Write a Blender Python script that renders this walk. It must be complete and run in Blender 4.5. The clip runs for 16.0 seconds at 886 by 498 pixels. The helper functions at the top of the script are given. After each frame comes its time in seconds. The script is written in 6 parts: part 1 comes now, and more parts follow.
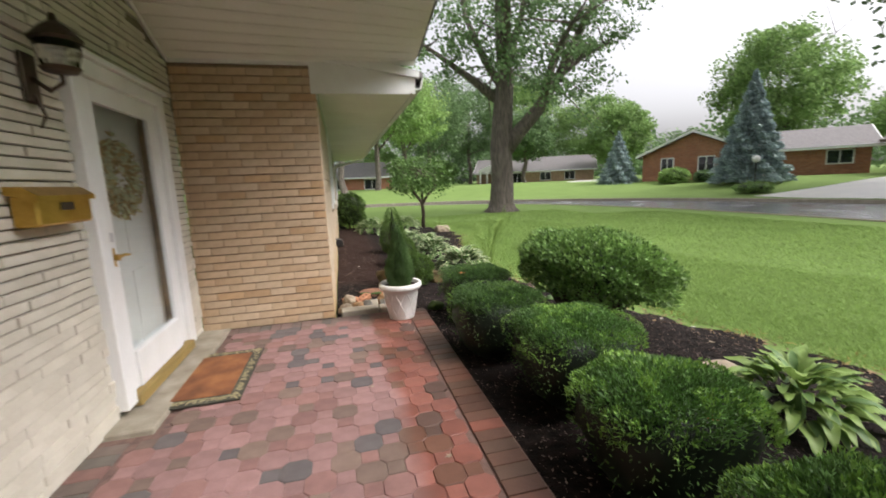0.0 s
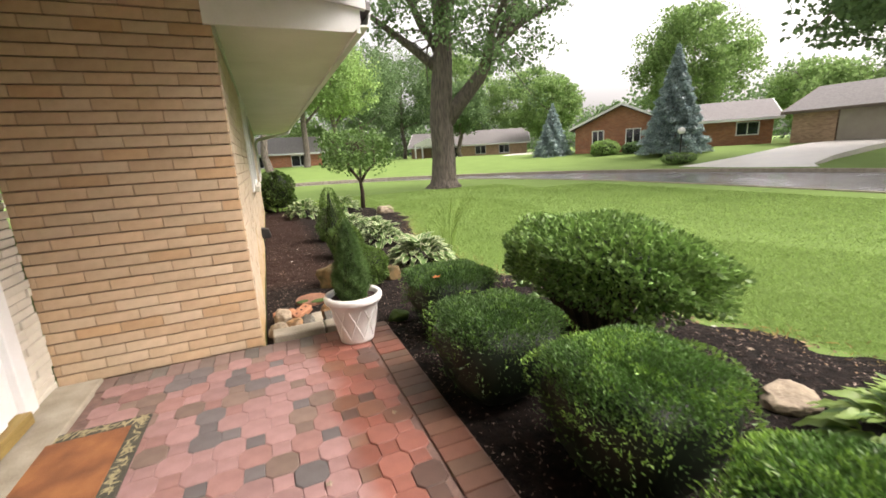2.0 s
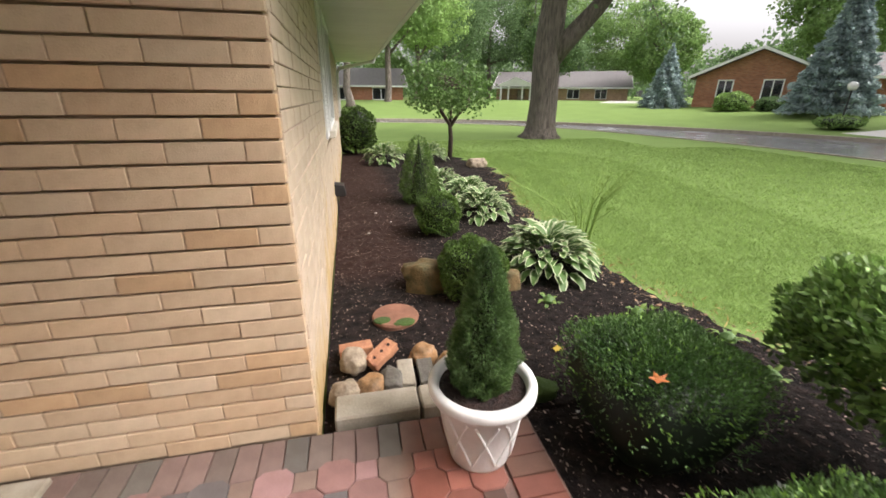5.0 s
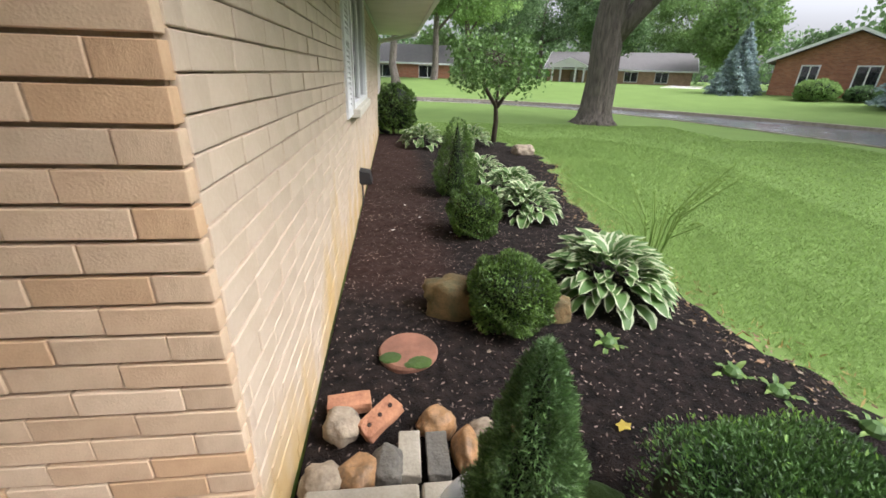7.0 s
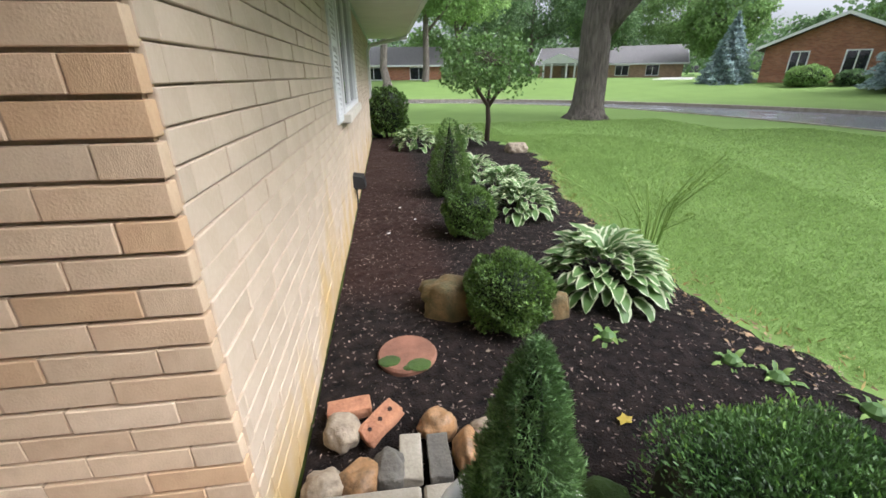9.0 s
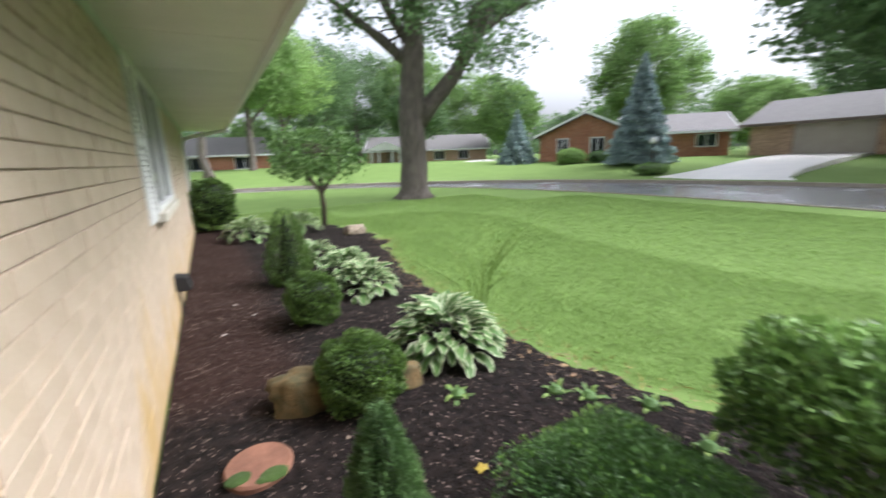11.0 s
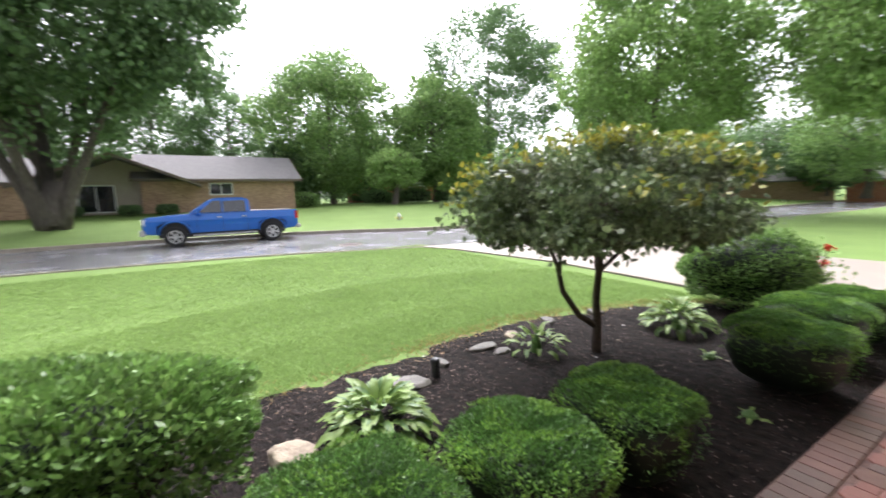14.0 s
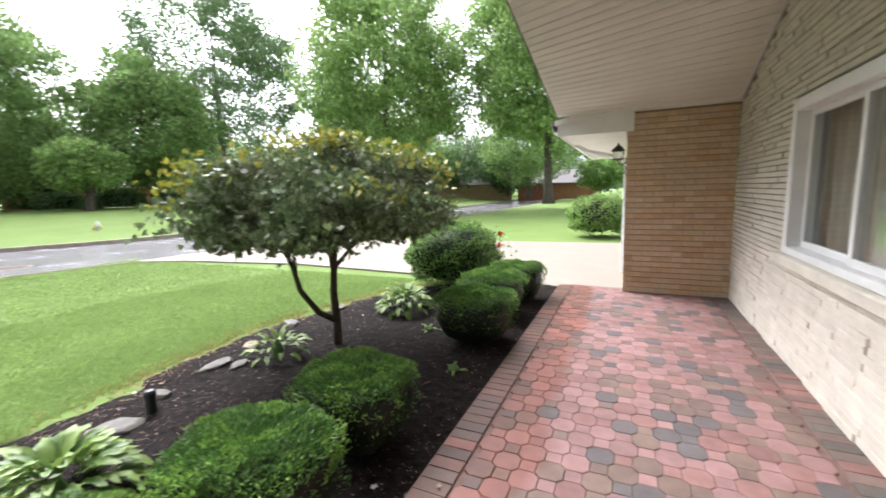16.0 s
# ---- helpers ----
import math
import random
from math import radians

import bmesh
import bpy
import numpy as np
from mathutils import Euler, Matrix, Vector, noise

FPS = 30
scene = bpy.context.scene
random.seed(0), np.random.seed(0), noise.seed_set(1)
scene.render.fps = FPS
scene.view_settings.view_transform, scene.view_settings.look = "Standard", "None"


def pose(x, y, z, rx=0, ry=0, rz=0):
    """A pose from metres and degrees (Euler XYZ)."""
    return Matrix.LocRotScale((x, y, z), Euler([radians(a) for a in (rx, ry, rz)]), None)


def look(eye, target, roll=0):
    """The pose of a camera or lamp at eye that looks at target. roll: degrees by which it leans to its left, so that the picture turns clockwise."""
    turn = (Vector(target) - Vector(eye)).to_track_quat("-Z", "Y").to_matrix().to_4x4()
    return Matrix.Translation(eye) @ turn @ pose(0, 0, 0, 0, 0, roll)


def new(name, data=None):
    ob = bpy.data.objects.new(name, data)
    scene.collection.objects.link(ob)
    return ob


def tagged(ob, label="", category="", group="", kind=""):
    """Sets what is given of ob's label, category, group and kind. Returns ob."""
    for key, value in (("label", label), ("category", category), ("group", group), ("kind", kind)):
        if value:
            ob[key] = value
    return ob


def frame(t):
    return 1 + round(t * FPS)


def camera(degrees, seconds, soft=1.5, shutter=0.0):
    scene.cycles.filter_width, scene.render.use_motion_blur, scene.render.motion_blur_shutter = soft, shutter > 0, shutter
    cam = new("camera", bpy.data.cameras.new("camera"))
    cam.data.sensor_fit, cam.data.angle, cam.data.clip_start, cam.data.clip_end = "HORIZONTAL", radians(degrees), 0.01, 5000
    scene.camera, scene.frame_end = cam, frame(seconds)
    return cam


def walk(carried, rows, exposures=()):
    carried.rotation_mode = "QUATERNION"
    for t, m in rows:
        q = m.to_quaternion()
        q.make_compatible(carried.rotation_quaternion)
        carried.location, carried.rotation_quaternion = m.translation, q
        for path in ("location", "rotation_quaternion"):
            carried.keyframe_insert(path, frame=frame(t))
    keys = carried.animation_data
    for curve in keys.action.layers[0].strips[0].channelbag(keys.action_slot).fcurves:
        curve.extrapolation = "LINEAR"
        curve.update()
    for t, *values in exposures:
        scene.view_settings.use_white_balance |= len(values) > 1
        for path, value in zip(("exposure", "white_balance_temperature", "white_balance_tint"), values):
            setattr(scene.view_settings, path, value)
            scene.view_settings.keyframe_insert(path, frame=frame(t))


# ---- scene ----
cam = camera(94.4, 16.0, 1.65, 0.45)
PATH = [
    (0, (1.511, -4.479, 1.409), (1.974, -2.56, 1.088), -2.4),
    (0.5, (1.529, -4.217, 1.366), (2.112, -2.35, 0.949), -2.5),
    (1, (1.514, -3.92, 1.378), (1.941, -2.018, 0.931), -2.5),
    (1.5, (1.52, -3.604, 1.352), (1.998, -1.725, 0.861), -1.4),
    (2, (1.549, -3.371, 1.411), (2.291, -1.57, 0.96), -3.2),
    (2.5, (1.607, -3.012, 1.399), (2.17, -1.148, 0.943), -3.2),
    (3, (1.551, -2.658, 1.457), (1.874, -0.755, 0.935), -1.8),
    (3.2, (1.534, -2.542, 1.48), (1.902, -0.654, 0.934), -0.5),
    (5.3, (1.583, -1.426, 1.477), (2.013, 0.394, 0.77), 0.6),
    (5.5, (1.578, -1.337, 1.494), (2.109, 0.47, 0.82), -0.1),
    (6, (1.569, -1.181, 1.481), (2.069, 0.61, 0.747), 0.9),
    (6.5, (1.648, -0.986, 1.458), (1.955, 0.837, 0.693), 2.4),
    (7, (1.761, -0.866, 1.437), (1.986, 0.959, 0.649), 1.9),
    (7.5, (1.785, -0.841, 1.434), (2.022, 0.973, 0.625), 0.1),
    (8, (1.786, -0.845, 1.437), (2.02, 0.963, 0.615), -0.3),
    (8.2, (1.8, -0.839, 1.43), (2.027, 0.973, 0.616), -0.5),
    (10.3, (1.757, -0.928, 1.451), (2.009, 0.972, 0.88), -0.5),
    (10.5, (1.756, -0.805, 1.331), (2.16, 1.086, 0.822), 0.2),
    (11, (1.793, -1.018, 1.496), (2.743, 0.687, 1.056), -2.0),
    (11.5, (1.73, -1.157, 1.504), (3.189, 0.167, 1.156), -1.1),
    (12, (1.734, -1.376, 1.515), (3.519, -0.502, 1.291), -1.8),
    (12.5, (1.693, -1.589, 1.514), (3.633, -1.153, 1.297), -2.0),
    (13, (1.608, -1.738, 1.542), (3.603, -1.789, 1.398), -2.5),
    (13.5, (1.567, -1.777, 1.565), (3.453, -2.417, 1.38), -1.5),
    (14, (1.525, -1.761, 1.586), (3.213, -2.802, 1.327), -1.4),
    (14.5, (1.487, -1.752, 1.596), (2.943, -3.099, 1.348), -0.6),
    (15, (1.421, -1.72, 1.582), (2.596, -3.316, 1.318), -0.8),
    (15.5, (1.392, -1.732, 1.588), (2.415, -3.43, 1.325), -0.4),
    (16, (1.318, -1.811, 1.566), (2.142, -3.612, 1.286), -1.6),
]
walk(cam, [(t, look(eye, target, roll)) for t, eye, target, roll in PATH], [(0, 1.08, 6450, 14), (1, 1.36, 6750, 15), (2.5, 1.48, 6950, 17), (3, 1.44, 6900, 17), (5.5, 1.3, 6450, 16), (7.5, 1.26, 6000, 14), (10.5, 1.3, 5850, 13), (11.5, 1.46, 6000, 14), (13, 1.62, 6050, 16), (14.5, 1.82, 6100, 17), (16, 1.86, 6100, 17)])

# ---- world, sun, exposure ----
world = bpy.data.worlds.new("overcast")
scene.world = world
world.use_nodes = True
_wt = world.node_tree
_bg = _wt.nodes["Background"]
_sky = _wt.nodes.new("ShaderNodeTexSky")
_sky.sky_type, _sky.sun_disc = "NISHITA", False
_sky.sun_elevation, _sky.sun_rotation = radians(48), radians(120)
_sky.air_density, _sky.dust_density, _sky.ozone_density = 1.0, 6.0, 1.0
_hs = _wt.nodes.new("ShaderNodeHueSaturation")
_hs.inputs["Saturation"].default_value = 0.12
_wt.links.new(_sky.outputs[0], _hs.inputs["Color"])
_wt.links.new(_hs.outputs[0], _bg.inputs["Color"])
_bg.inputs["Strength"].default_value = 0.15
_sun = new("sun", bpy.data.lights.new("sun", "SUN"))
_sun.data.energy, _sun.data.angle, _sun.data.color = 0.7, radians(25), (1.0, 0.97, 0.92)
_sun.matrix_world = look((20, -11.5, 25.6), (0, 0, 0))

# ---- materials ----
def mat(name, a, b=None, rough=0.7, scale=8.0, fine=90.0, bump=0.2, bdist=0.01, spec=0.5, metal=0.0, coat=0.0,
        island=0.0, rand=0.0, stretch=(1, 1, 1), palette=None, trans=0.0, rough2=None):
    """A surface with two scales of variation between colours a and b; island or rand: change from piece to piece."""
    m = bpy.data.materials.new(name)
    m.use_nodes = True
    nt = m.node_tree
    nd, ln = nt.nodes, nt.links
    p = nd["Principled BSDF"]
    b = b or tuple(c * 0.75 for c in a)
    tc = nd.new("ShaderNodeTexCoord")
    mp = nd.new("ShaderNodeMapping")
    mp.inputs["Scale"].default_value = stretch
    ln.new(tc.outputs["Object"], mp.inputs["Vector"])
    n1, n2 = nd.new("ShaderNodeTexNoise"), nd.new("ShaderNodeTexNoise")
    n1.inputs["Scale"].default_value, n1.inputs["Detail"].default_value = scale, 5
    n2.inputs["Scale"].default_value, n2.inputs["Detail"].default_value = fine, 3
    for n in (n1, n2):
        ln.new(mp.outputs[0], n.inputs["Vector"])
    add = nd.new("ShaderNodeMath")
    add.operation = "MULTIPLY_ADD"
    ln.new(n1.outputs[0], add.inputs[0])
    add.inputs[1].default_value = 2.2
    ad2 = nd.new("ShaderNodeMath")
    ad2.operation = "MULTIPLY_ADD"
    ln.new(n2.outputs[0], ad2.inputs[0])
    ad2.inputs[1].default_value, ad2.inputs[2].default_value = 0.8, -1.0
    ln.new(ad2.outputs[0], add.inputs[2])
    add.use_clamp = True
    ramp = nd.new("ShaderNodeMix")
    ramp.data_type = "RGBA"
    ln.new(add.outputs[0], ramp.inputs["Factor"])
    ramp.inputs["A"].default_value, ramp.inputs["B"].default_value = (*b, 1), (*a, 1)
    col = ramp.outputs["Result"]
    if island or rand or palette:
        if rand or (palette and not island):
            src = nd.new("ShaderNodeObjectInfo").outputs["Random"]
        else:
            src = nd.new("ShaderNodeNewGeometry").outputs["Random Per Island"]
        if palette:
            cr = nd.new("ShaderNodeValToRGB")
            cr.color_ramp.interpolation = "CONSTANT"
            el = cr.color_ramp.elements
            tot, acc = sum(w for _, w in palette), 0.0
            for i, (c, w) in enumerate(palette):
                e = el[i] if i < 2 else el.new(0.99)
                e.position, e.color = acc, (*c, 1)
                acc += w / tot
            ln.new(src, cr.inputs[0])
            mx = nd.new("ShaderNodeMix")
            mx.data_type, mx.blend_type = "RGBA", "MULTIPLY"
            mx.inputs["Factor"].default_value = 1.0
            ln.new(cr.outputs[0], mx.inputs["A"])
            ln.new(col, mx.inputs["B"])
            col = mx.outputs["Result"]
        amount = island or rand
        if amount:
            mr = nd.new("ShaderNodeMapRange")
            mr.inputs["To Min"].default_value, mr.inputs["To Max"].default_value = 1 - amount, 1 + amount
            m3 = nd.new("ShaderNodeMath")
            m3.operation = "FRACT"
            m4 = nd.new("ShaderNodeMath")
            m4.operation = "MULTIPLY"
            m4.inputs[1].default_value = 7.31
            ln.new(src, m4.inputs[0])
            ln.new(m4.outputs[0], m3.inputs[0])
            ln.new(m3.outputs[0], mr.inputs["Value"])
            hs = nd.new("ShaderNodeHueSaturation")
            ln.new(col, hs.inputs["Color"])
            ln.new(mr.outputs[0], hs.inputs["Value"])
            col = hs.outputs[0]
    ln.new(col, p.inputs["Base Color"])
    p.inputs["Roughness"].default_value = rough
    if rough2 is not None:
        mr = nd.new("ShaderNodeMapRange")
        mr.inputs["To Min"].default_value, mr.inputs["To Max"].default_value = rough2, rough
        ln.new(add.outputs[0], mr.inputs["Value"])
        ln.new(mr.outputs[0], p.inputs["Roughness"])
    p.inputs["Metallic"].default_value = metal
    p.inputs["Specular IOR Level"].default_value = spec
    p.inputs["Coat Weight"].default_value = coat
    if bump:
        bp = nd.new("ShaderNodeBump")
        bp.inputs["Strength"].default_value, bp.inputs["Distance"].default_value = bump, bdist
        ln.new(add.outputs[0], bp.inputs["Height"])
        ln.new(bp.outputs[0], p.inputs["Normal"])
    if trans:
        tr = nd.new("ShaderNodeBsdfTranslucent")
        ln.new(col, tr.inputs[0])
        ms = nd.new("ShaderNodeMixShader")
        ms.inputs[0].default_value = trans
        ln.new(p.outputs[0], ms.inputs[1])
        ln.new(tr.outputs[0], ms.inputs[2])
        ln.new(ms.outputs[0], nd["Material Output"].inputs[0])
    return m


def glass(name, tint=(0.9, 0.95, 0.95), rough=0.02):
    m = bpy.data.materials.new(name)
    m.use_nodes = True
    p = m.node_tree.nodes["Principled BSDF"]
    p.inputs["Base Color"].default_value = (*tint, 1)
    p.inputs["Roughness"].default_value = rough
    p.inputs["Transmission Weight"].default_value = 1.0
    p.inputs["IOR"].default_value = 1.45
    return m


def foliage(name, a, b, island=0.4, rough=0.5, trans=0.25, spec=0.4):
    return mat(name, a, b, rough=rough, scale=2.5, fine=30, island=island, bump=0, trans=trans, spec=spec)


M = {}
M["lawn"] = mat("lawn", (0.166, 0.248, 0.068), (0.138, 0.210, 0.057), rough=0.95, scale=0.7, fine=220, bump=0.2, bdist=0.01, spec=0.15)
M["grass"] = mat("grass_blades", (0.270, 0.390, 0.116), (0.224, 0.333, 0.094), rough=0.7, scale=0.8, island=0.3, bump=0, trans=0.45, spec=0.2)
M["mulch"] = mat("mulch", (0.027, 0.018, 0.0145), (0.0035, 0.0025, 0.0021), rough=0.95, scale=14, fine=120, bump=1.0, bdist=0.03, spec=0.2)
M["sand"] = mat("joint_sand", (0.20, 0.125, 0.10), (0.11, 0.07, 0.058), rough=1.0, scale=20, bump=0.4)
M["terracotta"] = mat("terracotta", (0.25, 0.115, 0.07), (0.14, 0.065, 0.04), rough=0.9, scale=10, fine=100, bump=0.5)
M["leaf_y"] = foliage("yellow_fallen_leaf", (0.55, 0.42, 0.06), (0.4, 0.28, 0.04))
M["leaf_o"] = foliage("orange_fallen_leaf", (0.60, 0.20, 0.05), (0.4, 0.12, 0.03))
M["petal"] = mat("pale_petal", (0.70, 0.66, 0.62), rough=0.8, bump=0)
M["chips"] = mat("wood_chips", (0.36, 0.27, 0.215), (0.035, 0.02, 0.015), rough=0.9, island=0.7, bump=0)
M["dead_leaf"] = mat("dead_leaves", (0.30, 0.20, 0.11), (0.12, 0.07, 0.04), rough=0.9, island=0.6, bump=0)
M["asphalt"] = mat("wet_asphalt", (0.21, 0.205, 0.21), (0.15, 0.147, 0.15), rough=0.3, rough2=0.17, scale=0.6, fine=200, bump=0.1, bdist=0.004, spec=0.8)
M["concrete"] = mat("concrete", (0.31, 0.262, 0.215), (0.22, 0.185, 0.15), rough=0.8, rough2=0.55, scale=1.5, fine=120, bump=0.15, bdist=0.004)
M["wet_concrete"] = mat("wet_pale_concrete", (0.66, 0.63, 0.59), (0.53, 0.51, 0.48), rough=0.5, rough2=0.35, scale=1.2, fine=120, bump=0.1, bdist=0.004)
M["edging"] = mat("edging_concrete", (0.38, 0.34, 0.27), (0.22, 0.19, 0.14), rough=0.9, scale=6, fine=90, bump=0.4, bdist=0.006)
M["brick"] = mat("tan_brick", (1, 1, 1), (0.82, 0.80, 0.78), rough=0.8, scale=14, fine=160, bump=0.5, bdist=0.004, rand=0.08,
                 palette=[((0.56, 0.405, 0.258), 3), ((0.58, 0.435, 0.288), 4), ((0.60, 0.465, 0.32), 3), ((0.54, 0.365, 0.21), 1)])
M["brick_joined"] = mat("tan_brick_joined", (1, 1, 1), (0.82, 0.80, 0.78), rough=0.8, scale=14, fine=160, bump=0.5, bdist=0.004, island=0.08,
                 palette=[((0.56, 0.405, 0.258), 3), ((0.58, 0.435, 0.288), 4), ((0.60, 0.465, 0.32), 3), ((0.54, 0.365, 0.21), 1)])
M["head_joint"] = mat("head_joint", (0.40, 0.29, 0.19), (0.30, 0.215, 0.14), rough=0.95, scale=20, fine=140, bump=0.5, bdist=0.004)
M["mortar"] = mat("mortar", (0.32, 0.24, 0.165), (0.21, 0.155, 0.105), rough=0.95, scale=20, fine=140, bump=0.6, bdist=0.005)
M["cream"] = mat("cream_painted_brick", (0.635, 0.595, 0.505), (0.53, 0.49, 0.405), rough=0.7, scale=5, fine=70, bump=0.5, bdist=0.005, island=0.06)
M["cream_gap"] = mat("cream_joint", (0.26, 0.22, 0.16), (0.14, 0.12, 0.09), rough=0.9, bump=0.4)
M["side"] = mat("buff_painted_brick", (0.55, 0.445, 0.33), (0.475, 0.375, 0.265), rough=0.7, scale=4, fine=60, bump=0.6, bdist=0.004, island=0.05)
M["cream_piece"] = mat("cream_painted_piece", (0.635, 0.595, 0.505), (0.53, 0.49, 0.405), rough=0.7, scale=5, fine=70, bump=0.5, bdist=0.005, rand=0.06)
M["side_piece"] = mat("buff_painted_piece", (0.55, 0.445, 0.33), (0.475, 0.375, 0.265), rough=0.7, scale=4, fine=60, bump=0.6, bdist=0.004, rand=0.05)
M["white"] = mat("white_paint", (0.80, 0.80, 0.79), (0.72, 0.72, 0.70), rough=0.45, scale=4, fine=60, bump=0.1, bdist=0.003)
M["soffit"] = mat("soffit_paint", (0.80, 0.79, 0.73), (0.72, 0.71, 0.65), rough=0.6, scale=2, fine=40, bump=0.1)
M["fascia"] = mat("green_trim", (0.50, 0.56, 0.46), (0.42, 0.48, 0.38), rough=0.6, bump=0.1)
M["shingle"] = mat("roof_shingle", (0.23, 0.215, 0.21), (0.15, 0.14, 0.14), rough=0.9, scale=6, fine=60, bump=0.5, stretch=(1, 1, 3))
M["dark"] = mat("dark_interior", (0.03, 0.03, 0.035), (0.015, 0.015, 0.02), rough=0.5)
M["glass"] = glass("clear_glass")
M["brass"] = mat("brass", (0.62, 0.40, 0.10), (0.45, 0.28, 0.06), rough=0.35, metal=1.0, scale=12, bump=0.1)
M["bronze"] = mat("aged_bronze", (0.10, 0.075, 0.05), (0.05, 0.04, 0.03), rough=0.5, metal=0.8, bump=0.2)
M["black"] = mat("black_plastic", (0.02, 0.02, 0.022), (0.012, 0.012, 0.013), rough=0.5, bump=0.1)
M["coir"] = mat("coir", (0.36, 0.145, 0.05), (0.12, 0.04, 0.018), rough=1.0, scale=5, fine=250, bump=1.0, bdist=0.008)
M["mat_edge"] = mat("mat_border", (0.07, 0.065, 0.045), (0.03, 0.028, 0.02), rough=0.9, fine=180, bump=0.8)
M["mat_leaf"] = mat("mat_scroll", (0.34, 0.30, 0.17), (0.22, 0.19, 0.10), rough=0.9, bump=0.3)
M["pot"] = mat("white_pot", (0.78, 0.77, 0.74), (0.66, 0.65, 0.61), rough=0.5, scale=9, fine=70, bump=0.15)
M["soil"] = mat("potting_soil", (0.05, 0.025, 0.018), (0.02, 0.012, 0.01), rough=1.0, scale=30, fine=120, bump=1.0, bdist=0.02)
M["bark"] = mat("grey_bark", (0.22, 0.185, 0.155), (0.08, 0.065, 0.055), rough=0.95, scale=5, fine=40, bump=1.0, bdist=0.05, stretch=(3, 3, 0.5))
M["twig"] = mat("dark_twig", (0.09, 0.06, 0.045), (0.04, 0.03, 0.02), rough=0.9, scale=20, bump=0.6)


M["yew"] = foliage("yew_needles", (0.13, 0.255, 0.055), (0.065, 0.145, 0.034), island=0.55)
M["yew_old"] = foliage("yew_older_needles", (0.10, 0.19, 0.045), (0.042, 0.095, 0.025), island=0.6)
# almost black: the shade inside the shrubs, put into the core colour
M["shrub_shade"] = foliage("shrub_inner_shade", (0.012, 0.02, 0.009), (0.006, 0.01, 0.005))
M["euonymus"] = foliage("hedge_leaves", (0.23, 0.37, 0.10), (0.12, 0.225, 0.055), island=0.5)
M["yew_tips"] = foliage("yew_new_tips", (0.215, 0.37, 0.065), (0.13, 0.26, 0.045), island=0.4, trans=0.35)
M["gold_wood"] = mat("golden_sill_wood", (0.33, 0.23, 0.075), (0.22, 0.15, 0.045), rough=0.55, scale=6, fine=60, bump=0.2, stretch=(6, 0.6, 6))
M["box"] = foliage("boxwood_leaves", (0.135, 0.225, 0.045), (0.055, 0.105, 0.022), island=0.6)
M["spruce_d"] = foliage("dwarf_spruce", (0.145, 0.245, 0.072), (0.075, 0.145, 0.045))
M["blue"] = foliage("blue_spruce", (0.40, 0.49, 0.48), (0.23, 0.31, 0.31))
M["tree"] = foliage("tree_leaves", (0.28, 0.41, 0.145), (0.175, 0.29, 0.095), trans=0.45, spec=0.2, rough=0.65, island=0.28)
M["tree_l"] = foliage("light_tree_leaves", (0.34, 0.48, 0.165), (0.215, 0.35, 0.11), trans=0.4, spec=0.2, rough=0.65, island=0.28)
M["tree_d"] = foliage("dark_tree_leaves", (0.19, 0.285, 0.125), (0.115, 0.195, 0.085), trans=0.42, spec=0.2, rough=0.65, island=0.28)
M["maple"] = foliage("maple_leaves", (0.165, 0.245, 0.095), (0.115, 0.13, 0.07), rough=0.55, spec=0.35, island=0.45)
M["maple_top"] = foliage("maple_young_leaves", (0.34, 0.29, 0.045), (0.19, 0.27, 0.045), island=0.5)
M["hosta_g"] = foliage("hosta_green", (0.15, 0.26, 0.075), (0.10, 0.195, 0.05), island=0.2)
M["hosta_w"] = foliage("hosta_cream", (0.60, 0.64, 0.42), (0.48, 0.54, 0.31), island=0.15)
M["hosta_y"] = foliage("hosta_lime", (0.30, 0.42, 0.11), (0.20, 0.32, 0.07), island=0.2)
M["red_flower"] = foliage("red_petals", (0.60, 0.07, 0.03), (0.4, 0.03, 0.02))
M["mossy_stone"] = mat("mossy_stone", (0.18, 0.11, 0.042), (0.05, 0.05, 0.018), rough=0.85, scale=7, fine=60, bump=0.7, bdist=0.012)
M["ornamental"] = foliage("ornamental_leaves", (0.15, 0.26, 0.065), (0.085, 0.165, 0.04))
M["straw"] = foliage("dried_straw", (0.48, 0.36, 0.14), (0.32, 0.22, 0.08))
M["stone"] = mat("tan_stone", (0.37, 0.30, 0.21), (0.15, 0.115, 0.08), rough=0.8, scale=13, fine=70, bump=0.6, bdist=0.01)
M["stone_o"] = mat("orange_stone", (0.40, 0.215, 0.09), (0.11, 0.07, 0.035), rough=0.6, scale=12, fine=70, bump=0.6, bdist=0.01)
M["stone_g"] = mat("grey_stone", (0.145, 0.13, 0.105), (0.062, 0.057, 0.047), rough=0.7, scale=9, fine=70, bump=0.6, bdist=0.01)
M["red_brick"] = mat("orange_brick", (0.48, 0.23, 0.12), (0.24, 0.10, 0.055), rough=0.85, scale=12, fine=90, bump=0.6, bdist=0.008)
M["moss"] = mat("moss", (0.055, 0.095, 0.018), (0.028, 0.055, 0.010), rough=1.0, fine=140, bump=1.0, bdist=0.01)
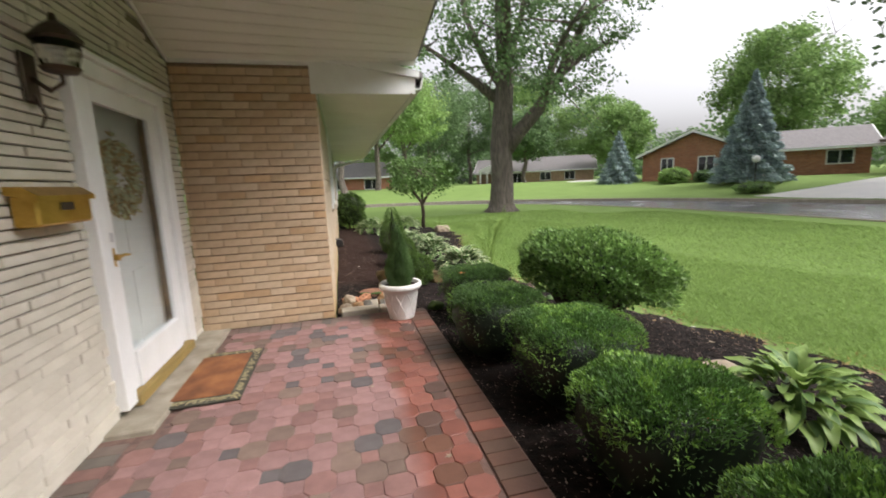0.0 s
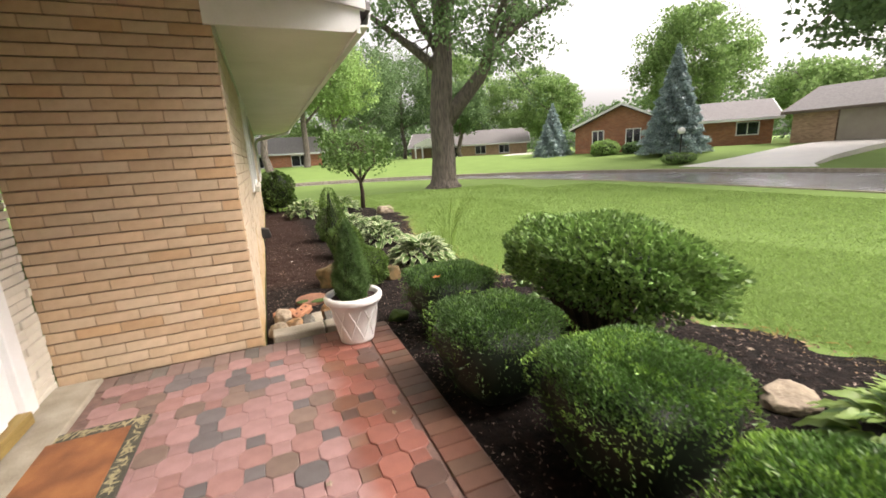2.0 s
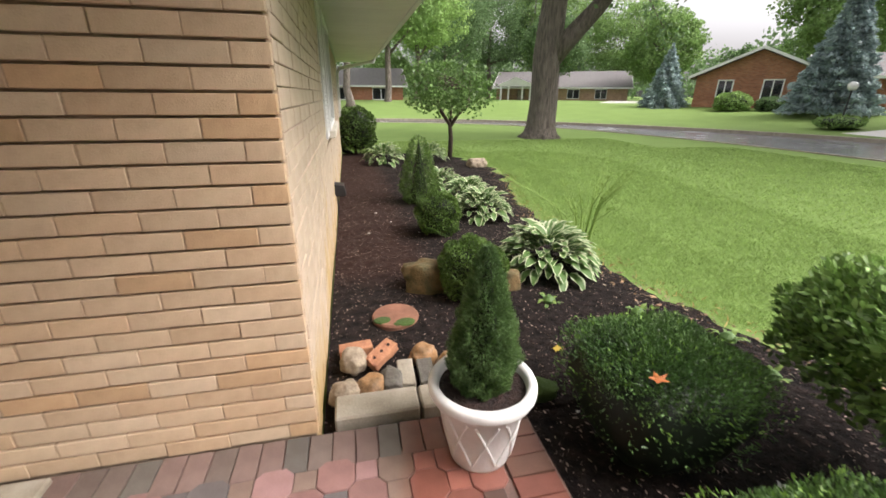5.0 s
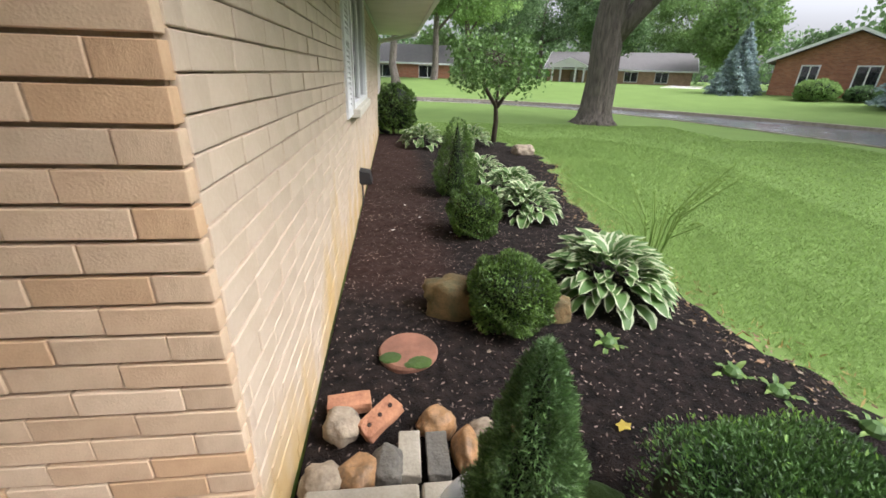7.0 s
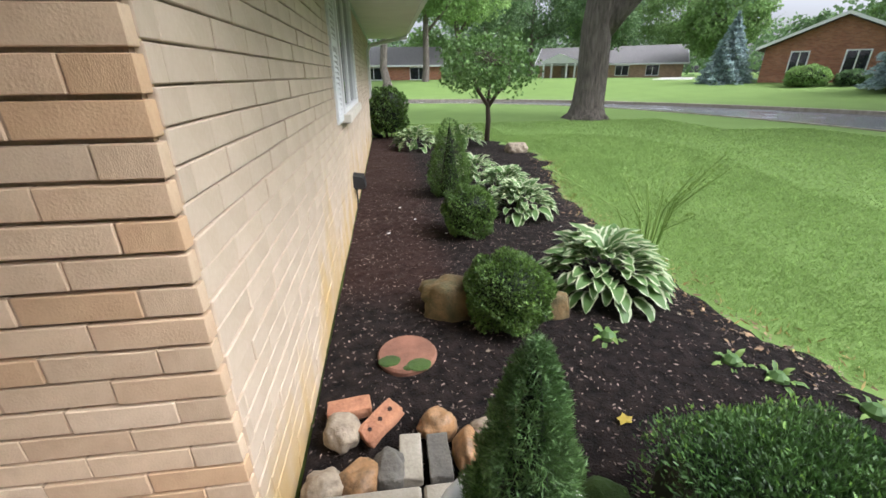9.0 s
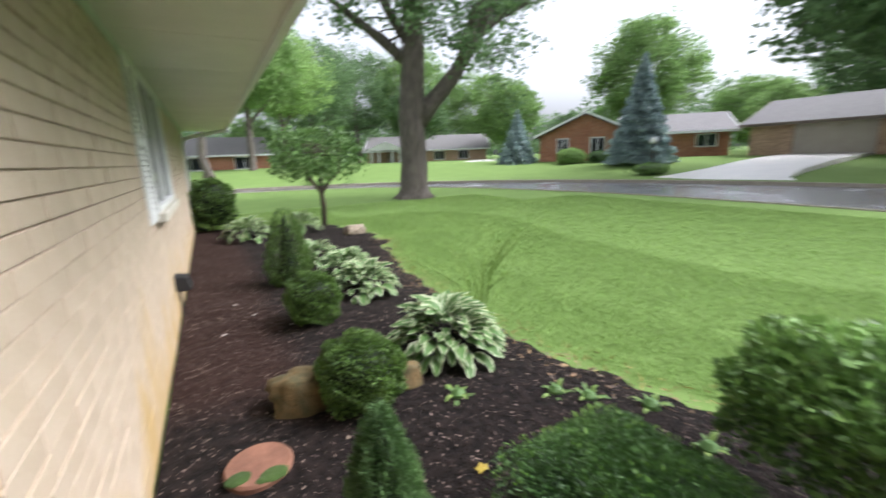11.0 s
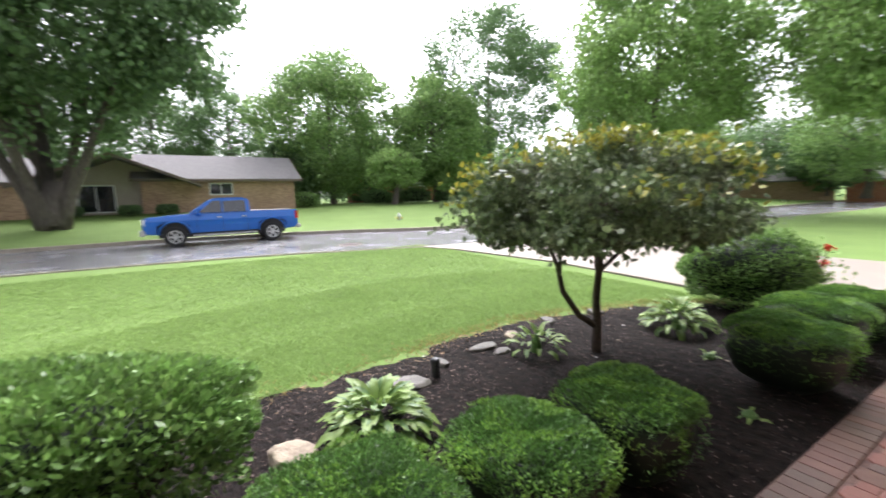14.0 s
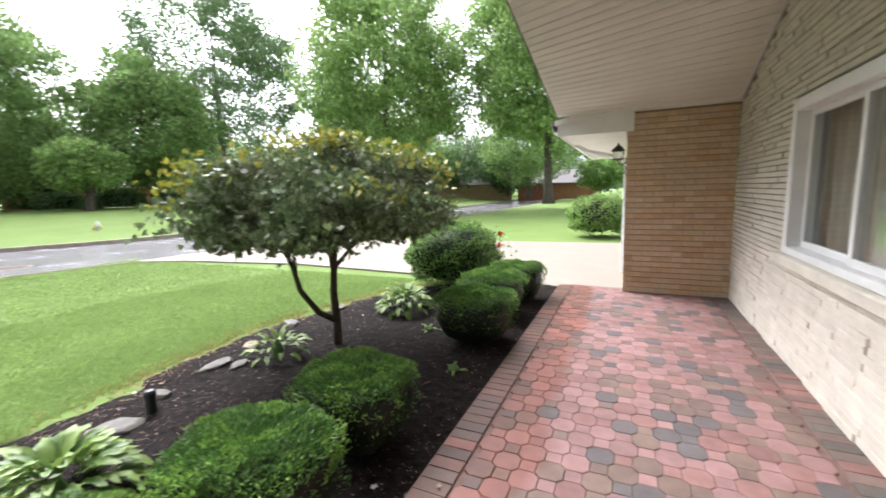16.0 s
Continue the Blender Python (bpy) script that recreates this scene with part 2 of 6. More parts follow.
def far_brick(name, a, b, mortar):
    """Small brickwork for houses across the street."""
    m = mat(name, a, b, rough=0.9, scale=1.2, fine=12, bump=0)
    nt = m.node_tree
    nd, ln = nt.nodes, nt.links
    p = nd["Principled BSDF"]
    tc, sep, com = nd.new("ShaderNodeTexCoord"), nd.new("ShaderNodeSeparateXYZ"), nd.new("ShaderNodeCombineXYZ")
    ln.new(tc.outputs["Object"], sep.inputs[0])
    ad = nd.new("ShaderNodeMath")
    ln.new(sep.outputs["X"], ad.inputs[0])
    ln.new(sep.outputs["Y"], ad.inputs[1])
    ln.new(ad.outputs[0], com.inputs[0])
    ln.new(sep.outputs["Z"], com.inputs[1])
    br = nd.new("ShaderNodeTexBrick")
    br.inputs["Scale"].default_value = 1.0
    br.inputs["Brick Width"].default_value, br.inputs["Row Height"].default_value, br.inputs["Mortar Size"].default_value = 0.23, 0.078, 0.008
    br.inputs["Color1"].default_value, br.inputs["Color2"].default_value, br.inputs["Mortar"].default_value = (1, 1, 1, 1), (0.62, 0.58, 0.58, 1), (*mortar, 1)
    ln.new(com.outputs[0], br.inputs["Vector"])
    mx = nd.new("ShaderNodeMix")
    mx.data_type, mx.blend_type = "RGBA", "MULTIPLY"
    mx.inputs["Factor"].default_value = 1.0
    ln.new(p.inputs["Base Color"].links[0].from_socket, mx.inputs["A"])
    ln.new(br.outputs["Color"], mx.inputs["B"])
    ln.new(mx.outputs["Result"], p.inputs["Base Color"])
    return m


M["hbrick_o"] = far_brick("far_red_brick", (0.47, 0.205, 0.115), (0.38, 0.15, 0.085), (0.8, 1.2, 1.5))
M["hbrick_t"] = far_brick("far_tan_brick", (0.53, 0.355, 0.235), (0.43, 0.28, 0.185), (0.8, 0.85, 0.9))
M["trim_brown"] = mat("brown_trim_paint", (0.16, 0.12, 0.09), (0.11, 0.085, 0.065), rough=0.6, bump=0.1)
M["siding"] = mat("far_beige_siding", (0.40, 0.35, 0.29), (0.34, 0.295, 0.24), rough=0.8, scale=2, bump=0.1)
M["truck"] = mat("blue_car_paint", (0.001, 0.115, 0.46), (0.001, 0.10, 0.42), rough=0.32, coat=0.4, bump=0)
M["rubber"] = mat("tyre_rubber", (0.02, 0.02, 0.02), rough=0.85, bump=0.2)
M["alloy"] = mat("alloy", (0.6, 0.6, 0.62), rough=0.3, metal=1.0, bump=0)
M["carglass"] = mat("dark_car_glass", (0.02, 0.025, 0.03), rough=0.05, bump=0, spec=0.8)
M["red_lens"] = mat("red_lens", (0.5, 0.02, 0.02), rough=0.2, bump=0)
M["globe"] = mat("white_globe", (0.85, 0.85, 0.82), rough=0.3, bump=0)
M["yellow"] = mat("hydrant_yellow", (0.75, 0.55, 0.10), rough=0.5, bump=0.1)
M["curtain"] = mat("beige_curtain", (0.55, 0.50, 0.42), (0.45, 0.40, 0.33), rough=0.9, bump=0.2, stretch=(1, 8, 1))

def stained(m):
    """Yellowish algae streaks low on the wall."""
    nt = m.node_tree
    nd, ln = nt.nodes, nt.links
    p = nd["Principled BSDF"]
    geo, sep, ns, mp = nd.new("ShaderNodeNewGeometry"), nd.new("ShaderNodeSeparateXYZ"), nd.new("ShaderNodeTexNoise"), nd.new("ShaderNodeMapping")
    ln.new(geo.outputs["Position"], sep.inputs[0])
    ln.new(geo.outputs["Position"], mp.inputs["Vector"])
    mp.inputs["Scale"].default_value = (3, 3, 0.7)
    ln.new(mp.outputs[0], ns.inputs["Vector"])
    ns.inputs["Scale"].default_value, ns.inputs["Detail"].default_value = 1.3, 6
    ad = nd.new("ShaderNodeMath")
    ad.operation = "MULTIPLY_ADD"
    ln.new(ns.outputs[0], ad.inputs[0])
    ad.inputs[1].default_value = -2.2
    ln.new(sep.outputs["Z"], ad.inputs[2])
    mr = nd.new("ShaderNodeMapRange")
    mr.inputs["From Min"].default_value, mr.inputs["From Max"].default_value = -0.62, -1.25
    mr.inputs["To Max"].default_value = 0.75
    ln.new(ad.outputs[0], mr.inputs["Value"])
    mx = nd.new("ShaderNodeMix")
    mx.data_type = "RGBA"
    ln.new(mr.outputs[0], mx.inputs["Factor"])
    ln.new(p.inputs["Base Color"].links[0].from_socket, mx.inputs["A"])
    mx.inputs["B"].default_value = (0.46, 0.30, 0.09, 1)
    ln.new(mx.outputs["Result"], p.inputs["Base Color"])


stained(M["side"])
stained(M["side_piece"])


def dry_strip(m):
    """Mulch that stays dry and reddish under the roof overhang."""
    nt = m.node_tree
    nd, ln = nt.nodes, nt.links
    p = nd["Principled BSDF"]
    geo, sep, ns = nd.new("ShaderNodeNewGeometry"), nd.new("ShaderNodeSeparateXYZ"), nd.new("ShaderNodeTexNoise")
    ln.new(geo.outputs["Position"], sep.inputs[0])
    ln.new(geo.outputs["Position"], ns.inputs["Vector"])
    ns.inputs["Scale"].default_value = 2.0
    fac = None
    for axis, lo, hi in (("X", 2.45, 2.2), ("Y", 1.75, 2.15)):
        ad = nd.new("ShaderNodeMath")
        ad.operation = "MULTIPLY_ADD"
        ln.new(ns.outputs[0], ad.inputs[0])
        ad.inputs[1].default_value = 0.3
        ln.new(sep.outputs[axis], ad.inputs[2])
        mr = nd.new("ShaderNodeMapRange")
        mr.inputs["From Min"].default_value, mr.inputs["From Max"].default_value = lo, hi
        ln.new(ad.outputs[0], mr.inputs["Value"])
        if fac is None:
            fac = mr.outputs[0]
        else:
            mu = nd.new("ShaderNodeMath")
            mu.operation = "MULTIPLY"
            ln.new(fac, mu.inputs[0])
            ln.new(mr.outputs[0], mu.inputs[1])
            fac = mu.outputs[0]
    mx = nd.new("ShaderNodeMix")
    mx.data_type, mx.blend_type = "RGBA", "ADD"
    ln.new(fac, mx.inputs["Factor"])
    ln.new(p.inputs["Base Color"].links[0].from_socket, mx.inputs["A"])
    mx.inputs["B"].default_value = (0.020, 0.0075, 0.0045, 1)
    ln.new(mx.outputs["Result"], p.inputs["Base Color"])


dry_strip(M["mulch"])
# ---- mesh helpers ----
def box(bm, x0, y0, z0, x1, y1, z1, m=None, bev=0.0, seg=1, index=0):
    r = bmesh.ops.create_cube(bm, size=1.0)
    vs = r["verts"]
    for v in vs:
        v.co = Vector(((x0 + x1) / 2 + v.co.x * (x1 - x0), (y0 + y1) / 2 + v.co.y * (y1 - y0), (z0 + z1) / 2 + v.co.z * (z1 - z0)))
    if bev:
        es = {e for v in vs for e in v.link_edges}
        out = bmesh.ops.bevel(bm, geom=list(es), offset=bev, segments=seg, affect="EDGES", profile=0.5)
        vs = list({v for f in out["faces"] for v in f.verts} | {v for v in vs if v.is_valid})
    if m is not None:
        bmesh.ops.transform(bm, matrix=m, verts=vs)
    return vs


def cyl(bm, c, r0, r1, h, n=20, axis="z"):
    """A tapered cylinder from c along the axis."""
    vs = bmesh.ops.create_cone(bm, cap_ends=True, segments=n, radius1=r0, radius2=r1, depth=h)["verts"]
    turn = {"z": Matrix(), "x": Matrix.Rotation(radians(90), 4, "Y"), "y": Matrix.Rotation(radians(-90), 4, "X")}[axis]
    bmesh.ops.transform(bm, matrix=Matrix.Translation(c) @ turn @ Matrix.Translation((0, 0, h / 2)), verts=vs)
    return vs


def lathe(bm, prof, n=32, centre=(0, 0, 0)):
    """A turned solid from (radius, height) pairs."""
    rings = []
    for r, z in prof:
        rings.append([bm.verts.new((centre[0] + r * math.cos(2 * math.pi * i / n), centre[1] + r * math.sin(2 * math.pi * i / n), centre[2] + z)) for i in range(n)])
    for a, b in zip(rings, rings[1:]):
        for i in range(n):
            bm.faces.new((a[i], a[(i + 1) % n], b[(i + 1) % n], b[i]))
    bm.faces.new(rings[0][::-1])
    bm.faces.new(rings[-1])


def tube(bm, pts, radii, n=8):
    """A tapered limb along points."""
    rings = []
    for i, p in enumerate(pts):
        a, b = Vector(pts[max(i - 1, 0)]), Vector(pts[min(i + 1, len(pts) - 1)])
        d = (b - a).normalized()
        u = d.cross(Vector((0.3, 0.9, 0.2))).normalized()
        w = d.cross(u)
        rings.append([bm.verts.new(Vector(p) + radii[i] * (math.cos(2 * math.pi * k / n) * u + math.sin(2 * math.pi * k / n) * w)) for k in range(n)])
    for a, b in zip(rings, rings[1:]):
        for i in range(n):
            bm.faces.new((a[i], a[(i + 1) % n], b[(i + 1) % n], b[i]))
    bm.faces.new(rings[0][::-1])
    bm.faces.new(rings[-1])


def prism(bm, pts, axis, a, b):
    """An outline (2D pairs) pushed along an axis from a to b."""
    def place(p, t):
        return {"x": (t, p[0], p[1]), "y": (p[0], t, p[1]), "z": (p[0], p[1], t)}[axis]
    lo, hi = [bm.verts.new(place(p, a)) for p in pts], [bm.verts.new(place(p, b)) for p in pts]
    n = len(pts)
    bm.faces.new(lo), bm.faces.new(hi[::-1])
    for i in range(n):
        bm.faces.new((lo[i], hi[i], hi[(i + 1) % n], lo[(i + 1) % n]))
    bmesh.ops.recalc_face_normals(bm, faces=bm.faces)


def mesh(name, bm, material, smooth=False):
    d = bpy.data.meshes.new(name)
    bmesh.ops.recalc_face_normals(bm, faces=bm.faces)
    bm.to_mesh(d)
    bm.free()
    d.materials.append(material)
    if smooth:
        d.shade_smooth()
    return d


def raw(name, verts, faces, material, smooth=False):
    d = bpy.data.meshes.new(name)
    d.from_pydata(verts, [], faces)
    d.update()
    d.materials.append(material)
    if smooth:
        d.shade_smooth()
    return d


def part(name, bm, material, parent, label="", smooth=False):
    ob = new(name, mesh(name, bm, material, smooth) if isinstance(bm, bmesh.types.BMesh) else bm)
    ob.parent = parent
    return tagged(ob, label)


def thing(name, label, category, group="", kind="", at=(0, 0, 0), turn=0.0):
    ob = new(name)
    ob.location, ob.rotation_euler[2] = at, radians(turn)
    return tagged(ob, label, category, group, kind)


def single(name, bm, material, label, category, group="", kind="", smooth=False):
    ob = new(name, mesh(name, bm, material, smooth) if isinstance(bm, bmesh.types.BMesh) else bm)
    return tagged(ob, label, category, group, kind)


def one(*boxes, bev=0.0):
    bm = bmesh.new()
    for b in boxes:
        box(bm, *b, bev=bev)
    return bm


# ---- foliage helpers ----
rng = np.random.default_rng(7)


def leaves(name, centres, size, material, wide=0.55, up=0.3, spread=0.35, out=None, lobes=1):
    """Many small leaves at the given centres: each a pointed four-sided blade, turned at random, leaning up and outwards."""
    n = len(centres)
    c = np.asarray(centres, float)
    d = rng.normal(size=(n, 3))
    if out is not None:
        d = d * 0.55 + np.asarray(out) * 0.9
    d[:, 2] += up
    d /= np.linalg.norm(d, axis=1)[:, None] + 1e-9
    s = rng.normal(size=(n, 3))
    s -= (s * d).sum(1)[:, None] * d
    s /= np.linalg.norm(s, axis=1)[:, None] + 1e-9
    L = size * (1 + spread * rng.uniform(-1, 1, n))[:, None]
    if lobes > 1:
        a = np.repeat(np.linspace(-1.15, 1.15, lobes), n)[:, None]
        d, s = np.tile(d, (lobes, 1)), np.tile(s, (lobes, 1))
        d, s = d * np.cos(a) + s * np.sin(a), s * np.cos(a) - d * np.sin(a)
        L = np.tile(L, (lobes, 1)) * (1 - 0.3 * np.abs(a)) * 0.7
        c = np.tile(c, (lobes, 1)) + d * L * 0.5
        n *= lobes
    W = L * wide * 0.5
    v = np.stack([c - d * L * 0.5, c + s * W, c + d * L * 0.5, c - s * W], 1).reshape(-1, 3)
    me = bpy.data.meshes.new(name)
    me.vertices.add(4 * n)
    me.vertices.foreach_set("co", v.ravel())
    me.loops.add(4 * n)
    me.loops.foreach_set("vertex_index", np.arange(4 * n, dtype=np.int32))
    me.polygons.add(n)
    me.polygons.foreach_set("loop_start", np.arange(0, 4 * n, 4, dtype=np.int32))
    me.update(calc_edges=True)
    me.validate()
    me.materials.append(material)
    return me


def shell(n, size, power=2.6, inner=0.8, low=-1.0, lump=0.12, seed=1):
    """Points near the skin of a rounded block of half-size (a, b, c), with an uneven outline; also the ways outwards."""
    g = np.random.default_rng(seed)
    d = g.normal(size=(n * 2, 3))
    d /= np.linalg.norm(d, axis=1)[:, None]
    d = d[d[:, 2] > low][:n]
    r = (np.abs(d) ** power).sum(1) ** (-1 / power)
    ph = g.uniform(0, 6.28, 6)
    wob = 1 + lump * (np.sin(5 * d[:, 0] + ph[0]) * np.sin(6 * d[:, 1] + ph[1]) + 0.6 * np.sin(9 * d[:, 2] + ph[2] + 7 * d[:, 0]))
    r = r * wob * g.uniform(inner, 1.0, len(d)) ** 0.6
    return d * r[:, None] * np.asarray(size), d


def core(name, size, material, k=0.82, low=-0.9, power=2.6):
    """The solid inside of a shrub; its near-black colour stands in for shade among twigs."""
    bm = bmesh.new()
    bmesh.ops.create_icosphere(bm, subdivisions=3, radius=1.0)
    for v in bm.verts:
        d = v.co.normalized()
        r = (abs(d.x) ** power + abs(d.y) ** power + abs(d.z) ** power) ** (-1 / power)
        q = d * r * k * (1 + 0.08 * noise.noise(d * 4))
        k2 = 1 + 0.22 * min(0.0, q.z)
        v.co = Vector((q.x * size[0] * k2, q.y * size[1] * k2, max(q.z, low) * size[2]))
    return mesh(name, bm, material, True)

# ---- ground, road, bed ----
NEAR = [(9, -300), (10.5, -40), (12.2, -15), (13.2, -8.5), (14.6, -4), (15.2, 1), (15.2, 8), (14.2, 13.5), (12.2, 18.4), (8.5, 22.3), (2.5, 24.5), (-10, 26), (-300, 27)]
FAR = [(17, -300), (17.6, -40), (20.2, -15), (22.2, -9), (23.4, -5), (23.9, 0), (23.5, 6.5), (21.6, 13.5), (17.6, 20), (11, 25.6), (3, 28.3), (-10, 30), (-300, 31)]


def smooth_line(p, n=6):
    """A curve through points."""
    out = []
    for i in range(len(p) - 1):
        a, b, c, d = p[max(i - 1, 0)], p[i], p[i + 1], p[min(i + 2, len(p) - 1)]
        far = max(abs(a[0] - b[0]), abs(a[1] - b[1]), abs(c[0] - b[0]), abs(c[1] - b[1]), abs(c[0] - d[0]), abs(c[1] - d[1])) > 60
        for k in range(1 if far else n):
            t = k / n
            out.append(tuple(0.5 * (2 * b[j] + (c[j] - a[j]) * t + (2 * a[j] - 5 * b[j] + 4 * c[j] - d[j]) * t * t + (3 * b[j] - a[j] - 3 * c[j] + d[j]) * t ** 3) if not far else b[j] + (c[j] - b[j]) * t for j in (0, 1)))
    return out + [p[-1]]


near_l, far_l = smooth_line(NEAR), smooth_line(FAR)


def outward(line, d):
    out = []
    for i, p in enumerate(line):
        a, b = Vector(line[max(i - 1, 0)]), Vector(line[min(i + 1, len(line) - 1)])
        t = (b - a).normalized()
        out.append((p[0] + t.y * d, p[1] - t.x * d))
    return out


def spread(line, d):
    """Points pushed straight away from the house."""
    return [(x + x * d / math.hypot(x, y), y + y * d / math.hypot(x, y)) for x, y in line]


LAWN, BED = -0.1, -0.24


def build_ground():
    bm = bmesh.new()
    edge = [(9, -900)] + near_l
    on, off = [bm.verts.new((x, y, LAWN)) for x, y in edge], [bm.verts.new((-900, y, LAWN)) for x, y in edge]
    for i in range(len(edge) - 1):
        bm.faces.new((on[i], on[i + 1], off[i + 1], off[i]))
    rows = [(near_l, LAWN), (near_l, BED), (far_l, BED), (far_l, LAWN + 0.03)] + [(outward(far_l, d), z) for d, z in ((3, 0.05), (8, 0.45), (13, 0.8))] + [(spread(outward(far_l, 13), d), 0.9) for d in (9, 60, 700)]
    prev = None
    for line, z in rows:
        cur = [bm.verts.new((x, y, z)) for x, y in line]
        if prev:
            for i in range(len(cur) - 1):
                bm.faces.new((prev[i], prev[i + 1], cur[i + 1], cur[i]))
        prev = cur
    bmesh.ops.triangulate(bm, faces=[f for f in bm.faces if len(f.verts) > 4])
    ob = single("ground", bm, M["lawn"], "short mown green lawn sloping up beyond the street", "lawn", kind="structure")
    bm = bmesh.new()
    a, b = [bm.verts.new((x, y, BED + 0.02)) for x, y in near_l], [bm.verts.new((x, y, BED + 0.02)) for x, y in far_l]
    for i in range(len(a) - 1):
        bm.faces.new((a[i], a[i + 1], b[i + 1], b[i]))
    single("road", bm, M["asphalt"], "wet grey asphalt street curving past the lawns", "road", kind="structure")
    for line, side, nm in ((near_l, 1, "kerb_near"), (far_l, -1, "kerb_far")):
        bm = bmesh.new()
        inner = outward(line, 0.14 * side)
        prof = [(line, BED - 0.02), (line, LAWN + 0.035), (outward(line, 0.04 * side), LAWN + 0.045), (inner, LAWN + 0.03), (inner, BED - 0.02)]
        prev = None
        for l, z in prof:
            cur = [bm.verts.new((x, y, z)) for x, y in l]
            if prev:
                for i in range(len(cur) - 1):
                    bm.faces.new((prev[i], prev[i + 1], cur[i + 1], cur[i]))
            prev = cur
        single(nm, bm, M["edging"], "weathered grey concrete kerb beside the street", "kerb", kind="structure")


build_ground()


def slab(name, pts, z0, z1, material, label, category):
    bm = bmesh.new()
    prism(bm, pts, "z", z0, z1)
    return single(name, bm, material, label, category, kind="structure")


slab("driveway", [(0.9, -14.6), (0.9, -8.66), (2.37, -8.66), (4.2, -8.9), (8.5, -9.2), (12.0, -8.7), (13.25, -8.2), (12.45, -14.9), (10.5, -14.2), (5, -14.4)], -0.12, -0.06, M["concrete"], "pale wet concrete driveway sloping to the street", "driveway")
def ramp(name, left, right, zs, material, label):
    """A sloping strip between two lines of equal count."""
    bm = bmesh.new()
    rows = [[bm.verts.new((*p, z + d)) for p, z in zip(line, zs)] for d in (0.0, -0.3) for line in (left, right)]
    a, b, c, e = rows
    for i in range(len(a) - 1):
        bm.faces.new((a[i], b[i], b[i + 1], a[i + 1]))
        bm.faces.new((a[i], a[i + 1], c[i + 1], c[i]))
        bm.faces.new((b[i], e[i], e[i + 1], b[i + 1]))
    bm.faces.new((a[0], c[0], e[0], b[0]))
    return single(name, bm, material, label, "driveway", kind="structure")


ramp("neighbour_driveway", [(21.6, 14.0), (24.0, 12.8), (26.5, 12.3), (30, 12.3), (34, 12.3), (36, 12.3)], [(23.55, 6.6), (24.6, 7.6), (27.0, 8.0), (30, 8.0), (34, 8.0), (36, 8.0)], [-0.19, 0.08, 0.32, 0.62, 0.84, 0.87], M["wet_concrete"], "pale wet concrete driveway leading to a garage")
ramp("side_driveway", [(14.4, 23.3), (16.8, 26.2), (21, 31), (26, 37), (33, 46)], [(16.6, 21.2), (19.0, 24.0), (23.4, 29), (28.5, 35), (35.5, 44)], [-0.21, 0.06, 0.5, 0.88, 0.93], M["wet_concrete"], "pale wet concrete driveway between two lawns")

OUTER = [(-8.75, 4.2), (-8.3, 4.6), (-7.7, 5.0), (-6.5, 5.4), (-5.5, 5.6), (-4.6, 5.57), (-3.1, 5.36), (-2, 5.2), (-0.5, 4.72), (0.5, 4.35), (1.2, 4.12), (2, 4.06), (3.4, 4.12), (4.7, 4.27), (5.5, 4.5), (6.5, 4.82), (7.5, 4.92), (9.1, 4.6), (9.9, 4.0), (10.25, 3.2)]
_oy, _ox = [p[0] for p in OUTER], [p[1] for p in OUTER]


def outer_x(y):
    return float(np.interp(y, _oy, _ox)) + 0.03 * math.sin(y * 7.0) + 0.025 * math.sin(y * 17.3 + 1)


def inner_x(y):
    return 1.36 if y > 0.0 else 2.36


def bed_z(x, y):
    k = min(1.0, max(0.0, (outer_x(y) - x) / 0.5))
    return LAWN - 0.012 + 0.05 * k + 0.02 * noise.noise((x * 2.2, y * 2.2, 0)) + 0.012 * noise.noise((x * 11, y * 11, 3)) * k


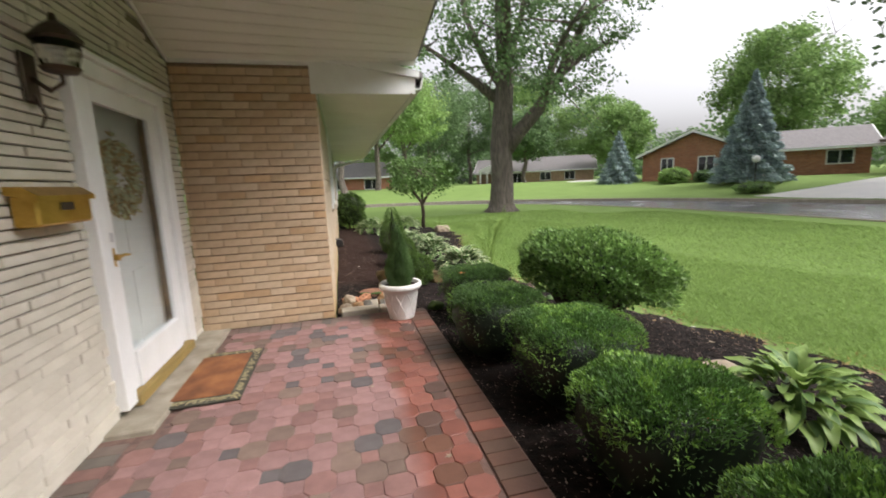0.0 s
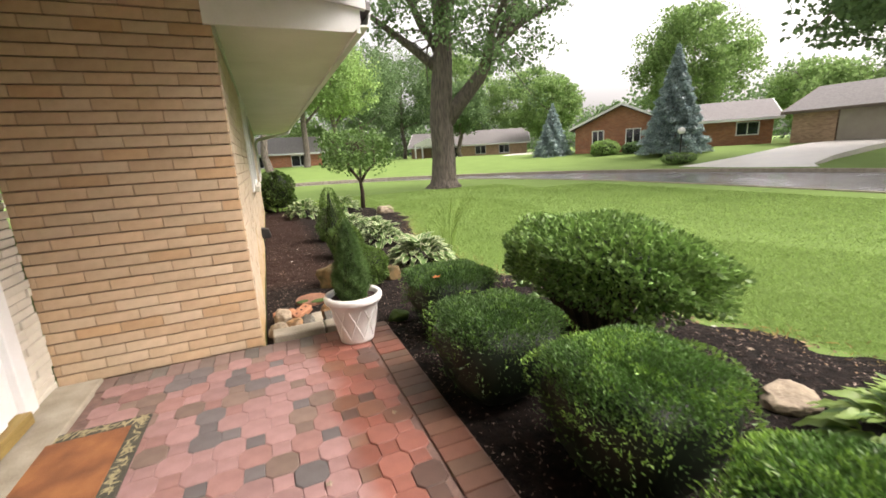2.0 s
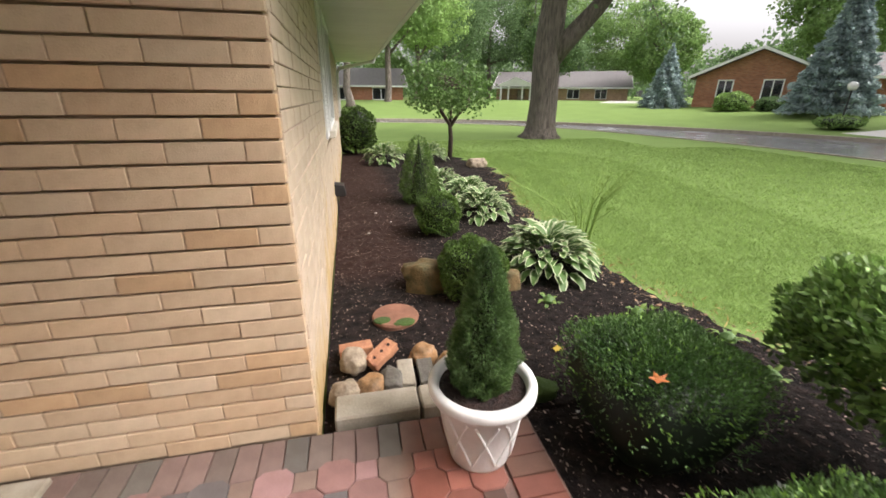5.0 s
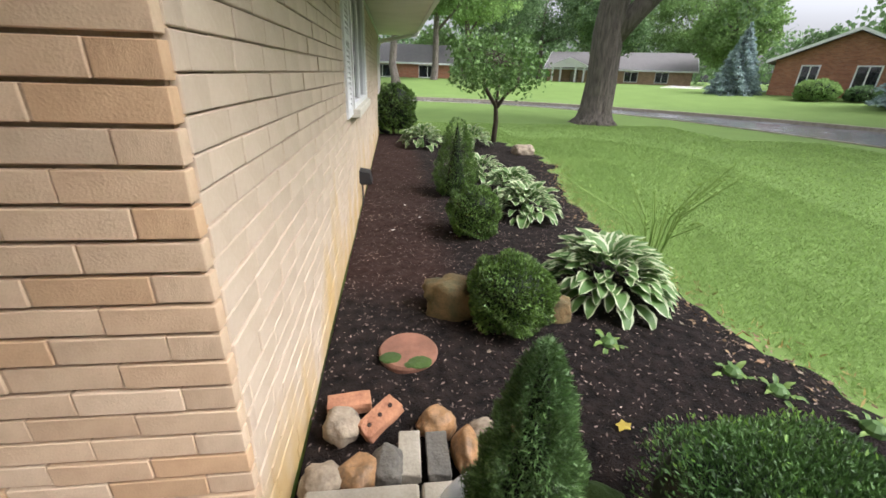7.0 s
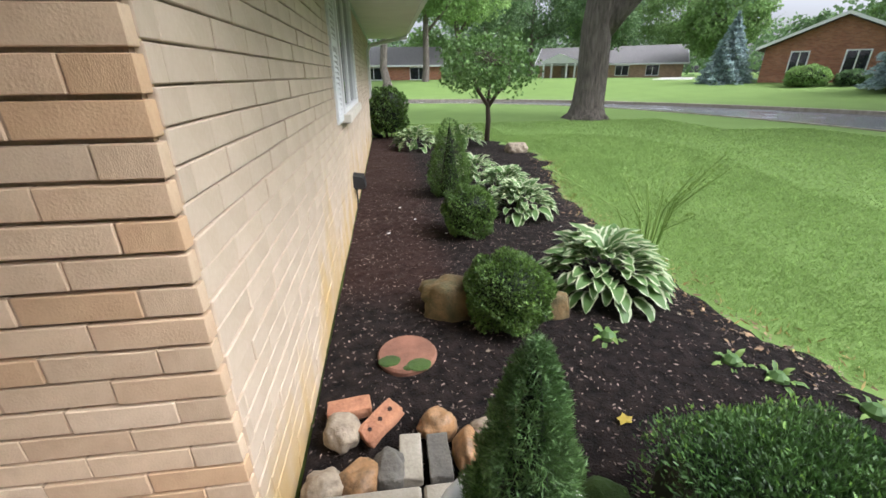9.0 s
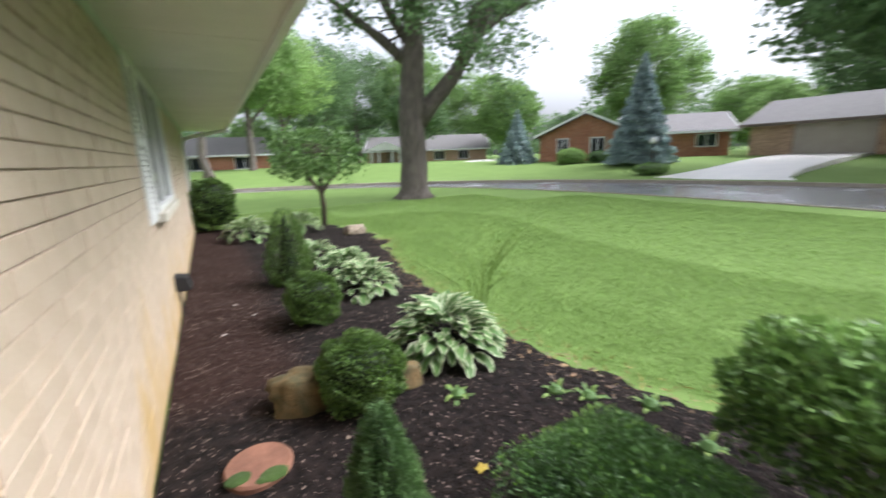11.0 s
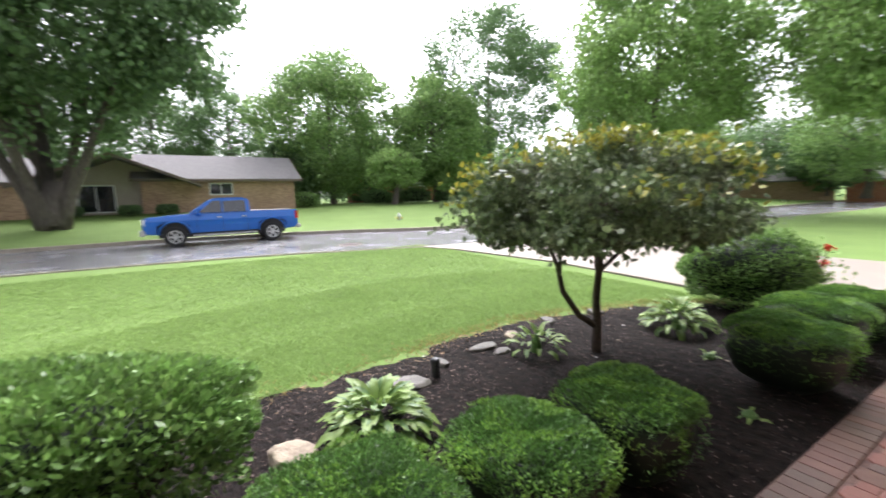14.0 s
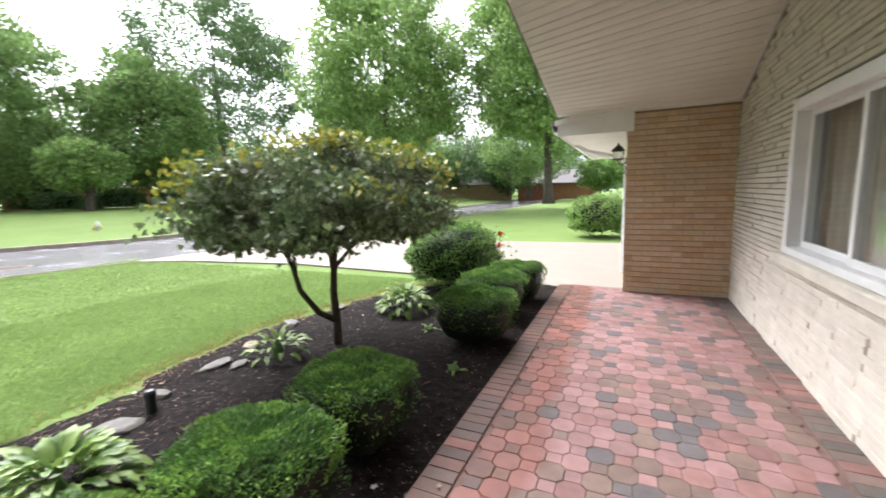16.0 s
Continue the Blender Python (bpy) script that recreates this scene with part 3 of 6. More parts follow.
def build_bed():
    ys = [-8.72 + 0.06 * i for i in range(146)] + [0.005] + [0.065 + 0.06 * i for i in range(170)]
    verts, faces, n = [], [], 44
    for y in ys:
        a, b = inner_x(y), outer_x(y)
        for k in range(n):
            x = a + (b - a) * k / (n - 1)
            verts.append((x, y, bed_z(x, y)))
    for i in range(len(ys) - 1):
        for k in range(n - 1):
            faces.append((i * n + k, i * n + k + 1, (i + 1) * n + k + 1, (i + 1) * n + k))
    ob = new("mulch_bed", raw("mulch_bed", verts, faces, M["mulch"], True))
    tagged(ob, "dark brown damp wood mulch bed with scattered litter", "mulch bed", kind="structure")
    g = np.random.default_rng(3)
    pts = []
    while len(pts) < 26000:
        y = g.uniform(-8.6, 10.1)
        x = g.uniform(inner_x(y), outer_x(y))
        if g.uniform() < (1.0 if -4 < y < 5 else 0.45):
            pts.append((x, y, bed_z(x, y) + 0.006))
    ob = new("mulch_litter", leaves("mulch_litter", pts, 0.019, M["chips"], wide=0.4, up=0.0, spread=0.75))
    flat = np.array([v.co for v in ob.data.vertices]).reshape(-1, 4, 3)
    mid = flat.mean(1, keepdims=True)
    flat = mid + (flat - mid) * np.array([1, 1, 0.3])
    ob.data.vertices.foreach_set("co", flat.ravel())
    tagged(ob, "small pale wood chips and dead leaf litter", "wood chips", kind="stuff")
    pts = []
    for _ in range(1500):
        y = g.uniform(-8.4, 8)
        x = outer_x(y) - abs(g.normal()) * 0.22
        pts.append((x, y, bed_z(x, y) + 0.012))
    ob = new("leaf_litter", leaves("leaf_litter", pts, 0.042, M["dead_leaf"], wide=0.55, up=0.0, spread=0.6))
    flat = np.array([v.co for v in ob.data.vertices]).reshape(-1, 4, 3)
    mid = flat.mean(1, keepdims=True)
    ob.data.vertices.foreach_set("co", (mid + (flat - mid) * np.array([1, 1, 0.3])).ravel())
    tagged(ob, "dry brown dead leaves along the lawn edge", "dead leaves", kind="stuff")


build_bed()


def build_grass():
    g = np.random.default_rng(5)
    bands = ((0.0, 1.2, 150000), (1.2, 3.5, 170000), (3.5, 10.0, 150000))
    y = np.concatenate([g.uniform(-9.0, 13.5, n) for _, _, n in bands])
    off = np.concatenate([g.uniform(lo, hi, n) for lo, hi, n in bands])
    ox = np.array([outer_x(v) if v < 10.2 else 1.5 for v in y])
    x = ox - 0.05 + off + g.normal(size=len(off)) * 0.035
    keep = (x < 14.0) & ~((y < -8.6) & (x < 14))
    x, y = x[keep], y[keep]
    n = len(x)
    h = g.uniform(0.022, 0.05, n)
    a = g.uniform(0, 6.28, n)
    w = 0.0028 + 0.0013 * (x - 4).clip(0, 9)
    lean = g.normal(size=(n, 2)) * (0.042 + 0.003 * (x - 4).clip(0, 9))[:, None]
    z = np.full(n, LAWN - 0.005)
    v = np.stack([np.stack([x - w * np.cos(a), y - w * np.sin(a), z], 1), np.stack([x + w * np.cos(a), y + w * np.sin(a), z], 1),
                  np.stack([x + lean[:, 0], y + lean[:, 1], z + h], 1)], 1).reshape(-1, 3)
    me = bpy.data.meshes.new("grass")
    me.vertices.add(3 * n)
    me.vertices.foreach_set("co", v.ravel())
    me.loops.add(3 * n)
    me.loops.foreach_set("vertex_index", np.arange(3 * n, dtype=np.int32))
    me.polygons.add(n)
    me.polygons.foreach_set("loop_start", np.arange(0, 3 * n, 3, dtype=np.int32))
    me.update(calc_edges=True)
    me.validate()
    me.materials.append(M["grass"])
    tagged(new("grass", me), "short bright green lawn grass blades", "grass", kind="stuff")


build_grass()


def build_dead_grass():
    """Pale dried grass where the bed meets the lawn."""
    g = np.random.default_rng(15)
    y = np.concatenate([g.uniform(-8.7, -3.6, 1800), g.uniform(-3.6, 7.0, 700)])
    pts = [(outer_x(v) + g.normal() * 0.10, v, LAWN + 0.012) for v in y]
    ob = new("dead_grass", leaves("dead_grass", pts, 0.06, M["straw"], wide=0.16, up=0.3, spread=0.5))
    tagged(ob, "pale dried grass along the edge of the bed", "dead grass", kind="stuff")


build_dead_grass()

# ---- the house ----
COURSE, BL, JOINT = 0.078, 0.252, 0.0105


def wall_box(name, b, material, label):
    return single(name, one(b), material, label, "wall", kind="structure")


wall_wing_front = wall_box("wall_wing_front", (0.05, 0.012, -0.2, 1.335, 0.25, 2.61), M["mortar"], "tan brick wall with dark mortar joints beside the porch")
wall_wing_side = wall_box("wall_wing_side", (1.14, 0.252, -0.2, 1.335, 12.0, 2.36), M["side"], "buff painted brick side wall above the mulch bed")
wall_garage_front = wall_box("wall_garage_front", (0.05, -8.65, -0.2, 1.375, -8.412, 2.63), M["mortar"], "tan brick wall with dark mortar joints at the porch end")
wall_garage_side = wall_box("wall_garage_side", (1.17, -15.0, -0.2, 1.37, -8.652, 2.36), M["white"], "white painted garage side beside the driveway")


def ceil_z(x, y):
    """The porch ceiling, which rises from both ends to the middle."""
    s = 0.42 + (0.21 - 0.42) * (x / 2.36)
    d = min(-y, y + 8.42)
    return 2.62 + s * (d if d < 2.6 else 2.6 + 0.8 * (1 - math.exp((2.6 - d) / 0.8)))


def build_main_wall():
    bm = bmesh.new()
    # outline with the openings left out, in columns along y
    cols = [(-8.42, -6.34, [(-0.2, 9)]), (-6.34, -4.2, [(-0.2, 0.95), (2.24, 9)]), (-4.2, -1.62, [(-0.2, 9)]), (-1.62, -0.42, [(-0.2, 0.08), (2.2, 9)]), (-0.42, 0.02, [(-0.2, 9)])]
    for y0, y1, spans in cols:
        cuts = [y0] + [c for c in (-7.6, -6.9, -5.8, -5.2, -4.7, -3.7, -3.2, -2.6, -2.0, -1.0) if y0 < c < y1] + [y1]
        for a, b in zip(cuts, cuts[1:]):
            for z0, z1 in spans:
                ta, tb = (min(z1, ceil_z(0, v) + 0.05) for v in (a, b))
                prism(bm, [(a, z0), (b, z0), (b, tb), (a, ta)], "x", -0.2, 0.03)
    single("wall_main", bm, M["cream_gap"], "cream painted thin brick wall behind the porch", "wall", kind="structure")


build_main_wall()
wall_box("wall_back", (-6.2, -15, -0.2, -6.0, 12, 2.4), M["cream"], "plain cream rear wall of the house")
wall_box("wall_room", (-3.2, -8.4, -0.2, -3.0, 0, 2.6), M["curtain"], "plain beige wall inside the house")
single("floor_room", one((-3.0, -8.4, -0.1, -0.2, 0, 0.0)), M["curtain"], "plain beige floor inside the house", "floor", kind="structure")


def brick_mesh(name, w, d, h, material):
    bm = bmesh.new()
    box(bm, -w / 2, -d / 2, -h / 2, w / 2, d / 2, h / 2, bev=0.0022)
    return mesh(name, bm, material)


def brick_face(parent, y, x0, x1, courses, facing, z_top, notch=None):
    """Running-bond bricks on a wall facing along y; the lower ones are single pieces, the rest joined."""
    full = brick_mesh("brick", BL - JOINT, 0.05, COURSE - JOINT, M["brick"])
    g = random.Random(4)
    rest = []
    count = 0
    for c in range(courses):
        z = (c + 0.5) * COURSE
        xr = x1 if not (notch and z > notch[1]) else notch[0]
        x = x1 - (0.0 if c % 2 else BL / 2)
        edges = []
        if x < x1:
            edges.append((x, xr))
        while x > x0 + 0.03:
            a = max(x0, x - BL)
            edges.append((a, min(x, xr)))
            x -= BL
        for a, b in edges:
            if b - a < 0.03:
                continue
            w = b - a - 0.006
            cx = (a + b) / 2
            dy = g.uniform(-0.003, 0.003)
            h = min(COURSE, z_top - c * COURSE) - JOINT
            if h < 0.02:
                continue
            if count < 290 and h > 0.06:
                ob = new("brick", full)
                ob.location = (cx + g.uniform(-0.002, 0.002), y + facing * (0.0 + dy) - facing * 0.02, z)
                ob.scale = (w / (BL - JOINT), 1, 1)
                ob.rotation_euler[1] = g.uniform(-0.004, 0.004)
                ob.parent = parent
                count += 1
            else:
                rest.append((cx - w / 2, y - 0.03, c * COURSE + JOINT / 2, cx + w / 2, y + 0.025, c * COURSE + JOINT / 2 + h))
    if rest:
        ob = part("bricks", one(*rest), M["brick_joined"], parent)
        tagged(ob, kind="stuff")
    # upright joints filled almost flush; the level ones stay raked
    fill = []
    for c in range(courses):
        z = c * COURSE + JOINT / 2
        h = min(COURSE, z_top - c * COURSE) - JOINT
        if h > 0.02:
            xr = x1 if not (notch and z + COURSE / 2 > notch[1]) else notch[0]
            fill.append((x0 + 0.002, min(y - facing * 0.02, y + facing * 0.0008), z + 0.001, xr - 0.008, max(y - facing * 0.02, y + facing * 0.0008), z + h - 0.001))
    tagged(part("head_joints", one(*fill), M["head_joint"], parent), kind="stuff")


# porch ceiling: ridged boards
def build_porch_ceiling():
    bm = bmesh.new()
    n = 66
    for half in (0, 1):
        for i in range(n // 2):
            a, b = -8.42 + (i + half * n / 2) * 8.42 / n, -8.42 + (i + half * n / 2 + 1) * 8.42 / n
            g = 0.006
            quad = [(-0.19, a + g), (2.36, a + g), (2.36, b - g), (-0.19, b - g)]
            low = [bm.verts.new((x, y, ceil_z(max(x, 0), y))) for x, y in quad]
            up = [bm.verts.new((x, y, ceil_z(max(x, 0), y) + 0.03)) for x, y in quad]
            bm.faces.new(low), bm.faces.new(up)
            for k in range(4):
                bm.faces.new((low[k], low[(k + 1) % 4], up[(k + 1) % 4], up[k]))
    st = [-8.42 + 8.42 * k / n for k in range(n + 1)]
    for a, b in zip(st, st[1:]):
        quad = [(-0.19, a), (2.36, a), (2.36, b), (-0.19, b)]
        low = [bm.verts.new((x, y, ceil_z(max(x, 0), y) + 0.016)) for x, y in quad]
        up = [bm.verts.new((x, y, ceil_z(max(x, 0), y) + 0.09)) for x, y in quad]
        bm.faces.new(low), bm.faces.new(up)
        for k in range(4):
            bm.faces.new((low[k], low[(k + 1) % 4], up[(k + 1) % 4], up[k]))
    single("ceiling_porch", bm, M["soffit"], "off-white grooved board porch ceiling rising to the middle", "ceiling", kind="structure")


build_porch_ceiling()


def build_ceiling_moulding():
    bm = bmesh.new()
    st = [-8.40 + 8.38 * k / 42 for k in range(43)]
    tube(bm, [(0.064, y, ceil_z(0.06, y) - 0.012) for y in st], [0.016] * len(st), 8)
    single("trim", bm, M["white"], "white quarter-round moulding under the porch ceiling", "trim", kind="structure", smooth=True)


build_ceiling_moulding()


def build_eaves():
    for nm, y0, y1, xw in (("ceiling_wing_eave", 0.0, 12.0, 1.335), ("ceiling_garage_eave", -15.0, -8.42, 1.37)):
        bm = bmesh.new()
        y = y0
        while y < y1 - 0.1:
            b = min(y + 1.22, y1)
            box(bm, xw, y + 0.004, 2.36, 2.33, b - 0.004, 2.385)
            y = b
        box(bm, xw, y0, 2.37, 2.33, y1, 2.40)
        single(nm, bm, M["soffit"], "pale panelled soffit under the roof overhang", "ceiling", kind="structure")
        fy = (y0, y1)
        single("trim", one((2.33, fy[0], 2.34, 2.36, fy[1], 2.52)), M["white"], "white fascia board along the eave", "fascia", kind="structure")
        single("trim", one((xw, fy[0] + 0.03, 2.29, xw + 0.03, fy[1], 2.358)), M["fascia"], "pale green trim where wall meets soffit", "trim", kind="structure")
    # the boxed eave ends that face the porch
    for s, y in ((1, 0.0), (-1, -8.42)):
        bm = bmesh.new()
        prism(bm, [(1.30, 2.335), (2.30, 2.335), (2.36, 2.40), (2.36, 2.50), (1.30, 2.66)], "y", y - 0.03 * s, y - 0.004 * s)
        prism(bm, [(1.30, 2.66), (2.40, 2.49), (2.40, 2.56), (1.36, 2.79), (1.30, 2.79)], "y", y - 0.06 * s, y - 0.005 * s)
        single("trim", bm, M["white"], "white boxed eave end with sloping board", "fascia", kind="structure")
        single("trim", one((0.03, min(y, y - 0.03 * s), 2.60, 1.30, max(y, y - 0.03 * s), 2.72)), M["white"], "white board between brick and porch ceiling", "trim", kind="structure")
    # roofs above
    for y0, y1 in ((0.0, 12.4), (-15.4, -8.42)):
        bm = bmesh.new()
        prism(bm, [(2.45, 2.50), (2.45, 2.56), (-2.4, 3.75), (-7.2, 2.56), (-7.2, 2.50), (-2.4, 3.68)], "y", y0, y1)
        single("roof", bm, M["shingle"], "grey shingle roof of the house", "roof", kind="structure")
    bm = bmesh.new()
    st = [-8.42 + 8.42 * k / 66 for k in range(67)]
    for a, b in zip(st, st[1:]):
        for x0, x1 in ((-7.0, 0.0), (0.0, 2.42)):
            quad = [(x0, a), (x1, a), (x1, b), (x0, b)]
            low = [bm.verts.new((x, y, ceil_z(min(max(x, 0), 2.36), y) + 0.1)) for x, y in quad]
            up = [bm.verts.new((v.co.x, v.co.y, v.co.z + 0.08)) for v in low]
            bm.faces.new(low), bm.faces.new(up)
            for k in range(4):
                bm.faces.new((low[k], low[(k + 1) % 4], up[(k + 1) % 4], up[k]))
    single("roof_porch", bm, M["shingle"], "grey shingle roof over the porch", "roof", kind="structure")


build_eaves()

# porch slab under the pavers
pavement = single("pavement", one((0.0, -8.66, -0.2, 2.345, 0.0, -0.013)), M["sand"], "pink and grey octagonal paver porch floor, wet along its edge", "pavers", kind="structure")
single("threshold", one((0.03, -1.86, -0.1, 0.31, -0.03, 0.022), bev=0.008), M["edging"], "grey concrete door step", "step", kind="structure")

# ---- trees far and near ----
def limb_tree(name, at, label, height, crown_r, crown_h, base, trunk_r, leaf, material, n, seed, limbs=6, fork=0.3, group="", lean=(0, 0), bark="bark", thick=0.5, clump=0.17):
    g = np.random.default_rng(seed)
    t = thing(name, label, "tree", group, at=at)
    bm = bmesh.new()
    top = np.array([lean[0], lean[1], height * 0.9])
    zs = [0, 0.04, 0.12, fork, 0.6, 0.85]
    wob = g.normal(size=(6, 2)) * trunk_r * 0.5
    pts = [(lean[0] * k + wob[i, 0] * (k > 0.1), lean[1] * k + wob[i, 1] * (k > 0.1), height * k) for i, k in enumerate(zs)]
    tube(bm, pts, [trunk_r * 1.7, trunk_r * 1.15, trunk_r, trunk_r * 0.85, trunk_r * 0.45, trunk_r * 0.1], 12)
    c = np.array([lean[0], lean[1], base + crown_h / 2])
    half = np.array([crown_r, crown_r, crown_h / 2])
    for i in range(limbs):
        a = 2 * math.pi * (i + g.uniform(-0.3, 0.3)) / limbs
        k = fork + (0.8 - fork) * i / limbs
        s = np.array([lean[0] * k, lean[1] * k, height * k])
        e = c + half * np.array([math.cos(a) * 0.75, math.sin(a) * 0.75, g.uniform(-0.2, 0.75)])
        m = (s + e) / 2 + np.array([0, 0, -0.04 * height])
        r = trunk_r * thick * (1 - 0.5 * i / limbs)
        tube(bm, [tuple(s), tuple(m), tuple(e)], [r, r * 0.6, r * 0.12], 7)
        for j in range(3):
            b = m + (e - m) * g.uniform(0.0, 0.8)
            f = b + half * g.normal(size=3) * 0.3 + np.array([0, 0, 0.1 * crown_h])
            tube(bm, [tuple(b), tuple((b + f) / 2 + g.normal(size=3) * 0.1), tuple(f)], [r * 0.35, r * 0.2, 0.01], 5)
    part("trunk", bm, M[bark], t, smooth=True)
    k = int(130 * 0.17 / clump)
    d = g.normal(size=(k, 3))
    d /= np.linalg.norm(d, axis=1)[:, None]
    cc = d * (g.uniform(0.25, 1.0, k) ** 0.45)[:, None] * 0.88
    cr = g.uniform(0.6, 1.25, k) * clump
    idx = g.integers(0, k, n)
    q = g.normal(size=(n, 3))
    q /= np.linalg.norm(q, axis=1)[:, None]
    q = cc[idx] + q * (g.uniform(0, 1, n) ** 0.4 * cr[idx])[:, None] * np.array([1.1, 1.1, 0.8])
    m = n // 3
    u = g.normal(size=(m, 3))
    u /= np.linalg.norm(u, axis=1)[:, None]
    lump = 0.86 + 0.16 * np.sin(5 * u[:, 0] + seed) * np.sin(6 * u[:, 1] + 4 * u[:, 2])
    q[:m] = u * (g.uniform(0.2, 1.0, m) ** 0.45 * lump)[:, None]
    p = c + q * half
    p = p[p[:, 2] > base * 0.75]
    part("crown", leaves("crown", p, leaf, material, wide=0.7, up=0.0), material, t)
    return t


def conifer(name, at, label, height, radius, leaf, material, n, seed):
    g = np.random.default_rng(seed)
    t = thing(name, label, "tree", at=at)
    bm = bmesh.new()
    tube(bm, [(0, 0, 0), (0, 0, height * 0.5), (0, 0, height * 0.97)], [radius * 0.09, radius * 0.06, 0.01], 8)
    part("trunk", bm, M["bark"], t)
    k = g.uniform(0, 1, n) ** 0.6
    z = height * (1 - k) * 0.97 + 0.02 * height
    tier = 0.75 + 0.25 * np.abs(np.sin(z / height * 34 + g.normal(size=n) * 0.3))
    a = g.uniform(0, 6.283, n)
    lob = 0.85 + 0.15 * np.sin(a * 7 + z * 3)
    r = radius * k * tier * lob * g.uniform(0.55, 1.0, n) ** 0.5
    p = np.stack([r * np.cos(a), r * np.sin(a), z - 0.12 * r], 1)
    o = np.stack([np.cos(a), np.sin(a), np.full(n, -0.1)], 1)
    part("crown", leaves("crown", p, leaf, material, wide=0.4, up=0.0, out=o), material, t)
    return t


# the oak on the lawn
def build_oak():
    t = thing("oak_tree", "large grey-barked shade tree with forked trunk on the lawn", "tree", at=(9.0, 14.1, -0.12))
    bm = bmesh.new()
    tube(bm, [(0, 0, -0.1), (0, 0, 0.12), (0.0, 0, 0.5), (0.05, 0, 1.5), (0.0, 0, 3.0), (0.1, -0.05, 4.5), (0.25, -0.1, 6.2), (0.1, 0.1, 9.0), (0.3, 0.3, 13)],
         [0.95, 0.70, 0.57, 0.52, 0.50, 0.46, 0.38, 0.24, 0.05], 18)
    for k in range(7):
        a = k * 0.9
        tube(bm, [(0.35 * math.cos(a), 0.35 * math.sin(a), 0.45), (0.6 * math.cos(a), 0.6 * math.sin(a), 0.12), (0.95 * math.cos(a), 0.95 * math.sin(a), -0.05)], [0.16, 0.13, 0.04], 7)
    big = [[(0.1, 0, 2.7), (0.7, -0.35, 3.6), (1.5, -0.8, 4.6), (2.3, -1.3, 6.0), (3.4, -2.0, 8.6), (4.4, -2.8, 11)],
           [(0.1, 0, 5.0), (-1.0, 0.4, 6.0), (-2.4, 1.0, 7.2), (-4.2, 1.6, 8.6)],
           [(0.2, 0, 5.8), (0.5, -0.2, 7.2), (1.0, -0.9, 9.5), (1.6, -1.4, 12)],
           [(0.2, 0, 5.6), (-0.5, 0.5, 7.0), (-1.2, 1.2, 9.2), (-1.4, 1.8, 12)],
           [(0.2, 0, 6.4), (-0.2, -1.4, 7.6), (-0.8, -3.0, 8.6), (-1.6, -4.8, 9.2)],
           [(1.7, -0.9, 4.9), (1.4, -2.2, 6.0), (1.2, -3.6, 6.8), (1.0, -5.0, 7.2)],
           [(2.3, -1.3, 6.0), (3.6, -1.0, 6.9), (5.2, -1.0, 7.6)]]
    for i, p in enumerate(big):
        r = 0.36 if i == 0 else 0.21
        tube(bm, p, [r * (1 - 0.85 * (k / (len(p) - 1)) ** 1.5) for k in range(len(p))], 10)
    g = np.random.default_rng(11)
    tips = []
    for i, p in enumerate(big):
        for k in range(1, len(p)):
            for j in range(5):
                s = np.array(p[k - 1]) + (np.array(p[k]) - np.array(p[k - 1])) * g.uniform(0.3, 1)
                if s[2] < 4.6:
                    continue
                e = s + g.normal(size=3) * np.array([1.3, 1.3, 0.7]) + np.array([0, 0, 0.1])
                tube(bm, [tuple(s), tuple((s + e) / 2 + np.array([0, 0, 0.15])), tuple(e)], [0.05, 0.03, 0.008], 5)
                tips += [tuple(e), tuple((s + 2 * e) / 3)]
    part("trunk", bm, M["bark"], t, smooth=True)
    tips = np.array(tips)
    extra = np.array([0.5, -0.5, 11.0]) + g.normal(size=(120, 3)) * np.array([3.4, 3.4, 1.7])
    extra = extra[extra[:, 2] > 8.0]
    tips = tips[(tips[:, 2] > 6.3) | (np.hypot(tips[:, 0], tips[:, 1]) > 2.2)]
    cc = np.concatenate([tips, extra])
    n = 19000
    idx = g.integers(0, len(cc), n)
    p = cc[idx] + g.normal(size=(n, 3)) * np.array([0.36, 0.36, 0.2])
    part("crown", leaves("crown", p, 0.17, M["tree_d"], wide=0.65, up=-0.2), M["tree_d"], t)


build_oak()
shade_tree = limb_tree("shade_tree", (30.2, 4.2, 0.52), "huge dark green maple in front of a ranch house", 19, 10.0, 17.0, 2.8, 0.46, 0.33, M["tree_d"], 70000, 21, limbs=9, fork=0.07, clump=0.2, thick=0.75)
for ex, ey, ez in ((1.0, 3.4, 7.0), (-0.8, -3.4, 7.5), (-1.5, 1.7, 8.0), (2.0, -1.8, 7.5)):
    bm = bmesh.new()
    tube(bm, [(ex * 0.1, ey * 0.1, -0.2), (ex * 0.22, ey * 0.22, 1.2), (ex * 0.5, ey * 0.5, 3.4), (ex, ey, ez)], [0.42, 0.30, 0.24, 0.12], 9)
    part("stem", bm, M["bark"], shade_tree, smooth=True)
conifer("blue_spruce", (28.5, 18.0, 0.7), "tall blue-grey spruce beside the brick house", 7.2, 2.65, 0.30, M["blue"], 17000, 22)
conifer("blue_spruce", (25.9, 28.2, 0.6), "smaller blue-grey spruce on the far lawn", 4.7, 2.1, 0.26, M["blue"], 9000, 23)
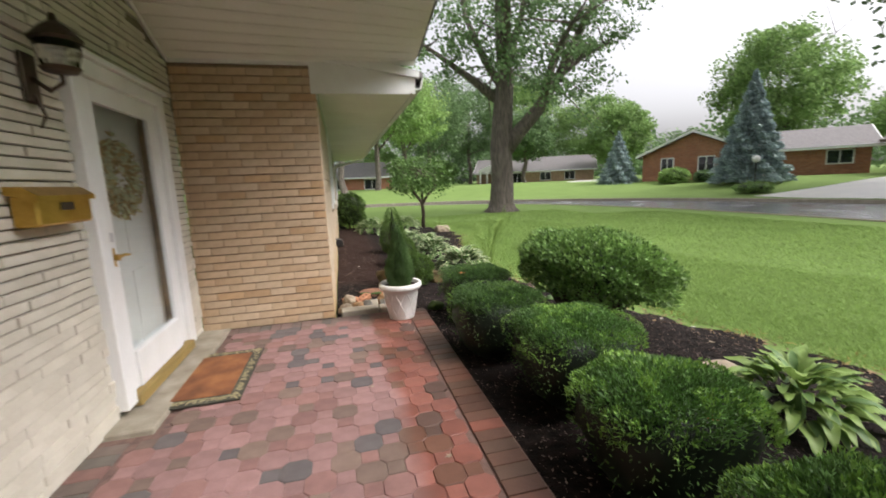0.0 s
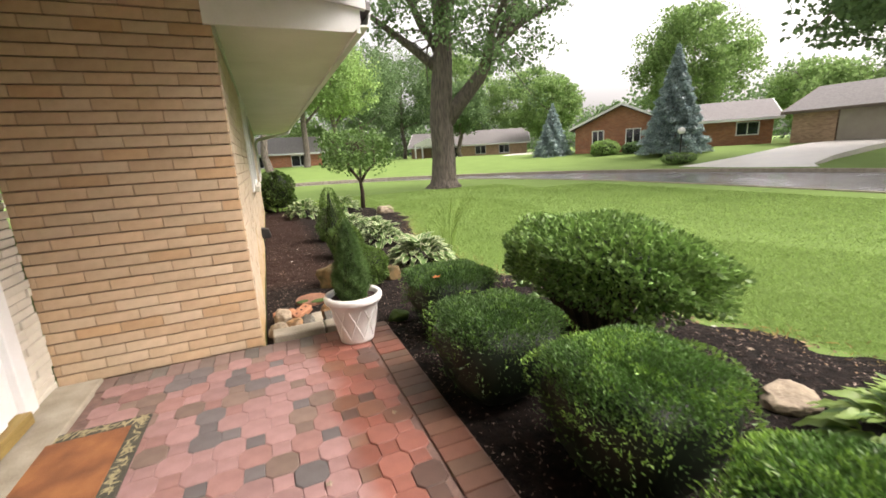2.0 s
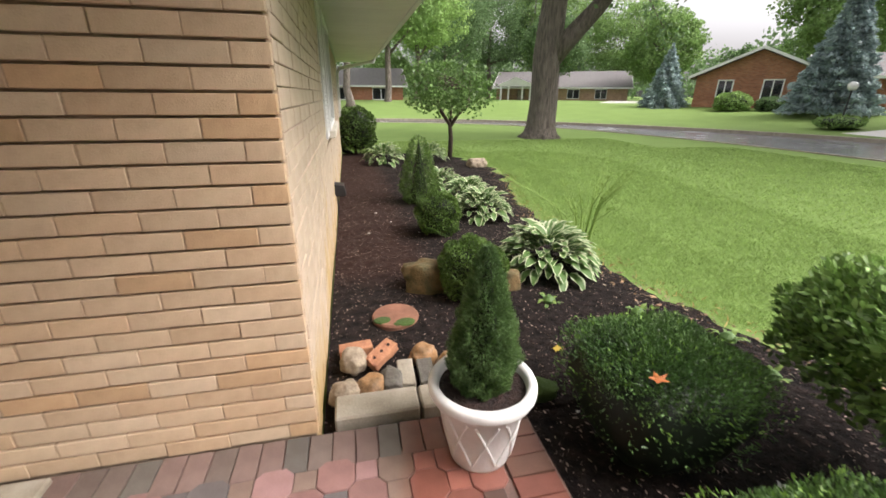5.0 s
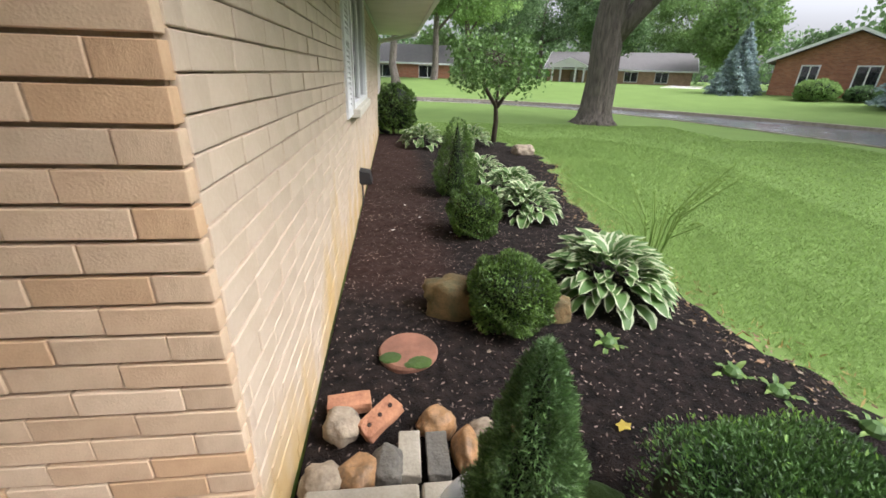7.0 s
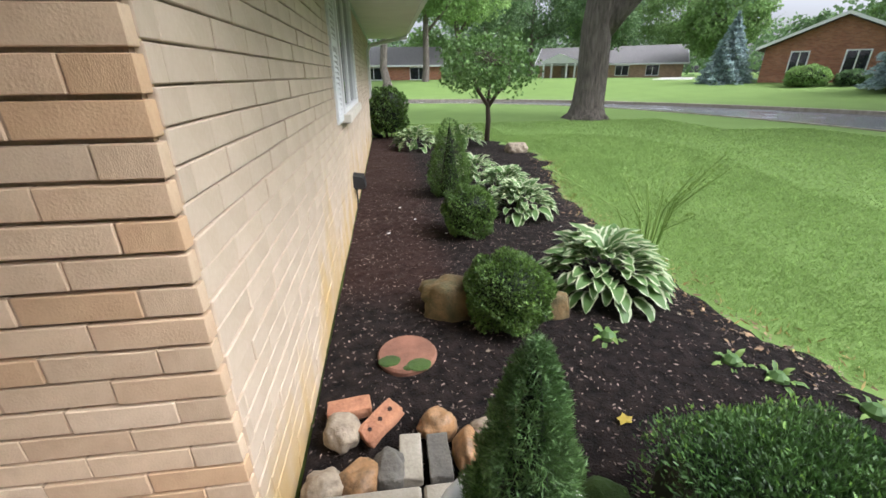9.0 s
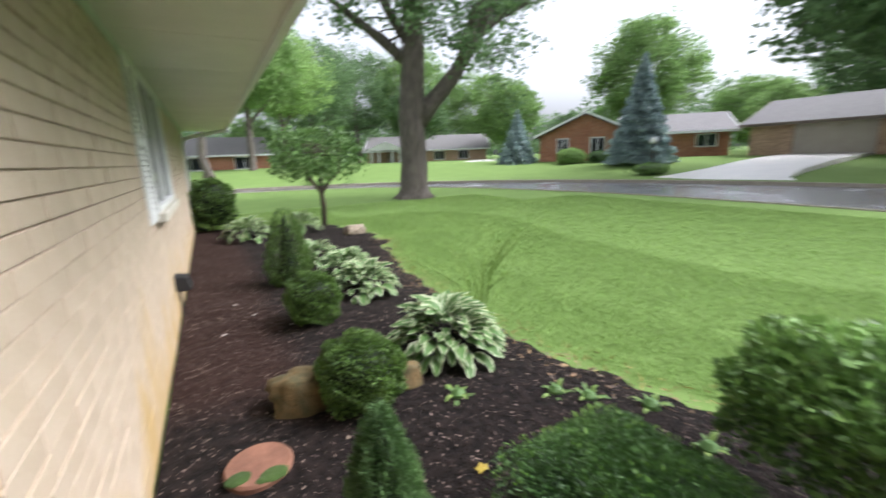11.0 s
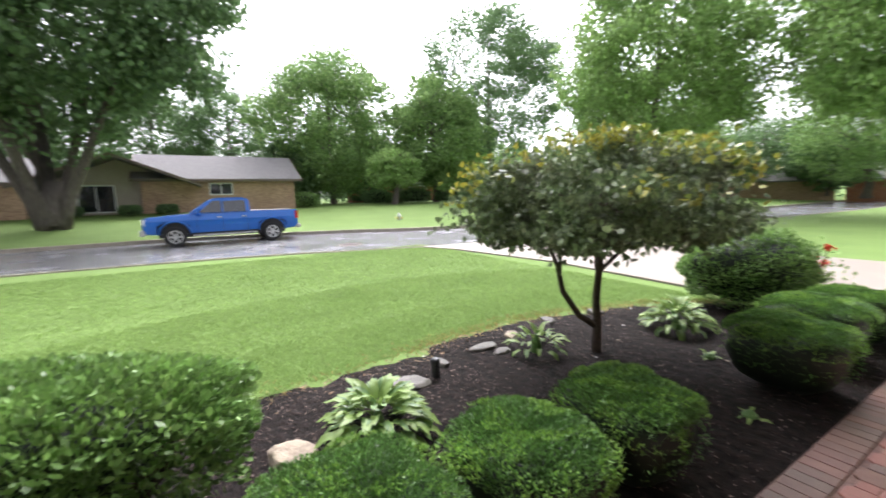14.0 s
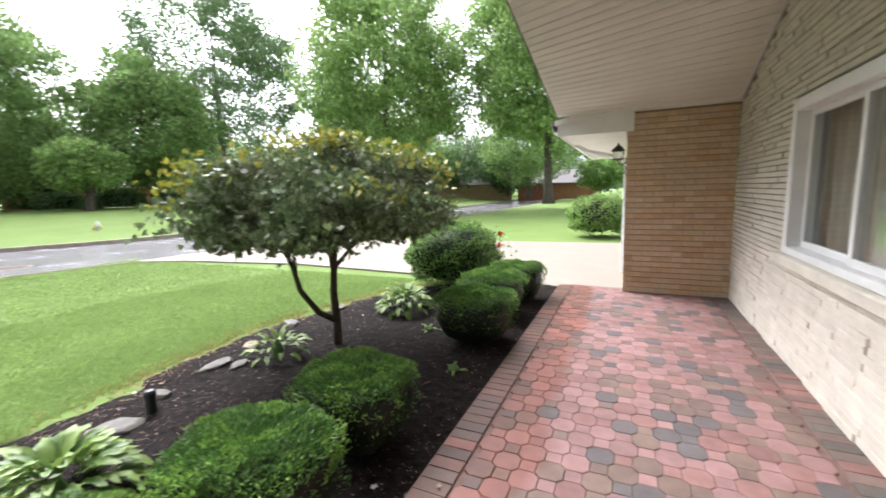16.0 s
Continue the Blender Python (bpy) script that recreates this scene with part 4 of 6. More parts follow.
FAR_TREES = [
    # x, y, height, crown radius, crown height, base, leaf colour, seed, leaves, clump size
    (5.6, 42, 15, 6.0, 11, 5.0, "tree", 31, 21000, 0.17), (9.5, 48, 15, 6.5, 10, 5, "tree_l", 32, 21000, 0.17), (1.9, 37, 14, 5.0, 9, 5.2, "tree_l", 33, 21000, 0.17),
    (15.5, 60, 18, 8, 14, 4, "tree_d", 34, 21000, 0.17), (24, 66, 19, 8.5, 16, 3, "tree_d", 35, 26000, 0.17), (33, 63, 19, 8, 16, 3, "tree", 36, 28000, 0.17),
    (43, 58, 15, 7.5, 12.5, 2.5, "tree", 37, 22000, 0.17), (38.5, 45, 11, 4.6, 9, 2, "tree", 38, 16000, 0.17), (47.5, 31, 16.5, 6.6, 14, 2.6, "tree", 39, 34000, 0.2),
    (27, 50, 11, 4.5, 8, 3, "tree_d", 61, 16000, 0.17), (-12, 52, 16, 8, 12, 3, "tree", 59, 18000, 0.17), (62, 26, 11, 6, 8, 2, "tree", 60, 14000, 0.17),
    (54, 12, 13, 6, 11, 2, "tree_d", 43, 18000, 0.17), (58, 1, 15, 7, 13, 2, "tree_d", 44, 18000, 0.17), (60, -7, 18, 6.5, 15, 1, "tree_d", 57, 16000, 0.14),
    (47.4, -15.8, 18, 8.8, 16.5, 1.0, "tree", 45, 46000, 0.2), (60, -22, 15, 8, 14, 0.5, "tree_d", 46, 20000, 0.2), (44.8, -35.7, 26.5, 11, 22, 4, "tree_d", 47, 46000, 0.13),
    (40.5, -25.0, 15, 6.2, 14, 0.6, "tree", 48, 34000, 0.2), (37.5, -18.6, 6.4, 2.9, 4.6, 1.5, "tree_l", 62, 9000, 0.2), (20.6, -33, 19.5, 8.2, 16.5, 2.4, "tree_l", 51, 48000, 0.18),
    (7.4, -36, 19, 8.2, 16, 2.6, "tree_l", 52, 48000, 0.18), (31, -54, 12, 8, 11.5, 0.4, "tree", 50, 20000, 0.2), (14, -58, 12, 7, 10.5, 1, "tree", 53, 16000, 0.18),
    (24, -62, 11, 8, 10, 0.6, "tree_d", 54, 16000, 0.18), (-1, -50, 15, 7, 13, 1.6, "tree", 55, 18000, 0.18), (-9, -40, 15, 6, 13, 1.6, "tree", 56, 18000, 0.18), (60, -46, 12, 8, 11, 0.8, "tree", 58, 15000, 0.18),
]
for x, y, h, r, ch, b, c, s, n, k in FAR_TREES:
    lab = {"tree": "leafy green neighbourhood tree", "tree_l": "bright light-green neighbourhood tree", "tree_d": "dark green dense neighbourhood tree"}[c] + " under a white sky"
    limb_tree("deciduous_tree", (x, y, 0.3), lab, h, r, ch, b, 0.32, 0.29 if h > 10 else 0.24, M[c], n, s, limbs=6, group="neighbourhood trees", clump=k)


UNDERSTORY = [(58, -14), (53, -21.5), (61, -36), (50, -35), (36, -53), (18, -62), (5, -60), (29, -60), (66, -30), (56, 9), (58, 23), (50, 45), (20, 72), (37, 66), (8, 64), (45, 30), (47, 17), (47, -11)]
for i, (x, y) in enumerate(UNDERSTORY):
    limb_tree("understory_tree", (x, y, 0.5), "low bushy green tree filling the gap between houses", 5.5 + i % 3, 3.6 + 0.4 * (i % 2), 5.2 + i % 3, 0.2, 0.14, 0.36, M["tree_d" if i % 2 else "tree"], 5000, 300 + i, limbs=4, fork=0.15, group="understory trees")


# ---- houses across the street ----
def gable_house(name, label, at, turn, L, W, eave, rise, wall, doors=(), windows=(), over=0.5, z0=-0.9, ends=(), trim="white", front=0.0):
    """A low ranch house: length along x, front towards -y, ridge along x."""
    h = thing(name, label, "house", at=at, turn=turn)
    bm = bmesh.new()
    t = 0.2
    # front wall with openings
    ops = sorted([(a, b, z, y) for a, b, z, y in windows] + [(a, b, 0.0, y) for a, b, y in doors])
    x = -L / 2
    for a, b, zb, zt in ops:
        if a > x:
            box(bm, x, -W / 2, z0, a, -W / 2 + t, eave)
        if zb > 0:
            box(bm, a, -W / 2, z0, b, -W / 2 + t, zb)
        box(bm, a, -W / 2, zt, b, -W / 2 + t, eave)
        x = b
    if x < L / 2:
        box(bm, x, -W / 2, z0, L / 2, -W / 2 + t, eave)
    box(bm, -L / 2, W / 2 - t, z0, L / 2, W / 2, eave)
    for s in (-1, 1):
        xx = s * (L / 2 - t / 2)
        prism(bm, [(-W / 2 + t, z0), (W / 2 - t, z0), (W / 2 - t, eave), (0, eave + rise * 0.97), (-W / 2 + t, eave)], "x", xx - t / 2, xx + t / 2)
    part("wall", bm, M[wall], h)
    part("inside", one((-L / 2 + 0.3, -W / 2 + 0.6, z0, L / 2 - 0.3, -W / 2 + 0.7, eave)), M["dark"], h)
    bm = bmesh.new()
    k = rise / (W / 2)
    o = over
    prism(bm, [(-W / 2 - o, eave - o * k), (0, eave + rise), (W / 2 + o, eave - o * k), (W / 2 + o, eave - o * k + 0.16), (0, eave + rise + 0.16), (-W / 2 - o, eave - o * k + 0.16)], "x", -L / 2 - o - front, L / 2 + o)
    part("roof", bm, M["shingle"], h, "grey shingle roof")
    bm = bmesh.new()
    box(bm, -L / 2 - o, -W / 2 - o - 0.03, eave - o * k - 0.03, L / 2 + o, -W / 2 - o + 0.02, eave - o * k + 0.15)
    for s in (-1, 1):
        for q in (-1, 1):
            xx = s * (L / 2 + o) - (front if s < 0 else 0)
            prism(bm, [(q * (W / 2 + o), eave - o * k - 0.02), (0, eave + rise - 0.02), (0, eave + rise + 0.17), (q * (W / 2 + o), eave - o * k + 0.17)], "x", xx - 0.03, xx + 0.03)
    part("fascia", bm, M[trim], h, "white fascia boards" if trim == "white" else "brown fascia boards")
    for a, b, zb, zt in windows:
        w = part("window", one((a, -W / 2 + 0.08, zb, b, -W / 2 + 0.11, zt)), M["carglass"], h)
        fr = one((a, -W / 2 - 0.03, zb, a + 0.07, -W / 2 + 0.1, zt), (b - 0.07, -W / 2 - 0.03, zb, b, -W / 2 + 0.1, zt), (a, -W / 2 - 0.03, zt - 0.07, b, -W / 2 + 0.1, zt), (a, -W / 2 - 0.05, zb - 0.02, b, -W / 2 + 0.1, zb + 0.06), ((a + b) / 2 - 0.03, -W / 2 - 0.02, zb, (a + b) / 2 + 0.03, -W / 2 + 0.1, zt))
        part("window_frame", fr, M["white"], w)
    for a, b, zb, zt in ends:
        xf = -L / 2
        w = part("window", one((xf - 0.03, a, zb, xf - 0.005, b, zt)), M["carglass"], h)
        fr = one((xf - 0.06, a, zb, xf - 0.004, a + 0.08, zt), (xf - 0.06, b - 0.08, zb, xf - 0.004, b, zt), (xf - 0.06, a + 0.08, zt - 0.08, xf - 0.004, b - 0.08, zt), (xf - 0.06, a + 0.08, zb, xf - 0.004, b - 0.08, zb + 0.07), (xf - 0.055, (a + b) / 2 - 0.035, zb + 0.07, xf - 0.004, (a + b) / 2 + 0.035, zt - 0.08))
        part("window_frame", fr, M["white"], w)
    for a, b, zt in doors:
        d = part("door", one((a + 0.05, -W / 2 + 0.06, -0.02, b - 0.05, -W / 2 + 0.12, zt - 0.05)), M["siding"], h)
        for i in range(4):
            part("panel", one((a + 0.15, -W / 2 + 0.045, 0.1 + i * (zt - 0.1) / 4, b - 0.15, -W / 2 + 0.06, 0.02 + (i + 1) * (zt - 0.1) / 4)), M["siding"], d)
    return h


# the brick ranch with its garage faces the lawn (front towards -x)
gable_house("ranch_house", "tan brick ranch garage wing with grey roof", (39.5, 10.5, 0.85), -90, 8.0, 7.5, 2.15, 1.55, "hbrick_t", doors=[(-1.5, 2.6, 2.05)], trim="trim_brown")
gable_house("ranch_house", "tan brick ranch house with long grey roof", (41.4, -4.3, 0.85), -90, 10.4, 8, 2.45, 1.85, "hbrick_t", windows=[(-1.0, 0.6, 1.2, 2.1)], trim="trim_brown")
gable_house("ranch_house", "tan brick gabled entrance wing with big windows", (42.6, 2.2, 0.85), 0, 9.0, 8.6, 2.05, 1.75, "siding", ends=[(0.2, 2.3, 0.1, 2.0), (-2.9, -2.0, 0.0, 2.05)], over=0.7, trim="trim_brown", front=2.2)
gable_house("brick_house", "red brick ranch house with low front gable", (32.7, 26.6, 0.75), 41, 7.6, 7.4, 2.2, 1.65, "hbrick_o", ends=[(1.3, 2.3, 0.6, 1.9), (-1.6, -0.4, 0.3, 1.9), (-3.2, -2.2, 0.1, 1.95)])
gable_house("brick_house", "red brick house wing with grey roof", (37.26, 21.41, 0.75), -48, 7.3, 6.5, 2.1, 1.35, "hbrick_o", windows=[(1.3, 2.8, 0.8, 1.8)])
gable_house("pale_house", "pale tan brick ranch house with white portico", (31.5, 56.0, 0.1), -30, 17, 8, 2.5, 1.9, "hbrick_t", windows=[(1.0, 2.6, 1.0, 2.2), (4.5, 6.0, 1.0, 2.2), (-3.0, -1.6, 0.6, 2.2)], doors=[(-5.6, -4.6, 2.1)])
gable_house("far_house", "dark low house behind tree trunks", (1.5, 53, 0.1), 0, 13, 8, 2.4, 1.8, "hbrick_o", windows=[(-2, 0, 0.8, 2.1), (3, 5, 0.8, 2.1)])
gable_house("brick_house", "orange brick house half hidden by trees", (56, -27, 0.8), -62, 11, 7, 2.4, 1.7, "hbrick_o", windows=[(-3.5, -2.2, 0.8, 2.1), (-1.0, 0.3, 0.8, 2.1), (2.2, 3.6, 0.8, 2.1)])
gable_house("far_house", "distant red brick house beyond the street bend", (12, -70, 0.0), 10, 12, 8, 2.4, 1.9, "hbrick_o", windows=[(-3, -1, 0.8, 2.1), (2, 4, 0.8, 2.1)])
gable_house("far_house", "distant brown house beside the street", (25, -64, 0.0), 30, 12, 8, 2.4, 1.9, "hbrick_t", windows=[(-3, -1, 0.8, 2.1)])


def build_portico():
    t = thing("portico", "white gabled entrance portico with two posts", "portico", at=(23.6, 53.2, 0.3), turn=-30)
    bm = bmesh.new()
    prism(bm, [(-2.2, 2.3), (2.2, 2.3), (2.2, 2.5), (0, 3.4), (-2.2, 2.5)], "y", -0.9, 1.5)
    part("gable", bm, M["white"], t)
    for x in (-1.9, -0.9, 0.9, 1.9):
        part("post", one((x - 0.1, -0.85, -0.3, x + 0.1, -0.65, 2.3)), M["white"], t)


build_portico()


def build_woods():
    """Far treetops all round the horizon."""
    g = np.random.default_rng(77)
    pts = []
    for k in range(150):
        a = 2 * math.pi * k / 150 + g.uniform(-0.02, 0.02)
        r, h = g.uniform(80, 105), g.uniform(7, 15)
        c = np.array([r * math.cos(a), r * math.sin(a), h * 0.5])
        q = g.normal(size=(620, 3))
        q /= np.linalg.norm(q, axis=1)[:, None]
        pts.append(c + q * np.array([4.5, 4.5, h * 0.55]) * g.uniform(0.4, 1, (620, 1)))
    p = np.concatenate(pts)
    ob = new("far_woods", leaves("far_woods", p, 0.7, M["tree_d"], wide=0.8, up=0.0))
    tagged(ob, "continuous green treetops beyond the houses", "woods", kind="stuff")


build_woods()


# ---- the pickup ----
def build_truck():
    t = thing("pickup_truck", "bright blue crew-cab pickup parked at the kerb", "truck", at=(22.25, -3.1, BED + 0.02))
    w = 1.0

    def flare(bm):
        """Sides that lean in above the crease and tuck under below it."""
        for v in bm.verts:
            k = v.co.z
            v.co.x *= 1 - 0.07 * max(0.0, k - 1.05) / 0.3 - 0.05 * max(0.0, 0.8 - k) / 0.3

    bm = bmesh.new()
    low = [(-2.85, 0.55), (-2.45, 0.5), (-2.42, 0.85), (-2.15, 1.0), (-1.6, 1.0), (-1.3, 0.85), (-1.28, 0.48), (1.3, 0.48), (1.32, 0.85), (1.62, 1.0), (2.15, 1.0), (2.42, 0.85), (2.45, 0.5), (2.88, 0.55), (2.92, 0.95), (2.82, 1.18), (1.35, 1.28), (0.6, 1.30), (-0.95, 1.30), (-0.97, 1.34), (-2.95, 1.34), (-2.97, 0.7)]
    prism(bm, low, "x", -w, w)
    bmesh.ops.bevel(bm, geom=[e for e in bm.edges if abs(e.verts[0].co.x - e.verts[1].co.x) < 1e-4], offset=0.05, segments=2, affect="EDGES")
    for z in (0.68, 0.82, 1.05, 1.2):
        bmesh.ops.bisect_plane(bm, geom=bm.verts[:] + bm.edges[:] + bm.faces[:], plane_co=(0, 0, z), plane_no=(0, 0, 1))
    flare(bm)
    part("body", bm, M["truck"], t, smooth=False)
    for s in (-1, 1):
        part("rocker", one((s * 0.93, -1.25, 0.44, s * 0.985, 1.27, 0.53), bev=0.01), M["black"], t, "black sill below the doors")
        part("crease", one((s * 0.985, -1.25, 0.985, s * 1.006, 1.28, 1.0), bev=0.004), M["truck"], t)
        for y in (1.84, -1.84):
            bm = bmesh.new()
            tube(bm, [(s * 0.985, y + 0.56 * math.cos(a), 0.5 + 0.52 * math.sin(a)) for a in [math.pi * k / 12 for k in range(13)]], [0.035] * 13, 6)
            part("wheel_arch", bm, M["truck"], t, smooth=True)
        for y in (0.08, 1.05, -0.86):
            part("door_gap", one((s * 0.94, y - 0.006, 0.56, s * 1.003, y + 0.006, 1.05)), M["black"], t, "dark gap between doors")
    bm = bmesh.new()
    cab = [(-1.0, 1.28), (-0.98, 1.85), (-0.75, 1.94), (0.25, 1.94), (0.55, 1.86), (1.35, 1.27)]
    prism(bm, cab, "x", -0.9, 0.9)
    for v in bm.verts:
        if v.co.z > 1.6:
            v.co.x *= 0.86
    bmesh.ops.bevel(bm, geom=list(bm.edges), offset=0.05, segments=2, affect="EDGES")
    part("cab", bm, M["truck"], t)
    for s in (-1, 1):
        for a, b in ((0.12, 0.98), (-0.82, 0.04)):
            bm = bmesh.new()
            top = min(b, 0.45)
            pts = [(a, 1.34), (b, 1.34), (top if b > 0.5 else b, 1.80), (a, 1.82)]
            prism(bm, pts, "x", s * 0.80, s * 0.915)
            for v in bm.verts:
                if v.co.z > 1.6:
                    v.co.x *= 0.93
            part("side_window", bm, M["carglass"], t)
            part("door_handle", one((s * 0.99, a + 0.02, 1.12, s * 1.02, a + 0.18, 1.16)), M["alloy"], t)
        part("mirror", one((s * 0.98, 0.92, 1.28, s * 1.18, 1.06, 1.48), bev=0.03), M["truck"], t)
        part("headlight", one((s * 0.62, 2.80, 0.92, s * 0.985, 2.915, 1.12), bev=0.02), M["globe"], t)
        part("tail_light", one((s * 0.90, -2.99, 0.95, s * 1.005, -2.85, 1.28), bev=0.015), M["red_lens"], t)
        part("running_board", one((s * 0.88, -1.2, 0.40, s * 1.05, 1.2, 0.46), bev=0.01), M["alloy"], t)
        for y in (1.84, -1.84):
            wh = thing("wheel", "", "")
            wh.parent, wh.location = t, (s * 0.9, y, 0.40)
            bm = bmesh.new()
            lathe(bm, [(0.25, -0.13), (0.37, -0.13), (0.40, -0.09), (0.40, 0.09), (0.37, 0.13), (0.25, 0.13)], 28)
            bmesh.ops.rotate(bm, matrix=Matrix.Rotation(radians(90), 3, "Y"), verts=bm.verts)
            part("tyre", bm, M["rubber"], wh, "black tyre")
            bm = bmesh.new()
            lathe(bm, [(0.05, 0.13), (0.09, 0.15), (0.1, 0.132)], 16)
            for k in range(6):
                vs = box(bm, -0.035, 0.05, 0.12, 0.035, 0.25, 0.145)
                bmesh.ops.rotate(bm, matrix=Matrix.Rotation(k * math.pi / 3, 3, "Z"), verts=vs)
            lathe(bm, [(0.225, 0.12), (0.23, 0.15), (0.265, 0.15), (0.27, 0.125)], 24)
            bmesh.ops.rotate(bm, matrix=Matrix.Rotation(radians(90 * s), 3, "Y"), verts=bm.verts)
            part("rim", bm, M["alloy"], wh, "silver alloy rim")
    for y in (1.84, -1.84):
        part("wheel_well", one((-0.72, y - 0.57, 0.42, 0.72, y + 0.57, 1.02)), M["black"], t, "dark wheel arch liner")
    part("underbody", one((-0.85, -2.4, 0.36, 0.85, 2.4, 0.5)), M["black"], t)
    part("windscreen", one((-0.74, 0.62, 1.34, 0.74, 0.66, 1.82)), M["carglass"], t)
    part("grille", one((-0.6, 2.86, 0.72, 0.6, 2.94, 1.12), bev=0.02), M["alloy"], t)
    part("front_bumper", one((-0.98, 2.82, 0.48, 0.98, 3.02, 0.70), bev=0.03), M["alloy"], t)
    part("rear_bumper", one((-0.98, -3.08, 0.5, 0.98, -2.92, 0.68), bev=0.03), M["alloy"], t)
    part("bed_cover", one((-0.86, -2.85, 1.33, 0.86, -1.05, 1.355), bev=0.01), M["black"], t)


build_truck()


MANHOLE = (16.85, -7.0)


def build_street_bits():
    t = thing("fire_hydrant", "pale yellow and white fire hydrant on the far lawn", "hydrant", at=(24.9, -13.0, -0.12))
    bm = bmesh.new()
    lathe(bm, [(0.16, 0), (0.16, 0.05), (0.11, 0.06), (0.11, 0.45), (0.14, 0.46), (0.14, 0.5), (0.11, 0.58), (0.05, 0.66), (0.03, 0.7)], 16)
    part("barrel", bm, M["pot"], t, smooth=True)
    for s in (-1, 1):
        bm = bmesh.new()
        cyl(bm, (0, 0.1 * s, 0.38) if s > 0 else (0, -0.2, 0.38), 0.06, 0.06, 0.1, 12, "y")
        part("outlet", bm, M["yellow"], t, "yellow outlet cap")
    t = thing("manhole_cover", "round dark iron manhole cover set in the wet street", "manhole cover", at=(MANHOLE[0], MANHOLE[1], BED + 0.02))
    bm = bmesh.new()
    lathe(bm, [(0.46, 0.0), (0.455, 0.012), (0.40, 0.014), (0.395, 0.004)], 36)
    part("rim", bm, M["edging"], t, smooth=False)
    bm = bmesh.new()
    cyl(bm, (0, 0, 0.0), 0.39, 0.39, 0.011, 36)
    for k in range(-3, 4):
        w = math.sqrt(0.36 ** 2 - (0.1 * k) ** 2)
        box(bm, 0.1 * k - 0.02, -w, 0.011, 0.1 * k + 0.02, w, 0.016)
    part("lid", bm, M["bronze"], t, "ribbed iron lid")
    t = thing("lamp_post", "garden lamp with white globe on dark post", "lamp", at=(24.4, 14.2, 0.0))
    bm = bmesh.new()
    lathe(bm, [(0.08, 0), (0.04, 0.05), (0.035, 1.75), (0.07, 1.78), (0.07, 1.82)], 12)
    part("post", bm, M["black"], t)
    bm = bmesh.new()
    bmesh.ops.create_uvsphere(bm, u_segments=20, v_segments=12, radius=0.2, matrix=Matrix.Translation((0, 0, 1.98)))
    part("globe", bm, M["globe"], t, "white glass globe", smooth=True)


build_street_bits()

# ---- shrubs beside the porch ----
def shrub(name, label, at, size, material, leaf, n, seed, power=2.8, inner=0.82, low=-0.75, group="", turn=0.0, stems=5, core_k=0.84, wide=0.5, lift=0.0, core_low=None, lump=0.1, thin=1.0, tips=0, cap=0.1):
    """A clipped shrub: solid core coloured as inner shade, short stems and a skin of leaves; size is half-width,
    half-depth, half-height.
    """
    t = thing(name, label, "shrub", group, at=at, turn=turn)
    h = size[2]
    c = core("twig_core", size, M["shrub_shade"], core_k, low if core_low is None else core_low, power)
    cp = part("twig_core", c, M["shrub_shade"], t)
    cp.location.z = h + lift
    bm = bmesh.new()
    g = np.random.default_rng(seed)
    for k in range(stems):
        a = g.uniform(0, 6.28)
        u = g.uniform(0.35, 0.85)
        e = (size[0] * u * math.cos(a), size[1] * u * math.sin(a), h + lift)
        tube(bm, [(e[0] * 0.2, e[1] * 0.2, -0.08), (e[0] * 0.6, e[1] * 0.6, (h + lift) * 0.5), e], [0.014, 0.011, 0.006], 6)
    part("branchwork", bm, M["twig"], t)
    p, d = shell(n, size, power, inner, low, lump, seed=seed)
    keep = g.uniform(size=len(d)) < thin + (1 - thin) * np.clip((d[:, 2] - cap) / 0.22, 0, 1)
    p, d = p[keep], d[keep]
    me = leaves("leaves", p, leaf, material, wide=wide, up=0.35, out=d)
    lp = part("leaves", me, material, t)
    lp.location.z = h + lift
    if tips:
        q, e = shell(tips, (size[0] * 1.03, size[1] * 1.03, size[2] * 1.04), power, 0.93, 0.34, lump, seed=seed)
        s = noise_mask(q * 7 + seed) > -0.03
        tp = part("new_growth", leaves("new_growth", q[s], leaf * 0.9, M["yew_tips"], wide=wide * 1.2, up=0.3, out=e[s]), M["yew_tips"], t, "bright yellow-green new growth")
        tagged(tp, kind="stuff")
        tp.location.z = h + lift
    return t


def noise_mask(q):
    return np.array([noise.noise(Vector(v)) for v in q])


YEWS = [(-0.30, 2.86, 0.40, 0.40, 0.275), (-1.32, 2.70, 0.40, 0.44, 0.29), (-2.20, 2.90, 0.40, 0.42, 0.30), (-3.02, 2.87, 0.40, 0.38, 0.285), (-3.84, 2.90, 0.40, 0.36, 0.275), (-5.85, 2.80, 0.45, 0.42, 0.29), (-6.85, 2.92, 0.45, 0.42, 0.29), (-7.65, 2.80, 0.42, 0.38, 0.285)]
NEW_TIPS = (1200, 2600, 7500, 8000, 8000, 7000, 7000, 6000)
for i, (y, x, a, b, h) in enumerate(YEWS):
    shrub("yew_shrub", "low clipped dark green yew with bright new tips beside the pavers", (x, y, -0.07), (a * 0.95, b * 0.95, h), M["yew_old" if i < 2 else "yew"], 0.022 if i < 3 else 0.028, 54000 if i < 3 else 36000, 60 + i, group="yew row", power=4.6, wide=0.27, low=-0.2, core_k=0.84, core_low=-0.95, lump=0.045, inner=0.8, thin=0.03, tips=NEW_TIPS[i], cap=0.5)
